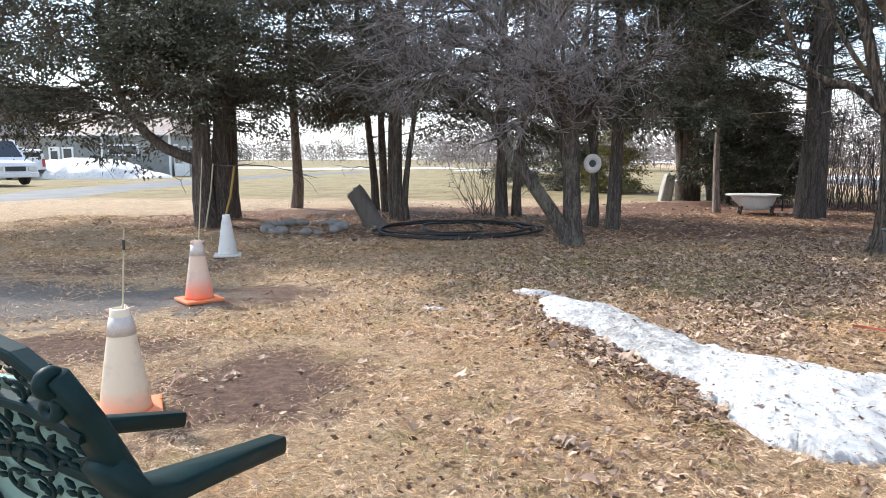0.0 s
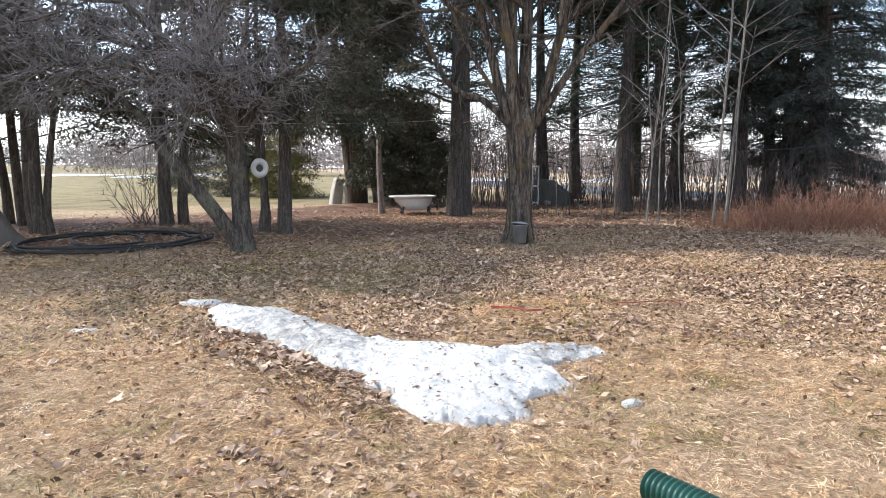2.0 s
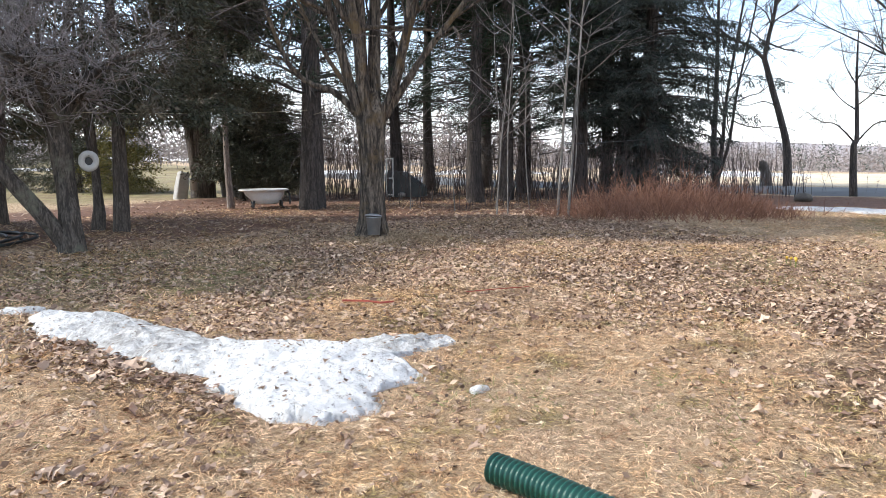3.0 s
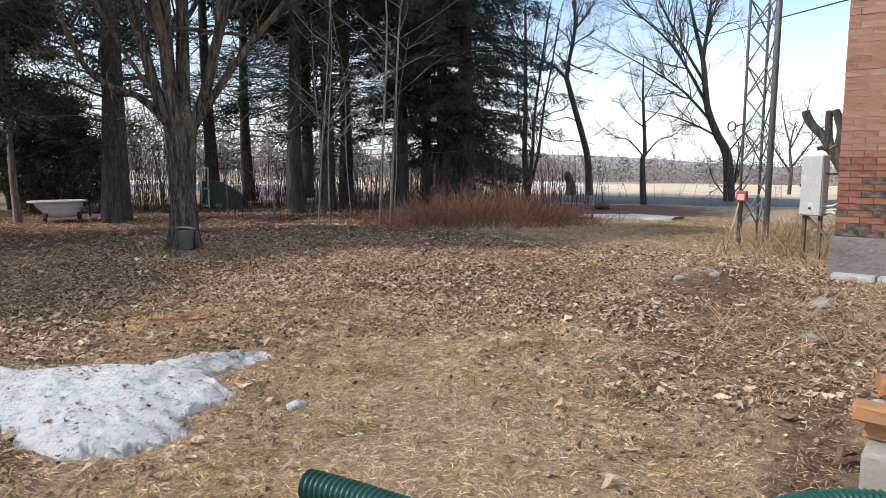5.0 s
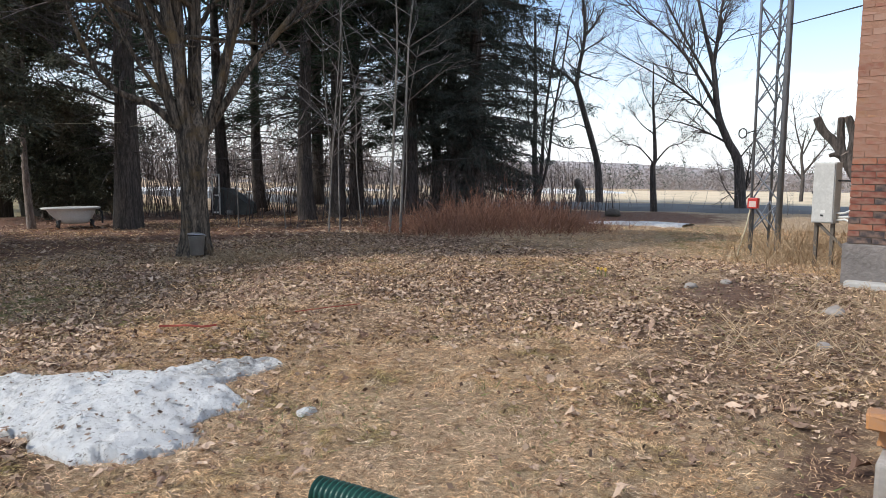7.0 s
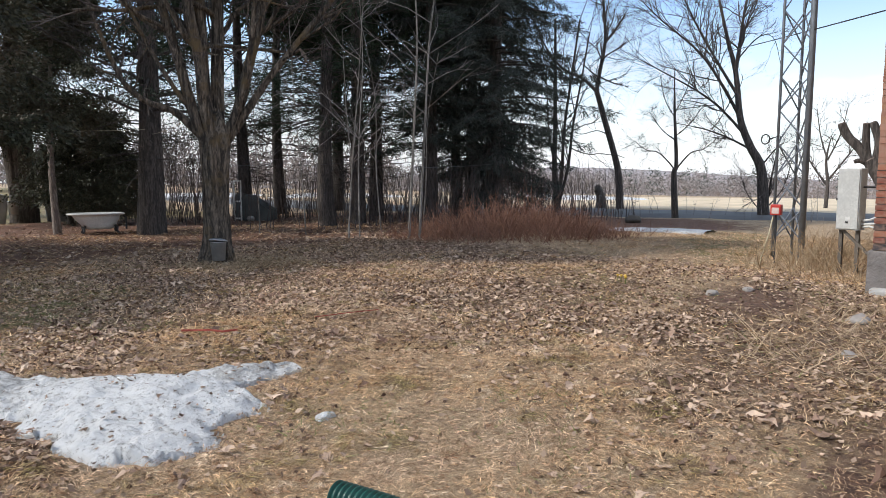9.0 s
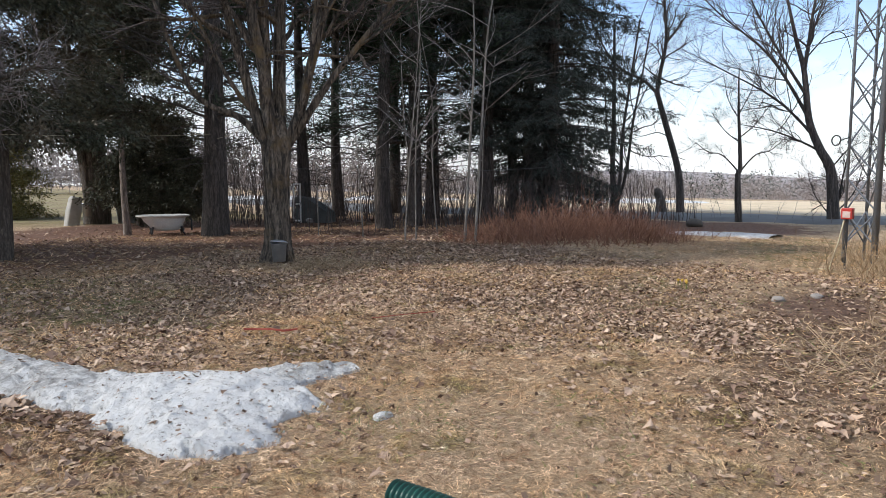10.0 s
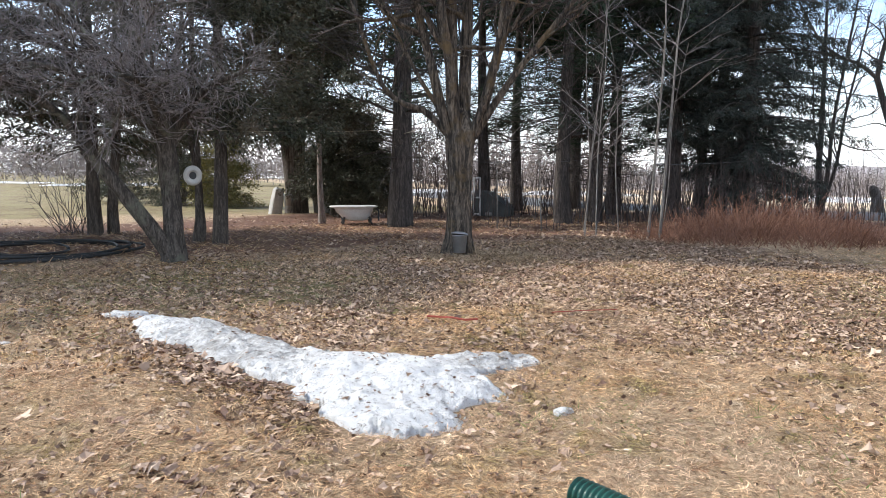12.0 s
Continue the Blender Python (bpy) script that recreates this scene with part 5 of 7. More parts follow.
def garden_chair():
    """Cast metal chair, seen from behind its back: scrollwork panel between two flat posts, two arms, slatted seat, four legs."""
    at = Vector((-0.52, 0.88, 0))
    fwd, left = Vector((0.40, 0.917, 0)), Vector((-0.917, 0.40, 0))
    ob = thing("garden_chair", "dark green cast metal garden chair with scrollwork back", "chair", (at.x, at.y, 0))
    W = 0.42

    def P(f, l, z):
        return fwd * f + left * l + Vector((0, 0, z))

    for side in (0, 1):
        l = W * side
        part("post", flat_bar([P(-0.015, l, 0.845), P(0.03, l, 0.77), P(0.075, l, 0.68), P(0.115, l, 0.58), P(0.15, l, 0.44)], [0.040, 0.050, 0.060, 0.074, 0.07], 0.030, left), M_METAL_GREEN, ob, "", True)
        part("scroll", tube(scroll_pts(P(-0.02, l, 0.835), 0.017, -1.0, 1.2, fwd, (0, 0, 1), 16, 0.5), 0.0105, 10), M_METAL_GREEN, ob, "", True)
        part("scroll", tube(scroll_pts(P(-0.005, l + (0.02 if side == 0 else -0.02), 0.795), 0.015, 2.2, 1.1, left, (0, 0, 1), 14, 0.5), 0.0095, 10), M_METAL_GREEN, ob, "", True)
        tip = P(0.46, l + 0.02, 0.565) if side == 0 else P(0.58, l - 0.02, 0.515)
        part("arm", flat_bar([P(0.05, l, 0.70), P(0.09, l, 0.64), P(0.15, l, 0.618), P(0.28, l + 0.01, 0.595), tip], [0.06, 0.095, 0.085, 0.058, 0.042], 0.034, left), M_METAL_GREEN, ob, "", True)
        part("leg", flat_bar([P(0.15, l, 0.44), P(0.12, l, 0.2), P(0.05, l, 0.0)], 0.032, 0.028, left), M_METAL_GREEN, ob)
        part("leg", flat_bar([P(0.13, l, 0.61), P(0.17, l, 0.42), P(0.40, l, 0.30), P(0.44, l, 0.0)], 0.034, 0.028, left), M_METAL_GREEN, ob)
    part("top_rail", flat_bar([P(-0.01, 0, 0.83), P(-0.015, W * 0.15, 0.865), P(-0.02, W * 0.5, 0.90), P(-0.015, W * 0.85, 0.865), P(-0.01, W, 0.83)], 0.030, 0.018, fwd), M_METAL_GREEN, ob)
    part("cross_rail", flat_bar([P(0.03, 0, 0.745), P(0.025, W * 0.25, 0.775), P(0.02, W * 0.5, 0.785), P(0.025, W * 0.75, 0.775), P(0.03, W, 0.745)], 0.026, 0.016, fwd), M_METAL_GREEN, ob)
    part("cross_rail", flat_bar([P(0.10, 0, 0.63), P(0.09, W * 0.5, 0.665), P(0.10, W, 0.63)], 0.024, 0.016, fwd), M_METAL_GREEN, ob)
    r = np.random.default_rng(5)
    up = fwd * -0.35 + Vector((0, 0, 0.93))
    for row, (z0, f0, n_, rad) in enumerate(((0.832, 0.002, 7, 0.021), (0.800, 0.014, 7, 0.021), (0.715, 0.055, 5, 0.034), (0.662, 0.080, 5, 0.034), (0.59, 0.115, 5, 0.030))):
        for k_ in range(n_):
            # a curling stem with side shoots that end in small cast leaves
            l = W * (k_ + 0.5 + 0.3 * (row % 2)) / n_
            if l > W - 0.02:
                continue
            c = P(f0, l, z0)
            flip = 1 if (k_ + row) % 2 else -1
            stem = [c + left * (flip * rad * a) + up * (rad * b) for a, b in ((-1.1, -1.0), (-0.35, -0.85), (0.25, -0.35), (0.30, 0.25), (-0.1, 0.75), (-0.7, 0.85))]
            bm = tube(bend(stem, 14), [0.0046 - 0.0014 * q / 13 for q in range(14)], 6)
            for a, b, turn in ((0.95, 0.15, 0.5), (-0.55, 0.05, 2.4), (-0.95, 0.75, 2.9), (0.7, 0.95, 1.1), (-0.2, -0.35, -0.6)):
                at_ = c + left * (flip * rad * a) + up * (rad * b)
                turn += r.normal(0, 0.35)
                along = left * (flip * math.cos(turn)) + up * math.sin(turn)
                tube_into(bm, [at_ - along * rad * 0.45, at_ - along * rad * 0.1, at_ + along * rad * 0.35], [0.0022, rad * 0.19, 0.0022], 7)
            part("scrollwork", bm, M_METAL_GREEN, ob, "", True)
    for k_ in range(6):
        f = 0.16 + 0.05 * k_
        part("seat_slat", flat_bar([P(f, 0.0, 0.425), P(f, W * 0.5, 0.415), P(f, W, 0.425)], 0.04, 0.012, fwd), M_METAL_GREEN, ob)
    # a thin flat pale teal panel close behind the scrollwork
    bm = bmesh.new()
    q = [bm.verts.new(P(f + d, l, z)) for d in (0.03, 0.042) for f, l, z in ((0.015, 0.060, 0.80), (0.015, W - 0.03, 0.80), (0.145, W - 0.03, 0.46), (0.145, 0.085, 0.46))]
    for f in ((0, 1, 2, 3), (7, 6, 5, 4), (0, 4, 5, 1), (1, 5, 6, 2), (2, 6, 7, 3), (3, 7, 4, 0)):
        bm.faces.new([q[k_] for k_ in f])
    bmesh.ops.recalc_face_normals(bm, faces=bm.faces)
    part("back_cushion", bm, M_TEAL, ob, "pale teal panel behind the scrollwork")
    return ob


garden_chair()


def ribbed_hose():
    p = bend([(1.615, 1.665, 0.052), (1.645, 1.50, 0.052), (1.67, 1.30, 0.052), (1.72, 1.04, 0.052), (1.87, 0.76, 0.053), (2.16, 0.53, 0.055), (2.50, 0.31, 0.058), (2.65, 0.06, 0.058), (2.66, -0.4, 0.056), (2.5, -1.0, 0.055)], 520)
    d = np.r_[0, np.cumsum(np.linalg.norm(np.diff(p, axis=0), axis=1))]
    ob = thing("ribbed_hose", "dark green ribbed plastic hose lying on the grass", "hose", (1.615, 1.665, 0))
    w = Wood()
    w.add(p - np.array((1.615, 1.665, 0)), 0.0485 + 0.0055 * np.cos(d * 2 * math.pi / 0.021), 18)
    w.put("sleeve", M_HOSE_GREEN, ob)
    q = p[:2] - np.array((1.615, 1.665, 0))
    ax = Vector(q[0] - q[1]).normalized()
    # a dark plug just inside the end paints the shade of the hollow
    bm = tube([Vector(q[0]) - ax * 0.002, Vector(q[0]) - ax * 0.05], 0.041, 18)
    part("opening", bm, M_DARKTRIM, ob, "dark plug for the shade inside the open end")
    return ob


ribbed_hose()


def hose_coil():
    """Black water pipe thrown down in loose rings."""
    ob = thing("pipe_coil", "loose coil of black plastic water pipe on the grass", "pipe", (0.0, 10.7, 0))
    rng = np.random.default_rng(7)
    for n_, (cx, cy, rx, ry, z) in enumerate([(0.0, 0.05, 1.22, 1.15, 0.03), (-0.05, 0.0, 1.10, 1.05, 0.06), (-0.35, 0.1, 0.80, 0.95, 0.055), (0.30, 0.1, 0.85, 1.0, 0.06), (0.05, -0.05, 1.24, 1.22, 0.05)]):
        ph = rng.uniform(0, 6.28)
        pts = [(cx + rx * math.cos(a) * (1 + 0.05 * math.sin(3 * a + ph)), cy + ry * math.sin(a) * (1 + 0.05 * math.sin(2 * a + ph)), z + 0.02 * math.sin(2 * a + ph)) for a in np.linspace(0, 6.1, 60)]
        part("loop", tube(pts, 0.018, 8), M_RUBBER, ob, "", True)


hose_coil()


def leaning_log():
    ob = thing("tree_stump", "weathered grey log standing aslant by the stones", "log", (-1.42, 11.45, 0))
    rng = np.random.default_rng(9)
    w = Wood()
    p = bend([(0.12, 0, -0.03), (-0.02, 0, 0.25), (-0.18, 0.02, 0.52), (-0.25, 0.02, 0.60)], 14)
    trunk_rings(rng, w, p, np.interp(np.linspace(0, 1, 14), [0, 0.2, 1], [0.21, 0.155, 0.14]), 20, 0.08)
    w.put("log", M_DEADWOOD, ob)
    bm = lathe([(0.136, 0), (0.13, 0.012), (0.02, 0.018)], 20)
    part("cut_end", bm, M_POLE, ob, "pale sawn end", m=Matrix.Translation((-0.25, 0.02, 0.595)) @ Euler((0, radians(-38), 0)).to_matrix().to_4x4())
    bm = rock_bm(rng, (0.05, 0.03, 0.02))
    part("knot", bm, M_DEADWOOD, ob, m=Matrix.Translation((-0.21, 0.0, 0.635)))


leaning_log()
rng = np.random.default_rng(12)
for k_ in range(20):
    a_ = 6.283 * k_ / 20 + rng.normal(0, 0.06)
    x_, y_ = -2.38 + 0.60 * math.cos(a_), 10.95 + 0.72 * math.sin(a_)
    s_ = rng.uniform(0.055, 0.11)
    o_ = part("stone", rock_bm(rng, (s_ * rng.uniform(0.9, 1.5), s_, s_ * 0.75)), M_STONE, None, "", True, pose(x_, y_, gz(x_, y_) + s_ * 0.45, 0, 0, rng.uniform(0, 360)))
    tagged(o_, "rounded grey field stone in a ring edging", "stone", "ring of stones")


def ring_swing():
    ob = thing("hanging_tyre", "small worn white-rimmed tyre hung on the trunk", "tyre", (1.70, 8.72, 1.05))
    prof = []
    for a in np.linspace(0, 6.283, 13)[:-1]:
        prof.append((0.075 + 0.034 * math.cos(a), 0.034 * math.sin(a)))
    bm = bmesh.new()
    n = 28
    rings = [[bm.verts.new((r * math.cos(t), h, r * 1.1 * math.sin(t))) for r, h in prof] for t in (6.283 * j / n for j in range(n))]
    for j in range(n):
        for i in range(12):
            bm.faces.new((rings[j][i], rings[j][(i + 1) % 12], rings[(j + 1) % n][(i + 1) % 12], rings[(j + 1) % n][i]))
    bmesh.ops.recalc_face_normals(bm, faces=bm.faces)
    part("ring", bm, M_PALESTONE, ob, "", True)
    part("hub", lathe([(0.042, -0.012), (0.05, 0.0), (0.042, 0.012)], 16), M_DARKTRIM, ob, "dark centre", m=pose(0, 0.01, 0, 90))
    part("nail", tube([(0, -0.03, 0.065), (0, 0.12, 0.06)], 0.006, 6), M_DARKTRIM, ob)


ring_swing()


def bathtub():
    """Claw-foot tub: rolled rim, sloped head, four feet, drain end."""
    ob = thing("bathtub", "old white claw-foot bathtub standing under the trees", "bathtub", (5.93, 13.95, gz(5.93, 13.95)), -17)
    L, Wd = 0.98, 0.46

    def outline(sx, sy, z, n=32):
        pts = []
        for j in range(n):
            a = 6.283 * j / n
            x = math.copysign(abs(math.cos(a)) ** 0.55, math.cos(a)) * sx
            y = math.copysign(abs(math.sin(a)) ** 0.7, math.sin(a)) * sy
            pts.append((x, y, z))
        return pts

    bm = bmesh.new()
    levels = [(0.20, 0.12, 0.075, 0.05), (0.27, 0.17, 0.10, 0.04), (0.33, 0.20, 0.19, 0.02), (0.39, 0.225, 0.30, 0.0), (0.425, 0.235, 0.345, -0.015), (0.485, 0.285, 0.352, -0.02), (0.515, 0.315, 0.365, -0.02), (0.515, 0.315, 0.380, -0.02), (0.485, 0.285, 0.388, -0.02), (0.43, 0.235, 0.372, -0.02), (0.39, 0.21, 0.27, 0.0), (0.28, 0.16, 0.13, 0.03), (0.10, 0.08, 0.115, 0.04)]
    rings = [[bm.verts.new((x + dx, y, z)) for x, y, z in outline(sx, sy, z)] for sx, sy, z, dx in levels]
    for a, b in zip(rings, rings[1:]):
        for j in range(32):
            bm.faces.new((a[j], a[(j + 1) % 32], b[(j + 1) % 32], b[j]))
    bm.faces.new(rings[0][::-1])
    bm.faces.new(rings[-1])
    bmesh.ops.recalc_face_normals(bm, faces=bm.faces)
    part("basin", bm, M_WHITE, ob, "", True)
    for sx in (-0.22, 0.30):
        for sy in (-0.13, 0.13):
            bm = tube([(sx, sy, 0.15), (sx * 1.12, sy * 1.25, 0.10), (sx * 1.1, sy * 1.2, 0.05), (sx * 1.18, sy * 1.35, 0.0)], [0.022, 0.03, 0.018, 0.028], 8)
            part("foot", bm, M_DARKTRIM, ob, "dark cast foot", True)
    part("drain_pipe", tube([(0.47, 0, 0.33), (0.52, 0, 0.28), (0.52, 0, 0.06)], 0.017, 8), M_DARKTRIM, ob, "dark drain pipe")


bathtub()


def sap_bucket(at, z, label, s=1.0, turn=0):
    ob = thing("sap_bucket", label, "bucket", (at[0], at[1], z), turn)
    part("pail", lathe([(0.078 * s, 0), (0.083 * s, 0.004), (0.104 * s, 0.24 * s), (0.109 * s, 0.245 * s), (0.109 * s, 0.253 * s), (0.099 * s, 0.253 * s), (0.080 * s, 0.015)], 24), M_GALV, ob, "", True)
    part("lid", lathe([(0.118 * s, 0.0), (0.124 * s, 0.004), (0.11 * s, 0.02), (0.06 * s, 0.034), (0.02 * s, 0.036)], 24), M_GALV, ob, "peaked metal lid", True, pose(0, 0.0, 0.255 * s, -9, 6, 0))
    part("hook", tube([(0, 0.105 * s, 0.20 * s), (0, 0.15 * s, 0.235 * s), (0, 0.20 * s, 0.225 * s)], 0.006, 6), M_GALV, ob)


sap_bucket((4.78, 7.66), 0.075, "galvanised sap bucket with a lid hung on the maple", 0.92, -32)
sap_bucket((5.72, 17.95), 0.22, "galvanised sap bucket hung on the old cedar", 1.1, -15)


def slab(at, size, label, mat, turn=0, seed=0, lean=0):
    """An upright rough stone with broken edges."""
    rng = np.random.default_rng(seed)
    bm = boxed(size, (0, 0, size[2] / 2), min(size) * 0.25)
    bmesh.ops.subdivide_edges(bm, edges=bm.edges, cuts=1, use_grid_fill=True)
    o = Vector(rng.uniform(-20, 20, 3))
    for v in bm.verts:
        k = 1 - 0.35 * max(0, v.co.z / size[2] - 0.45)
        v.co = Vector((v.co.x * k, v.co.y * k, v.co.z)) + noise.noise_vector(v.co * 5 + o) * min(size) * 0.22
    ob = part("boulder", bm, mat, None, "", False, pose(at[0], at[1], gz(at[0], at[1]) - 0.04, 0, lean, turn))
    return tagged(ob, label, "boulder")


slab((5.42, 18.2), (0.30, 0.22, 0.72), "tall pale upright stone beside the old cedar", M_PALESTONE, 10, 1, 12)
slab((6.78, 18.3), (0.46, 0.28, 0.66), "grey upright stone behind the old cedar", M_STONE, -10, 2, -9)
slab((7.10, 18.0), (0.20, 0.18, 0.22), "small white stone at the foot of a tree", M_PALESTONE, 30, 3)


def tent_shed():
    """A low wedge shelter under a grey sheet, with a white framed end."""
    ob = thing("lean_to_shelter", "low grey wedge-shaped shelter among the trees", "shelter", (10.0, 15.0, gz(10, 15)), -50)
    bm = bmesh.new()
    a = [bm.verts.new(p) for p in ((-0.30, 0, 0), (0.55, 0, 0), (0.55, 0, 0.25), (0.0, 0, 0.62), (-0.30, 0, 0.66))]
    b = [bm.verts.new((v.co.x, 0.7, v.co.z)) for v in a]
    bm.faces.new(a)
    bm.faces.new(b[::-1])
    for i in range(5):
        bm.faces.new((a[i], b[i], b[(i + 1) % 5], a[(i + 1) % 5]))
    bmesh.ops.recalc_face_normals(bm, faces=bm.faces)
    part("cover", bm, M_TARP, ob)
    for x, z0, z1 in ((-0.33, 0, 0.98), (-0.16, 0, 0.98)):
        part("upright", boxed((0.035, 0.035, z1 - z0), (x, -0.03, (z0 + z1) / 2), 0.004), M_TRIM, ob, "white frame bar")
    for z in (0.06, 0.48, 0.98):
        part("crossbar", boxed((0.20, 0.032, 0.04), (-0.245, -0.03, z), 0.004), M_TRIM, ob, "white frame bar")
    part("stone_weight", rock_bm(np.random.default_rng(3), (0.10, 0.08, 0.07)), M_STONE, ob, "", True, pose(0.1, -0.12, 0.06))


tent_shed()


def props():
    """Two props leaning on the cedar: one pale rod, one yellow painted."""
    ob = thing("wooden_prop", "yellow painted pole leaning on a cedar", "pole", (-3.75, 11.2, gz(-3.75, 11.2)))
    part("pole", tube([(-0.02, 0, 0), (0.10, 0.12, 0.55), (0.16, 0.18, 1.02)], 0.02, 8), M_YELLOWPOLE, ob)
    ob = thing("wooden_prop", "pale thin pole leaning on a cedar", "pole", (-3.92, 11.0, gz(-3.92, 11)))
    part("pole", tube([(-0.06, 0, 0), (0.02, 0.1, 0.6), (0.06, 0.15, 1.05)], 0.013, 6), M_ROPE, ob)


props()


# ---------------------------------------------------------------- tower, meter box, pollard stump
def lattice_tower():
    """Three-legged steel mast: one stout leg, two thin ones, X braces and rungs."""
    ob = thing("lattice_tower", "grey steel lattice mast beside the brick house", "tower", (10.42, 2.55, gz(10.42, 2.55)))
    legs = [(0.0, -0.06), (-0.02, 0.30), (0.31, 0.14)]
    H = 7.5
    for i, (x, y) in enumerate(legs):
        r = 0.042 if i == 0 else 0.019
        part("leg", tube([(x, y, -0.1), (x + 0.03, y, H * 0.5), (x + 0.06, y * 0.85, H)], r, 10), M_TOWER, ob, "", True)
    step = 0.44
    for n_ in range(int(H / step)):
        z = 0.25 + n_ * step
        for i in range(3):
            a, b = legs[i], legs[(i + 1) % 3]
            lo, hi = (a, b) if n_ % 2 else (b, a)
            s = 0.03 * z / H * 2
            part("brace", tube([(lo[0] + s, lo[1], z), (hi[0] + s, hi[1], z + step)], 0.010, 6), M_TOWER, ob)
            if n_ % 2 == 0:
                part("brace", tube([(hi[0] + s, hi[1], z), (lo[0] + s, lo[1], z + step)], 0.010, 6), M_TOWER, ob)
    part("pulley", tube(scroll_pts((-0.14, 0.42, 1.62), 0.065, 0, 1.0, (0.3, 0.9, 0), (0, 0, 1), 20, 0.0), 0.009, 6), M_DARKTRIM, ob, "dark round pulley wheel", True)
    part("bracket", tube([(-0.02, 0.30, 1.66), (-0.10, 0.38, 1.62)], 0.008, 6), M_DARKTRIM, ob)
    return ob


lattice_tower()


def meter_box():
    ob = thing("meter_cabinet", "weathered grey steel electrical cabinet on a frame", "cabinet", (9.20, 1.72, gz(9.2, 1.72)), -12)
    part("body", boxed((0.17, 0.245, 0.70), (0.085, 0, 0.86), 0.008), M_BOX, ob)
    part("door", boxed((0.012, 0.225, 0.675), (-0.007, 0, 0.86), 0.004), M_BOX, ob)
    part("latch", boxed((0.012, 0.03, 0.02), (-0.018, -0.0, 0.60), 0.003), M_DARKTRIM, ob)
    part("label_plate", boxed((0.003, 0.05, 0.035), (-0.0145, -0.01, 0.645), 0.001), M_TRIM, ob, "small white label plate")
    part("hinge", boxed((0.014, 0.015, 0.03), (-0.006, 0.12, 0.86), 0.002), M_DARKTRIM, ob)
    for y in (-0.09, 0.09):
        part("post", boxed((0.04, 0.04, 0.56), (0.08, y, 0.25), 0.004), M_DEADWOOD, ob)
    part("brace", boxed((0.03, 0.62, 0.03), (0.06, -0.16, 0.30), 0.004, (42, 0, 0)), M_DEADWOOD, ob)
    for k_, z in enumerate((0.62, 0.575, 0.545)):
        part("conduit", tube([(0.08, -0.12, z), (0.06, -0.22, z + 0.015), (-0.1, -0.36, z + 0.06 - 0.03 * k_), (-0.5, -0.55, z + 0.06 - 0.03 * k_)], 0.013, 8), M_TRIM, ob, "white plastic conduit", True)
    part("cable", tube([(0.08, -0.12, 1.0), (0.05, -0.25, 1.0), (-0.3, -0.5, 0.98)], 0.011, 6), M_DARKTRIM, ob, "dark cable", True)


meter_box()


def pollard():
    ob = thing("pollarded_stump", "dead grey pollarded trunk with sawn limbs", "tree stump", (10.1, 1.62, gz(10.1, 1.62) - 0.17))
    rng = np.random.default_rng(33)
    for pts, r0, r1 in (([(0, -0.30, 0), (0, -0.26, 0.7), (0.0, -0.12, 1.15), (0.0, 0.06, 1.48)], 0.10, 0.085), ([(0, 0.06, 1.42), (0, 0.18, 1.62), (0, 0.33, 1.78), (0, 0.40, 1.93)], 0.062, 0.048), ([(0, 0.08, 1.45), (0, 0.12, 1.65), (0, 0.13, 1.92)], 0.048, 0.040), ([(0, 0.02, 1.4), (0, -0.02, 1.65), (0, 0.02, 1.82), (0, 0.06, 1.93)], 0.058, 0.042), ([(0, 0.05, 1.4), (-0.05, 0.16, 1.47), (-0.06, 0.22, 1.46)], 0.035, 0.026)):
        w = Wood()
        q = bend(pts, 10)
        trunk_rings(rng, w, q, np.linspace(r0, r1, 10), 14, 0.10)
        o = w.put("limb", M_BARK_PINE, ob)
        bm = lathe([(r1 * 0.96, -0.004), (r1 * 0.9, 0.01), (r1 * 0.1, 0.014)], 14)
        d = Vector(q[-1] - q[-2]).to_track_quat("Z", "Y").to_matrix().to_4x4()
        part("cut_end", bm, M_POLE, ob, "pale sawn end", m=Matrix.Translation(q[-1]) @ d)


pollard()


def stake():
    ob = thing("marker_stake", "thin stake with a red plastic box on top", "stake", (9.62, 2.60, gz(9.62, 2.6)))
    part("stake", tube([(0, 0, -0.05), (0, 0, 0.66)], 0.014, 6), M_DARKTRIM, ob)
    part("box", boxed((0.10, 0.125, 0.135), (0, 0, 0.70), 0.012), M_RED, ob, "red plastic box")
    part("face", boxed((0.006, 0.085, 0.075), (-0.052, 0.0, 0.69), 0.002), M_TAPE, ob, "pale pink front panel")
    part("rope", tube([(-0.02, 0.03, 0.62), (-0.05, 0.07, 0.35), (-0.08, 0.13, 0.1), (-0.1, 0.14, 0.01), (-0.12, 0.3, 0.01)], 0.009, 6), M_ROPE, ob, "hanging pale rope", True)


stake()
for sx, sy, lab in ((15.9, 7.6, "small dark stump at the lawn's edge"),):
    tagged(part("stump", rock_bm(np.random.default_rng(44), (0.22, 0.20, 0.12)), M_DEADWOOD, None, "", True, pose(sx, sy, gz(sx, sy) + 0.07)), lab, "stump")
st_ = thing("broken_stump", "upright broken stump with a rounded head by the road", "stump", (21.3, 11.4, gz(21.3, 11.4)))
w_ = Wood()
trunk_rings(np.random.default_rng(45), w_, bend([(0, 0, -0.05), (0.0, 0.0, 0.25), (0, 0.05, 0.5), (0, 0.16, 0.66), (0, 0.26, 0.68)], 12), np.interp(np.linspace(0, 1, 12), [0, 0.5, 0.8, 1], [0.2, 0.13, 0.16, 0.05]), 14, 0.15)
w_.put("wood", M_DEADWOOD, st_)


# ---------------------------------------------------------------- brick house at the yard's edge
HX, HY = 7.68, 1.20          # the corner that shows


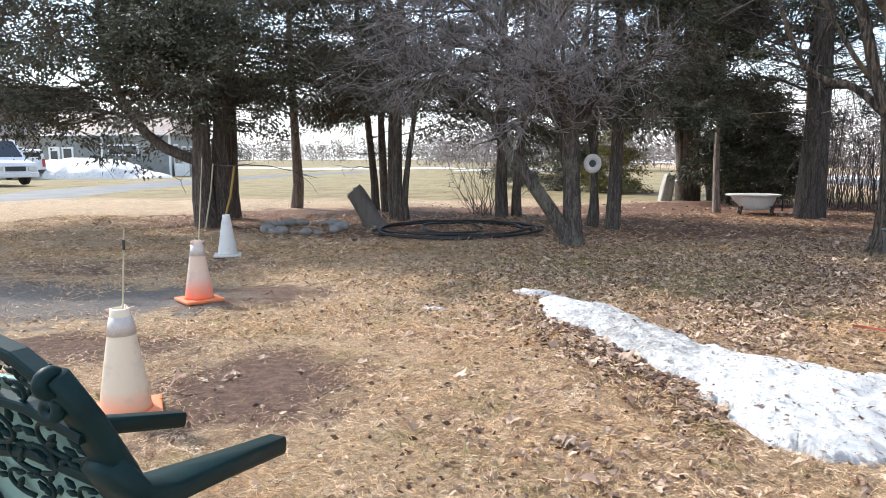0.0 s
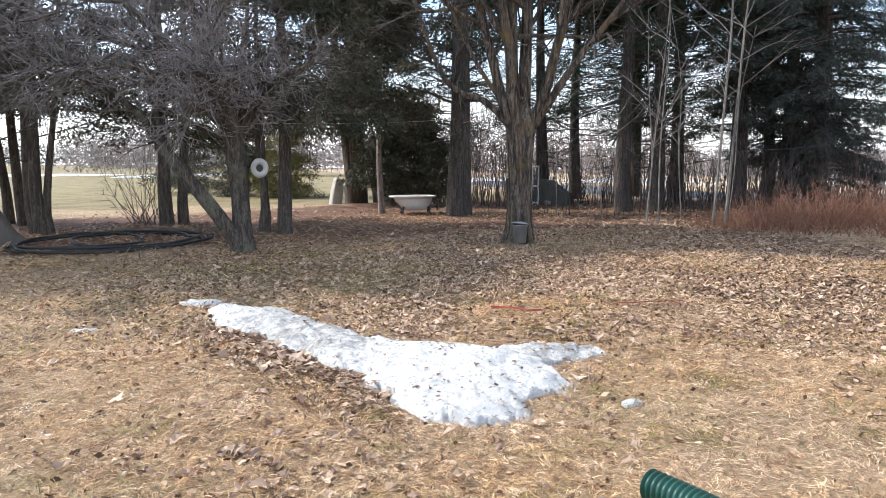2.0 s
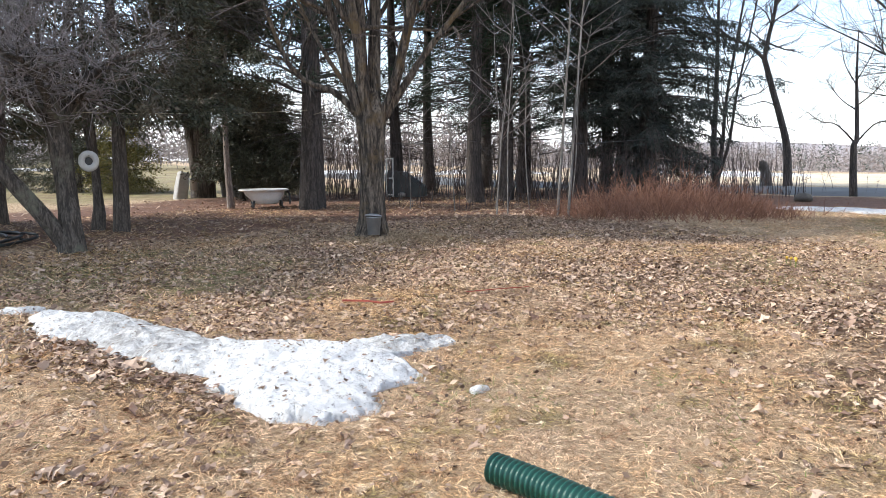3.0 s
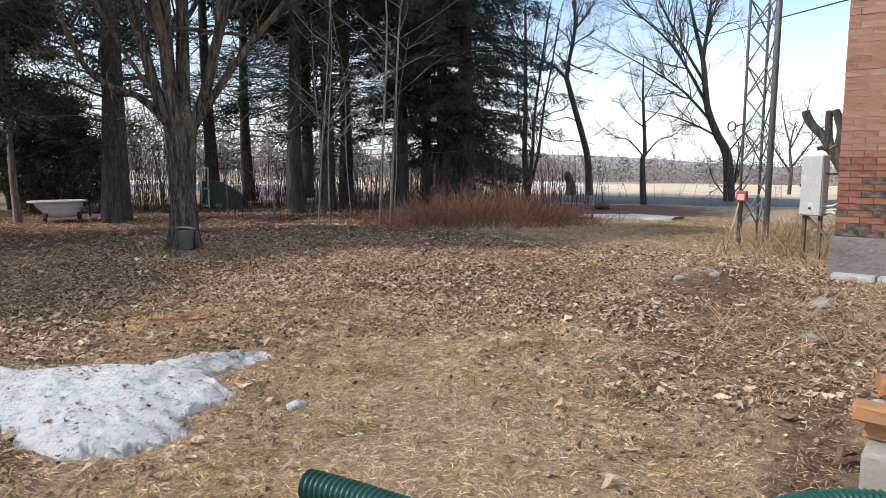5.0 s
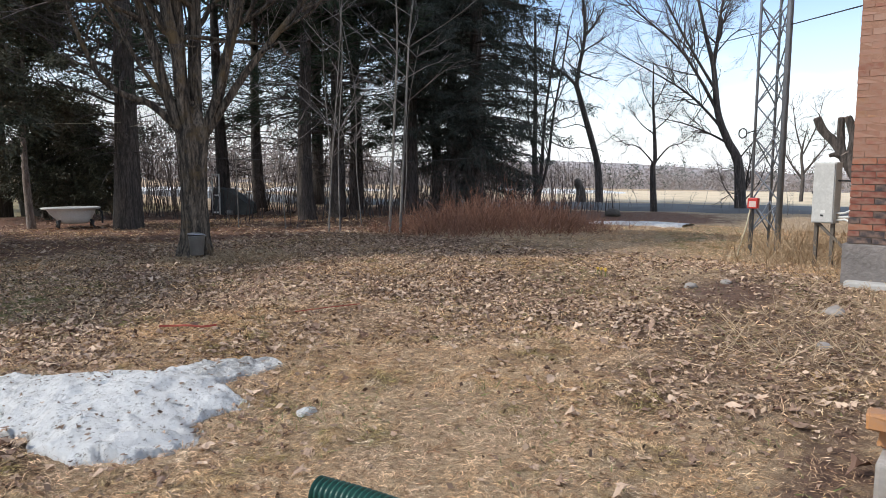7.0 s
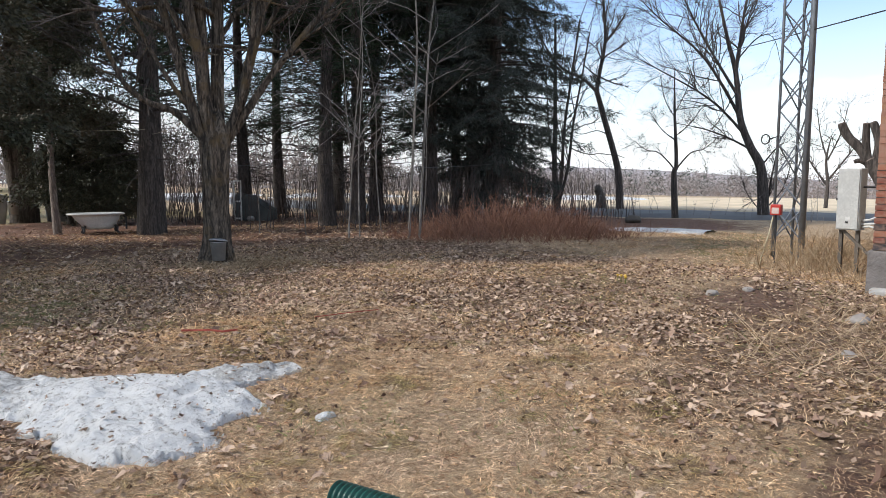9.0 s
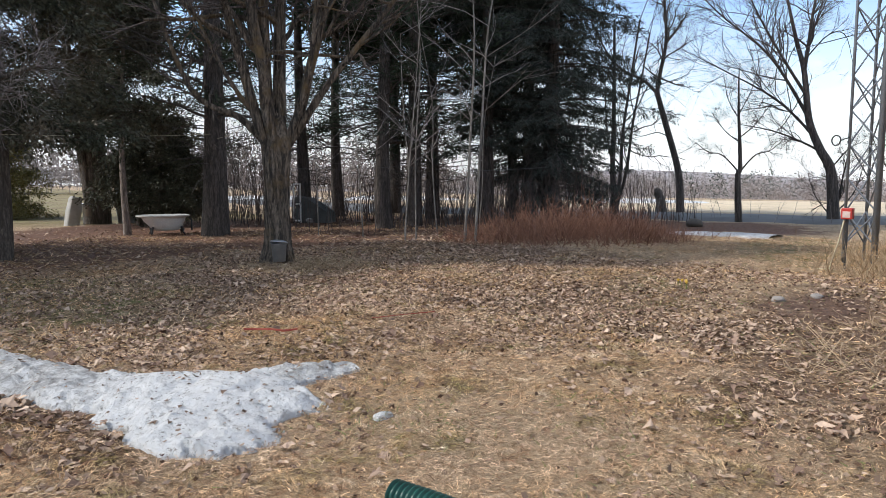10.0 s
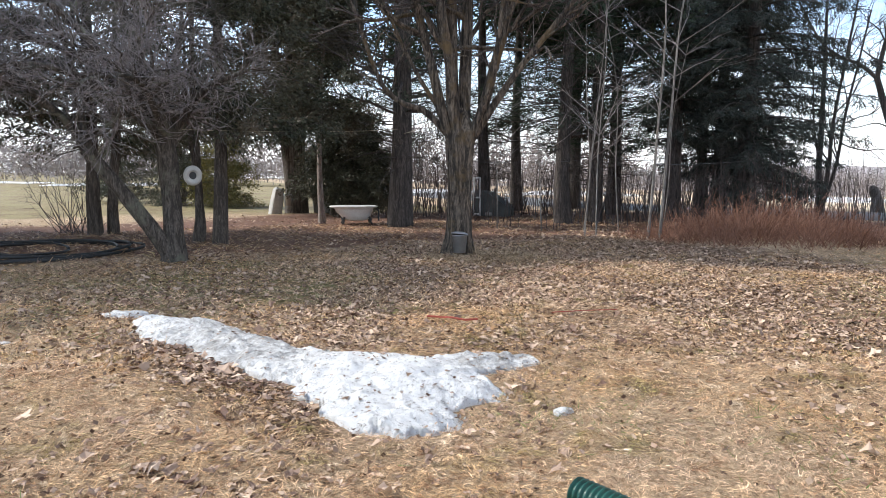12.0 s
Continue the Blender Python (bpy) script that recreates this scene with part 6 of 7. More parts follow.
def brick_house():
    ob = thing("brick_house", "old red brick house corner on a rough parged foundation", "house", (HX, HY, 0))
    part("wall", boxed((7.0, 6.0, 5.2), (3.49, -3.014, 3.02), 0), M_MORTAR, ob, "brick wall core")
    part("foundation", boxed((7.06, 6.06, 0.46), (3.49, -3.0, 0.19), 0.012), M_FOUND, ob, "rough parged foundation")
    bm = bmesh.new()
    v = [bm.verts.new(p) for p in ((-0.35, 0.35, 5.62), (7.4, 0.35, 5.62), (7.4, -6.4, 5.62), (-0.35, -6.4, 5.62), (1.8, -3.0, 7.6), (5.2, -3.0, 7.6))]
    for f in ((0, 1, 5, 4), (1, 2, 5), (2, 3, 4, 5), (3, 0, 4), (3, 2, 1, 0)):
        bm.faces.new([v[i] for i in f])
    part("roof", bm, M_ROOF, ob)
    part("wall_face", boxed((0.03, 5.9, 4.36), (0.001, -2.957, 3.44), 0), M_MORTAR_HIGH, ob, "weathered upper brick face")
    wi = part("window", boxed((0.06, 0.95, 1.3), (0, 0, 0), 0.01), M_DARKTRIM, ob, "dark framed upper window", False, pose(-0.012, -0.86, 3.13))
    part("pane", boxed((0.012, 0.80, 1.14), (-0.03, 0, 0), 0), M_GLASS, wi)
    part("window_sill", boxed((0.10, 1.0, 0.06), (-0.02, 0, -0.67), 0.006), M_CONCRETE, wi)
    # the footing stone along the base
    for k_ in range(5):
        part("footing_stone", boxed((0.16, 0.36, 0.09), (-0.10, -0.20 - 0.38 * k_, 0.035), 0.02), M_PALESTONE, ob, "pale footing stone")
    return ob


house = brick_house()


def simple_brick(size, seed, mat):
    """Six-sided brick with worn corners."""
    bm = bmesh.new()
    bmesh.ops.create_cube(bm, size=1, matrix=Matrix.Diagonal((*size, 1)))
    r = np.random.default_rng(seed)
    for vtx in bm.verts:
        vtx.co += Vector(r.normal(0, 0.0018, 3))
    me = bpy.data.meshes.new("brick")
    bm.to_mesh(me)
    bm.free()
    me.materials.append(mat)
    return me


def lay_bricks():
    CH, BL, JT = 0.0612, 0.205, 0.010
    rng = np.random.default_rng(50)
    low = [simple_brick((0.05, BL - JT, CH - JT), s, M_BRICK) for s in range(4)]
    low_half = [simple_brick((0.05, BL / 2 - JT, CH - JT), s, M_BRICK) for s in range(3)]
    high = [simple_brick((0.05, BL - JT * 0.6, CH - JT * 0.6), s, M_BRICK_HIGH) for s in range(4)]
    high_half = [simple_brick((0.05, BL / 2 - JT, CH - JT), s, M_BRICK_HIGH) for s in range(3)]
    made = 0
    for row in range(43):
        z = 0.425 + CH * (row + 0.5)
        y = -0.002
        up = z > 1.25
        first = True
        while y > -1.15:
            half = first and row % 2
            ln = BL / 2 if half else BL
            first = False
            pool = (high_half if half else high) if up else (low_half if half else low)
            o = new("brick", pool[rng.integers(len(pool))])
            o.parent = house
            o.matrix_basis = pose((0.0085 if up else 0.002) + rng.normal(0, 0.0015), y - ln / 2 + rng.normal(0, 0.0012), z, rng.normal(0, 0.25), 0, rng.normal(0, 0.25))
            y -= ln
            made += 1
    return made


# ---------------------------------------------------------------- brick pile on the low kerb
def kerb_and_bricks():
    ob = thing("concrete_kerb", "weathered low concrete kerb along a flower bed", "kerb", (3.3, 0.20, 0))
    part("block", boxed((1.1, 0.12, 0.24), (0.05, 0, 0.03), 0.015), M_CONCRETE, ob)
    rng = np.random.default_rng(61)
    spots = [((2.92, 0.20, 0.335), (0.10, 0.21, 0.06), (3, 2, 6)), ((2.98, 0.20, 0.268), (0.11, 0.13, 0.06), (0, 0, -4)), ((3.10, 0.16, 0.395), (0.10, 0.2, 0.06), (0, 0, 14)), ((3.12, 0.10, 0.455), (0.10, 0.13, 0.06), (0, 0, -8)), ((3.10, 0.07, 0.515), (0.10, 0.10, 0.055), (0, 4, 5)), ((3.02, 0.02, 0.30), (0.2, 0.1, 0.06), (0, 0, 10)), ((2.9, 0.02, 0.2), (0.2, 0.12, 0.13), (0, 0, 4)), ((3.15, 0.0, 0.36), (0.2, 0.1, 0.07), (0, 0, 0)), ((2.95, 0.08, 0.12), (0.40, 0.14, 0.13), (0, 0, 2))]
    for k_, (p, s, r) in enumerate(spots):
        p = (p[0], p[1], p[2] - min(0.080, p[2] * 0.30))
        bm = boxed(s, (0, 0, 0), 0.008)
        for vtx in bm.verts:
            vtx.co += Vector(rng.normal(0, 0.0025, 3))
        o = part("brick", bm, M_BRICK_LOOSE, None, "", False, pose(*p, *r))
        tagged(o, "loose worn orange brick in a low stack", "brick", "stack of loose bricks")
    tagged(part("cobble", rock_bm(rng, (0.062, 0.06, 0.055), 3, 0.12), M_PALESTONE, None, "", True, pose(3.06, 0.225, 0.20)), "rounded speckled pale stone on the kerb", "stone")


kerb_and_bricks()
for x_, y_, s_ in ((6.35, 1.03, 0.09), (5.05, 0.85, 0.05), (6.9, 2.05, 0.05), (6.55, 2.25, 0.06)):
    rr_ = np.random.default_rng(int(x_ * 100))
    tagged(part("stone", rock_bm(rr_, (s_ * 1.4, s_, s_ * 0.6)), M_CONCRETE, None, "", True, pose(x_, y_, gz(x_, y_) + s_ * 0.12)), "flat grey-brown stone lying in dead weeds", "stone")


# ---------------------------------------------------------------- small things on the lawn
def tape_strip(pts, w, label):
    o = part("tape_strip", flat_bar([(x, y, gz(x, y) + z) for x, y, z in pts], w, 0.003, (0, 0, 1)), M_REDTAPE, None)
    return tagged(o, label, "tape")


tape_strip([(2.48, 4.30, 0.054), (2.54, 4.25, 0.052), (2.60, 4.15, 0.058), (2.66, 4.08, 0.048), (2.74, 4.03, 0.054)], 0.014, "faded red plastic strip lying among leaves")
tape_strip([(3.45, 4.10, 0.03), (3.7, 4.02, 0.035), (4.0, 3.98, 0.03)], 0.007, "thin red line lying among leaves")
fl_ = thing("crocus", "small clump of yellow flowers in the grass", "flower", (6.68, 3.22, gz(6.68, 3.22)))
rr_ = np.random.default_rng(66)
for k_ in range(5):
    o_ = Vector((rr_.normal(0, 0.05), rr_.normal(0, 0.05), 0.055))
    bm = lathe([(0.003, 0), (0.010, 0.008), (0.016, 0.026), (0.006, 0.030)], 7)
    part("bloom", bm, M_YELLOW, fl_, "", True, Matrix.Translation(o_))
    part("stalk", tube([(o_.x, o_.y, -0.01), (o_.x, o_.y, 0.06)], 0.004, 5), M_GREEN, fl_)


def line_between(a, b, sag, r, label, material, n=24):
    a, b = Vector(a), Vector(b)
    pts = [a.lerp(b, t) - Vector((0, 0, sag * 4 * t * (1 - t))) for t in (k / n for k in range(n + 1))]
    return tagged(part("wire", tube(pts, r, 5), material), label, "wire", kind="thing")


line_between((1.3, 9.2, 1.62), (6.45, 12.9, 1.98), 0.05, 0.0028, "thin pale line strung between trees", M_ROPE)
line_between((6.6, 12.9, 1.9), (4.9, 8.1, 1.95), 0.05, 0.0028, "thin pale line strung between trees", M_ROPE)
line_between((8.9, 8.37, 1.25), (19.4, 11.5, 1.9), 0.12, 0.006, "thin dark line strung past the spruces", M_DARKTRIM)
line_between((5.1, 7.9, 1.25), (11.0, 12.2, 1.45), 0.05, 0.003, "thin dark line strung between trees", M_DARKTRIM)
line_between((8.37, 1.22, 2.75), (53.0, 28.42, 9.72), 0.3, 0.008, "overhead service wire from the house", M_DARKTRIM)


# ---------------------------------------------------------------- far house, barn and vans
def siding_wall(parent, w, h, at, turn, courses, mat):
    for k_ in range(courses):
        z = h * (k_ + 0.5) / courses
        part("siding_board", boxed((w, 0.05, h / courses * 1.04), (0, 0, z), 0, (4, 0, 0)), mat, parent, "", False, pose(*at, 0, 0, turn))


def far_window(parent, at, w, h, panes=2):
    fr = part("window", boxed((w + 0.18, 0.06, h + 0.18), (0, 0, 0), 0.01), M_TRIM, parent, "white framed window", False, pose(*at))
    for k_ in range(panes):
        x = (k_ + 0.5) * w / panes - w / 2
        part("pane", boxed((w / panes - 0.07, 0.02, h - 0.06), (x, -0.033, 0)), M_GLASS, fr)


def farmhouse():
    ob = thing("farmhouse", "low grey-green sided house with white framed windows", "house", (-18.75, 46.2, 0.0), 0)
    Lh, Hh, Dp = 8.6, 2.75, 4.5
    part("core", boxed((Lh, Dp, Hh), (-Lh / 2, Dp / 2 + 0.06, Hh / 2)), M_SIDING, ob)
    siding_wall(ob, Lh, Hh, (-Lh / 2, 0.02, 0), 0, 16, M_SIDING)
    bm = bmesh.new()
    a = [bm.verts.new(p) for p in ((0.25, -0.35, Hh - 0.02), (0.25, Dp + 0.5, Hh - 0.02), (0.25, Dp / 2, Hh + 1.5))]
    b = [bm.verts.new((-Lh - 0.2, v.co.y, v.co.z)) for v in a]
    bm.faces.new(a)
    bm.faces.new(b[::-1])
    for i in range(3):
        bm.faces.new((a[i], b[i], b[(i + 1) % 3], a[(i + 1) % 3]))
    part("roof", bm, M_ROOF, ob, "rusty brown metal roof")
    part("fascia", boxed((Lh + 0.45, 0.05, 0.14), (-Lh / 2, -0.37, Hh), 0.01), M_TRIM, ob)
    far_window(ob, (-3.15, -0.03, 1.75), 1.9, 0.6, 2)
    far_window(ob, (-6.85, -0.03, 1.4), 0.6, 0.95, 1)
    d = part("door", boxed((0.75, 0.06, 1.95), (0, 0, 0), 0.01), M_TRIM, ob, "white panelled door", False, pose(-7.75, -0.03, 1.0))
    part("door_glass", boxed((0.45, 0.02, 0.7), (0, -0.035, 0.35)), M_GLASS, d)
    part("corner_trim", boxed((0.14, 0.1, Hh), (-0.05, -0.02, Hh / 2), 0.01), M_TRIM, ob)
    part("corner_trim", boxed((0.14, 0.1, Hh), (-4.55, -0.03, Hh / 2), 0.01), M_TRIM, ob)
    # the gable end that faces the field
    for k_, (y, z, w, h) in enumerate(((0.8, 1.2, 0.55, 1.7), (2.2, 1.45, 0.6, 1.0), (3.5, 1.45, 0.6, 1.0))):
        fr = part("window", boxed((0.06, w + 0.18, h + 0.18), (0, 0, 0), 0.01), M_TRIM, ob, "white framed window", False, pose(0.03, y, z))
        part("pane", boxed((0.02, w - 0.05, h - 0.05), (0.035, 0, 0)), M_GLASS, fr)
    part("tank", boxed((0.7, 0.9, 0.85), (0.55, 0.4, 0.42), 0.06), M_TRIM, ob, "white box beside the wall")


def barn():
    ob = thing("barn", "large weathered grey gambrel-roofed barn", "barn", (-33.5, 51, 0))
    part("wall", boxed((8.5, 8, 3.0), (0, 4, 1.5)), M_BARN, ob)
    bm = bmesh.new()
    prof = ((-0.35, 2.9), (1.6, 5.6), (4.0, 6.8), (6.4, 5.6), (8.35, 2.9))
    a = [bm.verts.new((4.4, y, z)) for y, z in prof]
    b = [bm.verts.new((-4.4, y, z)) for y, z in prof]
    bm.faces.new(a)
    bm.faces.new(b[::-1])
    for i in range(5):
        bm.faces.new((a[i], b[i], b[(i + 1) % 5], a[(i + 1) % 5]))
    bmesh.ops.recalc_face_normals(bm, faces=bm.faces)
    part("roof", bm, M_BARN, ob)
    for k_ in range(12):
        part("roof_seam", boxed((0.05, 3.34, 0.05), (0, 0, 0)), M_BARN, ob, "", False, pose(-4.2 + k_ * 0.76, 0.62, 4.27, 54, 0, 0))
    far_window(ob, (1.5, -0.04, 1.7), 1.0, 0.6, 2)


def van(at, turn, label, long_body, s=1.0):
    """A white van: shaped body, glass, bumper, lamps and four wheels."""
    ob = thing("van", label, "van", (at[0], at[1], gz(*at)), turn)
    L, W, H = (4.9, 1.95, 2.0) if long_body else (4.4, 1.8, 1.75)
    if long_body:
        side = [(-L / 2, 0.35), (-L / 2, 1.75), (-L / 2 + 0.15, H), (0.85, H), (1.7, 1.14), (1.75, 1.11), (2.35, 0.98), (L / 2, 0.85), (L / 2, 0.35)]
    else:
        side = [(-L / 2, 0.4), (-L / 2 + 0.02, 1.0), (-L / 2 + 0.25, H - 0.06), (-L / 2 + 0.5, H), (0.5, H), (1.15, 1.1), (2.0, 0.98), (L / 2, 0.8), (L / 2, 0.4)]
    bm = bmesh.new()
    rows = []
    for y, k_ in ((-W / 2, 0.97), (-W / 2 + 0.08, 1.0), (W / 2 - 0.08, 1.0), (W / 2, 0.97)):
        rows.append([bm.verts.new((x, y, 0.35 + (z - 0.35) * k_)) for x, z in side])
    n = len(side)
    for a, b in zip(rows, rows[1:]):
        for i in range(n):
            bm.faces.new((a[i], a[(i + 1) % n], b[(i + 1) % n], b[i]))
    bm.faces.new(rows[0])
    bm.faces.new(rows[-1][::-1])
    bmesh.ops.recalc_face_normals(bm, faces=bm.faces)
    part("body", bm, M_VAN, ob)
    p, q = side[4 if not long_body else 3], side[5 if not long_body else 4]
    ang = math.degrees(math.atan2(p[1] - q[1], q[0] - p[0]))
    ln = math.hypot(p[1] - q[1], q[0] - p[0])
    part("windscreen", boxed((ln * 0.80, W * 0.84, 0.03)), M_GLASS, ob, "", False, pose((p[0] + q[0]) / 2, 0, (p[1] + q[1]) / 2, 0, ang, 0))
    for sy in (-1, 1):
        part("side_window", boxed((1.6, 0.02, 0.48), (-1.15, sy * (W / 2 + 0.002), H - 0.48), 0.01), M_GLASS, ob)
        part("side_window", boxed((0.8, 0.02, 0.46), (0.35, sy * (W / 2 + 0.002), H - 0.50), 0.01), M_GLASS, ob)
        part("headlight", boxed((0.04, 0.36, 0.16), (L / 2 + 0.005, sy * (W / 2 - 0.26), 0.72), 0.01), M_CHROME, ob)
        part("tail_light", boxed((0.05, 0.16, 0.45), (-L / 2 - 0.005, sy * (W / 2 - 0.12), 0.95), 0.01), M_TAIL, ob)
        part("mirror", boxed((0.08, 0.16, 0.2), (1.25, sy * (W / 2 + 0.12), 1.2), 0.02), M_DARKTRIM, ob)
        for x in (-L * 0.30, L * 0.31):
            wh = part("wheel", lathe([(0.20, -0.1), (0.33, -0.1), (0.345, -0.06), (0.345, 0.06), (0.33, 0.1), (0.20, 0.1)], 24), M_RUBBER, ob, "", True, pose(x, sy * (W / 2 - 0.09), 0.345, 90))
            part("hubcap", lathe([(0.20, -0.09), (0.17, -0.115), (0.05, -0.125)] if sy > 0 else [(0.05, 0.125), (0.17, 0.115), (0.20, 0.09)], 18), M_CHROME, wh, "", True)
    part("grille", boxed((0.04, 0.85, 0.2), (L / 2 + 0.006, 0, 0.72), 0.01), M_DARKTRIM, ob)
    part("bumper", boxed((0.14, W * 0.98, 0.2), (L / 2 + 0.04, 0, 0.45), 0.03), M_VAN, ob)
    part("rear_bumper", boxed((0.14, W * 0.98, 0.22), (-L / 2 - 0.04, 0, 0.45), 0.03), M_DARKTRIM, ob)
    part("rear_window", boxed((0.02, W * 0.72, 0.5), (-L / 2 - 0.004 + (0.13 if not long_body else 0), 0, H - 0.45), 0.01, (0, -12 if not long_body else 0, 0)), M_GLASS, ob)


farmhouse()
barn()
van((-20.9, 30.8), -28, "white full-size van parked beside the driveway", True)
van((-26.3, 41.0), 152, "white minivan parked by the house", False)


# ---------------------------------------------------------------- leaves and grass on the lawn
def leaf_shape(lobes):
    """A leaf in the flat, about one long: centre, an inner ring of five and an outer ring of ten with lobes and notches; or a plain eight-sided one."""
    if not lobes:
        rim = [(math.cos(radians(a)) * r * 0.5, math.sin(radians(a)) * r * 0.5) for a, r in ((90, 1.0), (52, 0.66), (10, 0.86), (-38, 0.5), (-90, 0.55), (-142, 0.5), (170, 0.86), (128, 0.66))]
        return np.array([(0, 0), *rim]), np.array([(0, k + 1, (k + 1) % 8 + 1) for k in range(8)])
    inner = [(0.22 * math.cos(radians(90 + 72 * k)), 0.22 * math.sin(radians(90 + 72 * k))) for k in range(5)]
    outer = [(r * 0.5 * math.cos(radians(90 + 36 * k)), r * 0.5 * math.sin(radians(90 + 36 * k))) for k, r in enumerate((1.0, 0.62, 0.95, 0.60, 0.78, 0.42, 0.78, 0.60, 0.95, 0.62))]
    tri = []
    for k in range(5):
        a, b = 1 + k, 1 + (k + 1) % 5
        o0, o1, o2 = 6 + 2 * k, 7 + 2 * k, 6 + (2 * k + 2) % 10
        tri += [(0, a, b), (a, o0, o1), (a, o1, b), (b, o1, o2)]
    return np.array([(0, 0), *inner, *outer]), np.array(tri)


def strew_leaves(name, label, places, size, seed, material, lift=0.012, base=None, lobes=False):
    """Dry leaves, each folded along its vein, curled, crumpled and tipped in its own way."""
    rng = np.random.default_rng(seed)
    flat, tri = leaf_shape(lobes)
    n, m = len(places), len(flat)
    s = size * np.clip(rng.lognormal(-0.12, 0.38, n), 0.35, 1.9)
    a = rng.uniform(0, 6.283, n)
    sq = rng.uniform(0.40, 1.0, n)
    fu, fv = flat[None, :, 0] * (1 + rng.normal(0, 0.22, (n, m))), flat[None, :, 1] * (1 + rng.normal(0, 0.22, (n, m)))
    fold = np.abs(rng.normal(0, 0.26, n))[:, None] * rng.choice((1, 1, -1), n)[:, None]
    curl = rng.normal(0, 0.55, n)[:, None]
    w = fold * np.abs(fu) + curl * fv * fv + 0.5 * rng.normal(0, 1, n)[:, None] * fu * fv + rng.normal(0, 0.052, (n, m))
    w = w + fu * rng.normal(0, 0.14, n)[:, None] + fv * rng.normal(0, 0.14, n)[:, None]
    u, v, w = fu * (s * sq)[:, None], fv * s[:, None], w * s[:, None]
    x = u * np.cos(a)[:, None] - v * np.sin(a)[:, None] + places[:, 0:1]
    y = u * np.sin(a)[:, None] + v * np.cos(a)[:, None] + places[:, 1:2]
    z = w - w.min(1)[:, None] * 0.85 + (ground_height(places[:, 0], places[:, 1]) if base is None else base)[:, None] + rng.uniform(0.0, lift, n)[:, None]
    vv = np.stack([x, y, z], -1).reshape(-1, 3)
    ff = (tri[None] + (np.arange(n) * m)[:, None, None]).reshape(-1, 3)
    return tagged(raw(name, vv, ff, material, smooth=False), label, "leaves", kind="stuff")


def on_snow(x, y):
    s = np.zeros(len(x), bool)
    for bx, by, rx, ry, t, _h in SNOW_BLOBS:
        s |= ellipse(x, y, bx, by, rx, ry, t) < 0.02
    return s


def scatter(rng, n, density, x0, x1, y0, y1):
    """Places taken with a chance that follows density(x, y)."""
    x, y = rng.uniform(x0, x1, n), rng.uniform(y0, y1, n)
    k = rng.random(n) < density(x, y)
    k &= ~on_snow(x, y)
    k &= ~((x > HX - 0.1) & (y < HY + 0.05))
    k &= np.hypot(x, y) > 1.9
    return np.stack([x[k], y[k]], 1)


def patchy(x, y, f=0.8, seed=0.0):
    return np.clip(0.5 + 0.35 * np.sin(x * f + 1.3 * np.sin(y * f * 0.7 + seed)) + 0.3 * np.sin(y * f * 1.7 + 2 * np.sin(x * f * 0.9 + seed)), 0.05, 1)


def leaf_density(x, y):
    c = cover(x, y)
    d = 0.20 + 1.15 * c["litter"] + 0.10 * c["needle"]
    d = d * (0.15 + 0.95 * patchy(x, y, 1.7) * (0.5 + 0.7 * patchy(x, y, 4.3, 3.0))) * (1 - 0.9 * c["gravel"]) * (1 - 0.97 * c["field"])
    d = d * np.clip((x + 2.2) / 1.8, 0.12, 1) * (1 - 0.75 * c["soil"])
    d = d * (1 - 0.6 * soft(ellipse(x, y, 2.7, 1.9, 2.3, 1.5, -25), 0.7))
    return np.clip(d, 0, 1)


rng = np.random.default_rng(200)
near_ = scatter(rng, 80000, leaf_density, -3.5, 9.0, 0.25, 9.5)
far_ = scatter(rng, 40000, leaf_density, -5, 15, 8.5, 18)
pile_ = np.stack([rng.normal(0.88, 0.13, 420), rng.uniform(2.9, 4.9, 420)], 1)
pile_[:, 0] += (4.2 - pile_[:, 1]) * 0.22
pile_ = pile_[~on_snow(pile_[:, 0], pile_[:, 1])]
strew_leaves("fallen_leaves", "dry brown maple leaves strewn over the lawn", near_, 0.052, 201, M_LEAF, 0.015, None, True)
strew_leaves("fallen_leaves", "dry brown leaves under the trees", far_, 0.062, 202, M_LEAF, 0.02)
strew_leaves("fallen_leaves", "drift of brown leaves along the snow's edge", pile_, 0.058, 203, M_LEAF, 0.04, None, True)
# a few scraps on the snow
X_, Y_, Z_, K_ = SNOW_TOPS[0]
pick_ = rng.permutation(np.flatnonzero(K_.ravel()))[:240]
strew_leaves("snow_debris", "leaf scraps and bark bits melted out on the snow", np.stack([X_.ravel()[pick_], Y_.ravel()[pick_]], 1), 0.026, 205, M_SCRAP, 0.01, Z_.ravel()[pick_])


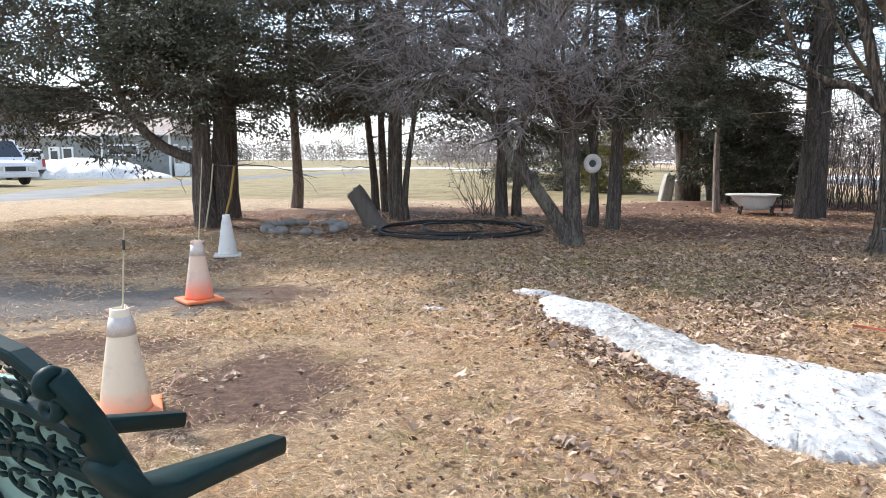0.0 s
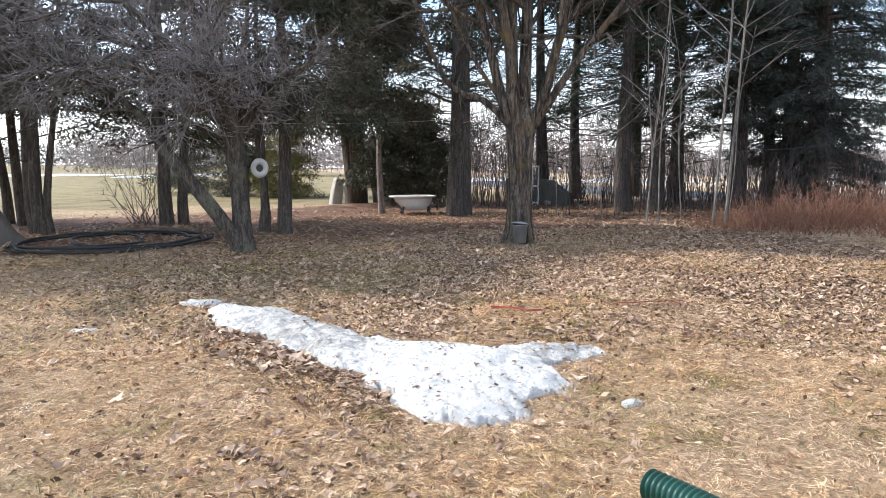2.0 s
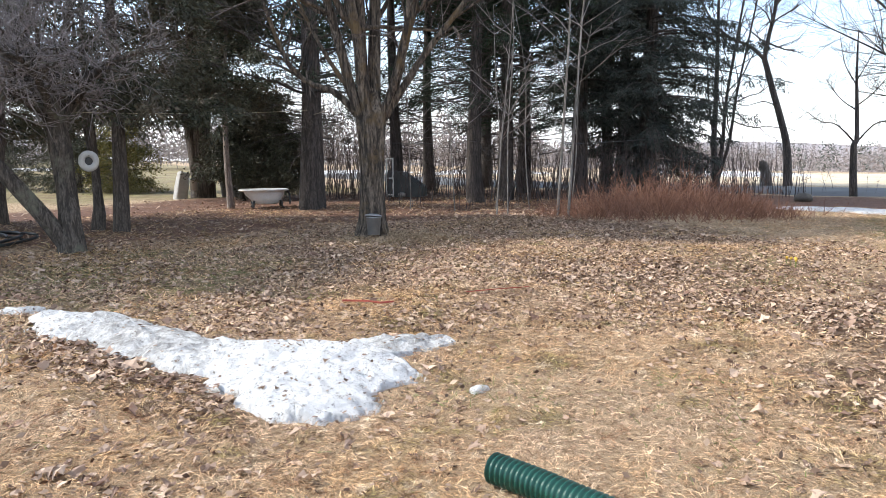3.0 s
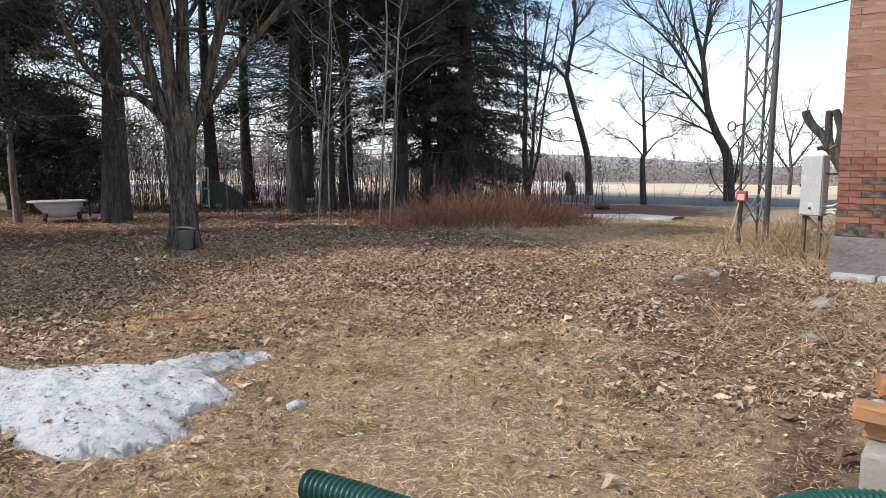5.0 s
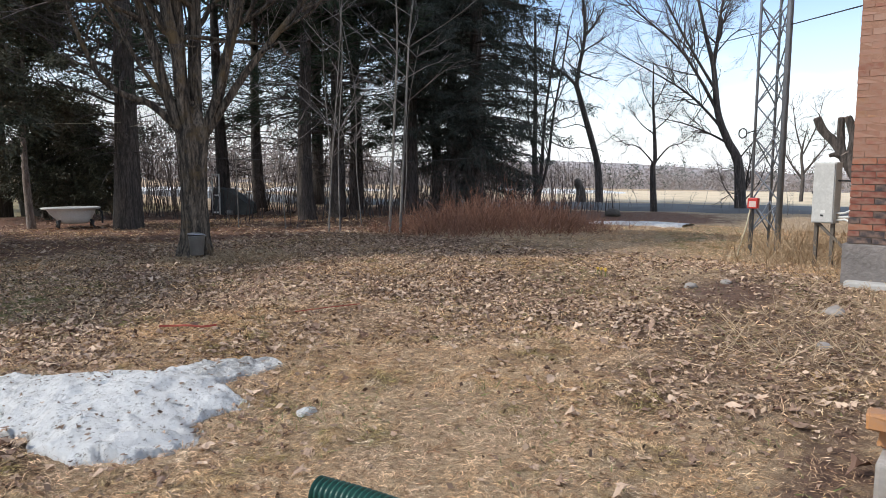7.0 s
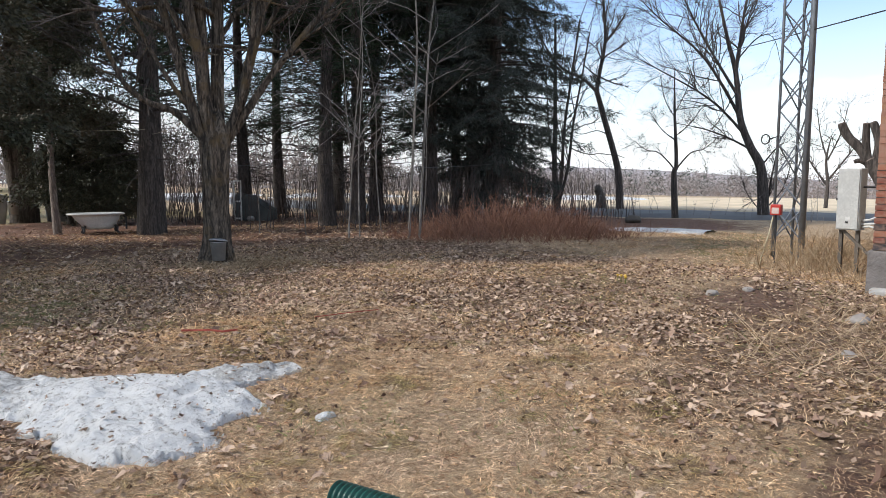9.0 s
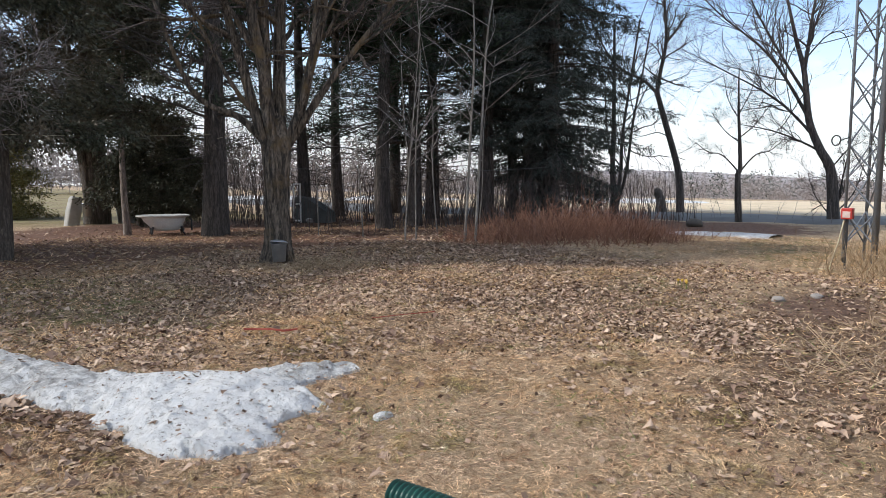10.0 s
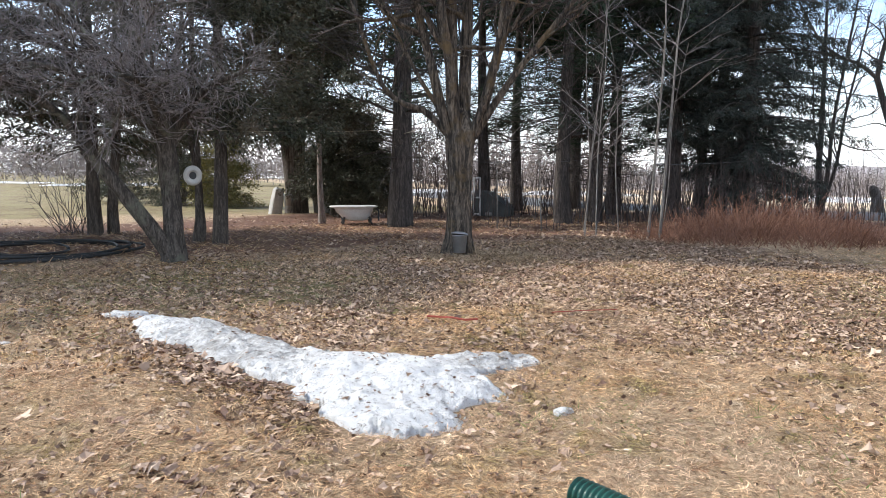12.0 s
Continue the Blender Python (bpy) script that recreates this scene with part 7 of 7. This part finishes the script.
def blades(name, label, places, length, width, seed, material, flat=0.8):
    """Grass: single bent blades lying mostly flat."""
    rng = np.random.default_rng(seed)
    n = len(places)
    a = rng.uniform(0, 6.283, n)
    le = length * rng.uniform(0.4, 1.3, n)
    up = np.abs(rng.normal(0, 1 - flat, n)) + 0.05
    d = np.stack([np.cos(a), np.sin(a), up], 1)
    side = np.stack([-np.sin(a), np.cos(a), rng.normal(0, 0.5, n)], 1) * (width * rng.uniform(0.6, 1.4, n))[:, None] * 0.5
    b = np.concatenate([places, (ground_height(places[:, 0], places[:, 1]) + rng.uniform(-0.002, 0.010, n))[:, None]], 1)
    mid = b + d * (le * 0.55)[:, None]
    tip = b + d * le[:, None] * np.array((1, 1, 0.55)) + rng.normal(0, 0.12, (n, 3)) * le[:, None] * np.array((1, 1, 0.1))
    v = np.stack([b - side, b + side, mid + side * 0.8, tip, mid - side * 0.8], 1).reshape(-1, 3)
    i = np.arange(n)[:, None] * 5
    f = np.concatenate([i + np.array([[0, 1, 2]]), i + np.array([[0, 2, 4]]), i + np.array([[4, 2, 3]])])
    return tagged(raw(name, v, f, material), label, "grass", kind="stuff")


def wisps(name, label, places, length, width, seed, material, lean=0.35, loft=0.022):
    """Matted dead grass: thin bent blades that lie tangled, those of one tuft combed much the same way."""
    rng = np.random.default_rng(seed)
    n = len(places)
    x, y = places[:, 0], places[:, 1]
    comb = 2.2 * np.sin(x * 9 + 2 * np.sin(y * 7)) + 2.0 * np.sin(y * 11 + 1.5 * np.sin(x * 8))
    a = comb + rng.normal(0, 1.0, n)
    le = length * rng.uniform(0.45, 1.5, n)
    wi = width * rng.uniform(0.5, 1.5, n)
    tuft = np.clip(0.5 + 0.5 * np.sin(x * 23 + 2 * np.sin(y * 17)) * np.sin(y * 21 + 2 * np.sin(x * 19)), 0, 1)
    z0 = ground_height(x, y) + rng.uniform(-0.004, loft, n) * (0.35 + 0.9 * tuft)
    up = np.abs(rng.normal(0, lean, n))
    turn = rng.normal(0, 0.9, n)
    d1 = np.stack([np.cos(a), np.sin(a), up], 1)
    d2 = np.stack([np.cos(a + turn), np.sin(a + turn), up * 0.3 - rng.uniform(0, 0.35, n)], 1)
    side = np.stack([-np.sin(a), np.cos(a), rng.normal(0, 0.5, n)], 1) * wi[:, None] * 0.5
    b = np.stack([x, y, z0], 1)
    mid = b + d1 * (le * 0.5)[:, None]
    tip = mid + d2 * (le * 0.5)[:, None]
    v = np.stack([b - side * 0.7, b + side * 0.7, mid + side, mid - side, tip], 1).reshape(-1, 3)
    i = np.arange(n)[:, None] * 5
    f = np.concatenate([i + np.array([[0, 1, 2]]), i + np.array([[0, 2, 3]]), i + np.array([[3, 2, 4]])])
    return tagged(raw(name, v, f, material), label, "grass", kind="stuff")


def fine_blades(name, label, places, length, width, seed, material, flat=0.75):
    """Fine matted grass: one narrow sliver a blade."""
    rng = np.random.default_rng(seed)
    n = len(places)
    a = rng.uniform(0, 6.283, n)
    le = length * rng.uniform(0.35, 1.5, n)
    up = np.abs(rng.normal(0, 1 - flat, n)) + 0.06
    d = np.stack([np.cos(a), np.sin(a), up], 1)
    side = np.stack([-np.sin(a), np.cos(a), rng.normal(0, 0.6, n)], 1) * (width * rng.uniform(0.5, 1.5, n))[:, None] * 0.5
    b = np.concatenate([places, (ground_height(places[:, 0], places[:, 1]) + rng.uniform(0.0, 0.016, n))[:, None]], 1)
    v = np.stack([b - side, b + side, b + d * le[:, None]], 1).reshape(-1, 3)
    return tagged(raw(name, v, np.arange(n * 3).reshape(-1, 3), material), label, "grass", kind="stuff")


def grass_density(x, y):
    c = cover(x, y)
    return np.clip((0.95 - 0.92 * c["gravel"] - 1.0 * c["soil"] - 0.45 * c["litter"] - 0.6 * c["needle"]) * (0.45 + 0.60 * patchy(x, y, 2.6, 1.0) * (0.5 + 0.6 * patchy(x, y, 7.0, 2.0))), 0, 1)


def green_density(x, y):
    c = cover(x, y)
    return np.clip(0.20 + 0.9 * c["green"], 0, 1) * patchy(x, y, 3.1, 2.0) ** 2 * (0.3 + 0.9 * patchy(x, y, 6.5, 1.0))


wisps("dry_grass", "matted straw-coloured dry grass", scatter(rng, 660000, grass_density, -2.5, 4.4, 0.3, 4.6), 0.036, 0.0017, 210, M_GRASS)
fine_blades("dry_grass", "matted straw-coloured dry grass further off", scatter(rng, 300000, grass_density, -5.5, 8.0, 4.2, 9.0), 0.046, 0.0050, 211, M_GRASS, 0.7)
fine_blades("dry_grass", "matted dry grass beside the house", scatter(rng, 150000, grass_density, 4.0, 14.0, 0.3, 6.0), 0.048, 0.0048, 214, M_GRASS, 0.72)
fine_blades("dry_grass", "matted dry grass under the trees", scatter(rng, 90000, grass_density, -8, 12.0, 8.5, 14.0), 0.10, 0.008, 215, M_GRASS, 0.72)
fine_blades("green_grass", "first green blades in the lawn", scatter(rng, 150000, green_density, -3, 8, 0.3, 9.0), 0.042, 0.0034, 212, M_GREEN, 0.6)
blades("dry_grass", "tufts of pale dry grass round the maple", np.stack([rng.normal(5.0, 0.42, 5000), rng.normal(7.55, 0.30, 5000)], 1), 0.12, 0.006, 213, M_WEED, 0.6)
# crumbled leaf litter between the whole leaves
sc_ = scatter(rng, 150000, leaf_density, -3.5, 8.5, 0.25, 9.0)
c3_ = np.concatenate([sc_, (ground_height(sc_[:, 0], sc_[:, 1]) + rng.uniform(0.004, 0.02, len(sc_)))[:, None]], 1)
h3_ = np.stack([rng.normal(0, 1, len(sc_)), rng.normal(0, 1, len(sc_)), rng.normal(0, 0.25, len(sc_))], 1)
v_, f_ = sprays(rng, c3_, h3_, 0.036, 0.020, 0.1, 0.0)
tagged(raw("leaf_litter", v_, f_, M_SCRAP), "crumbled brown leaf litter in the grass", "leaves", kind="stuff")
lay_bricks()
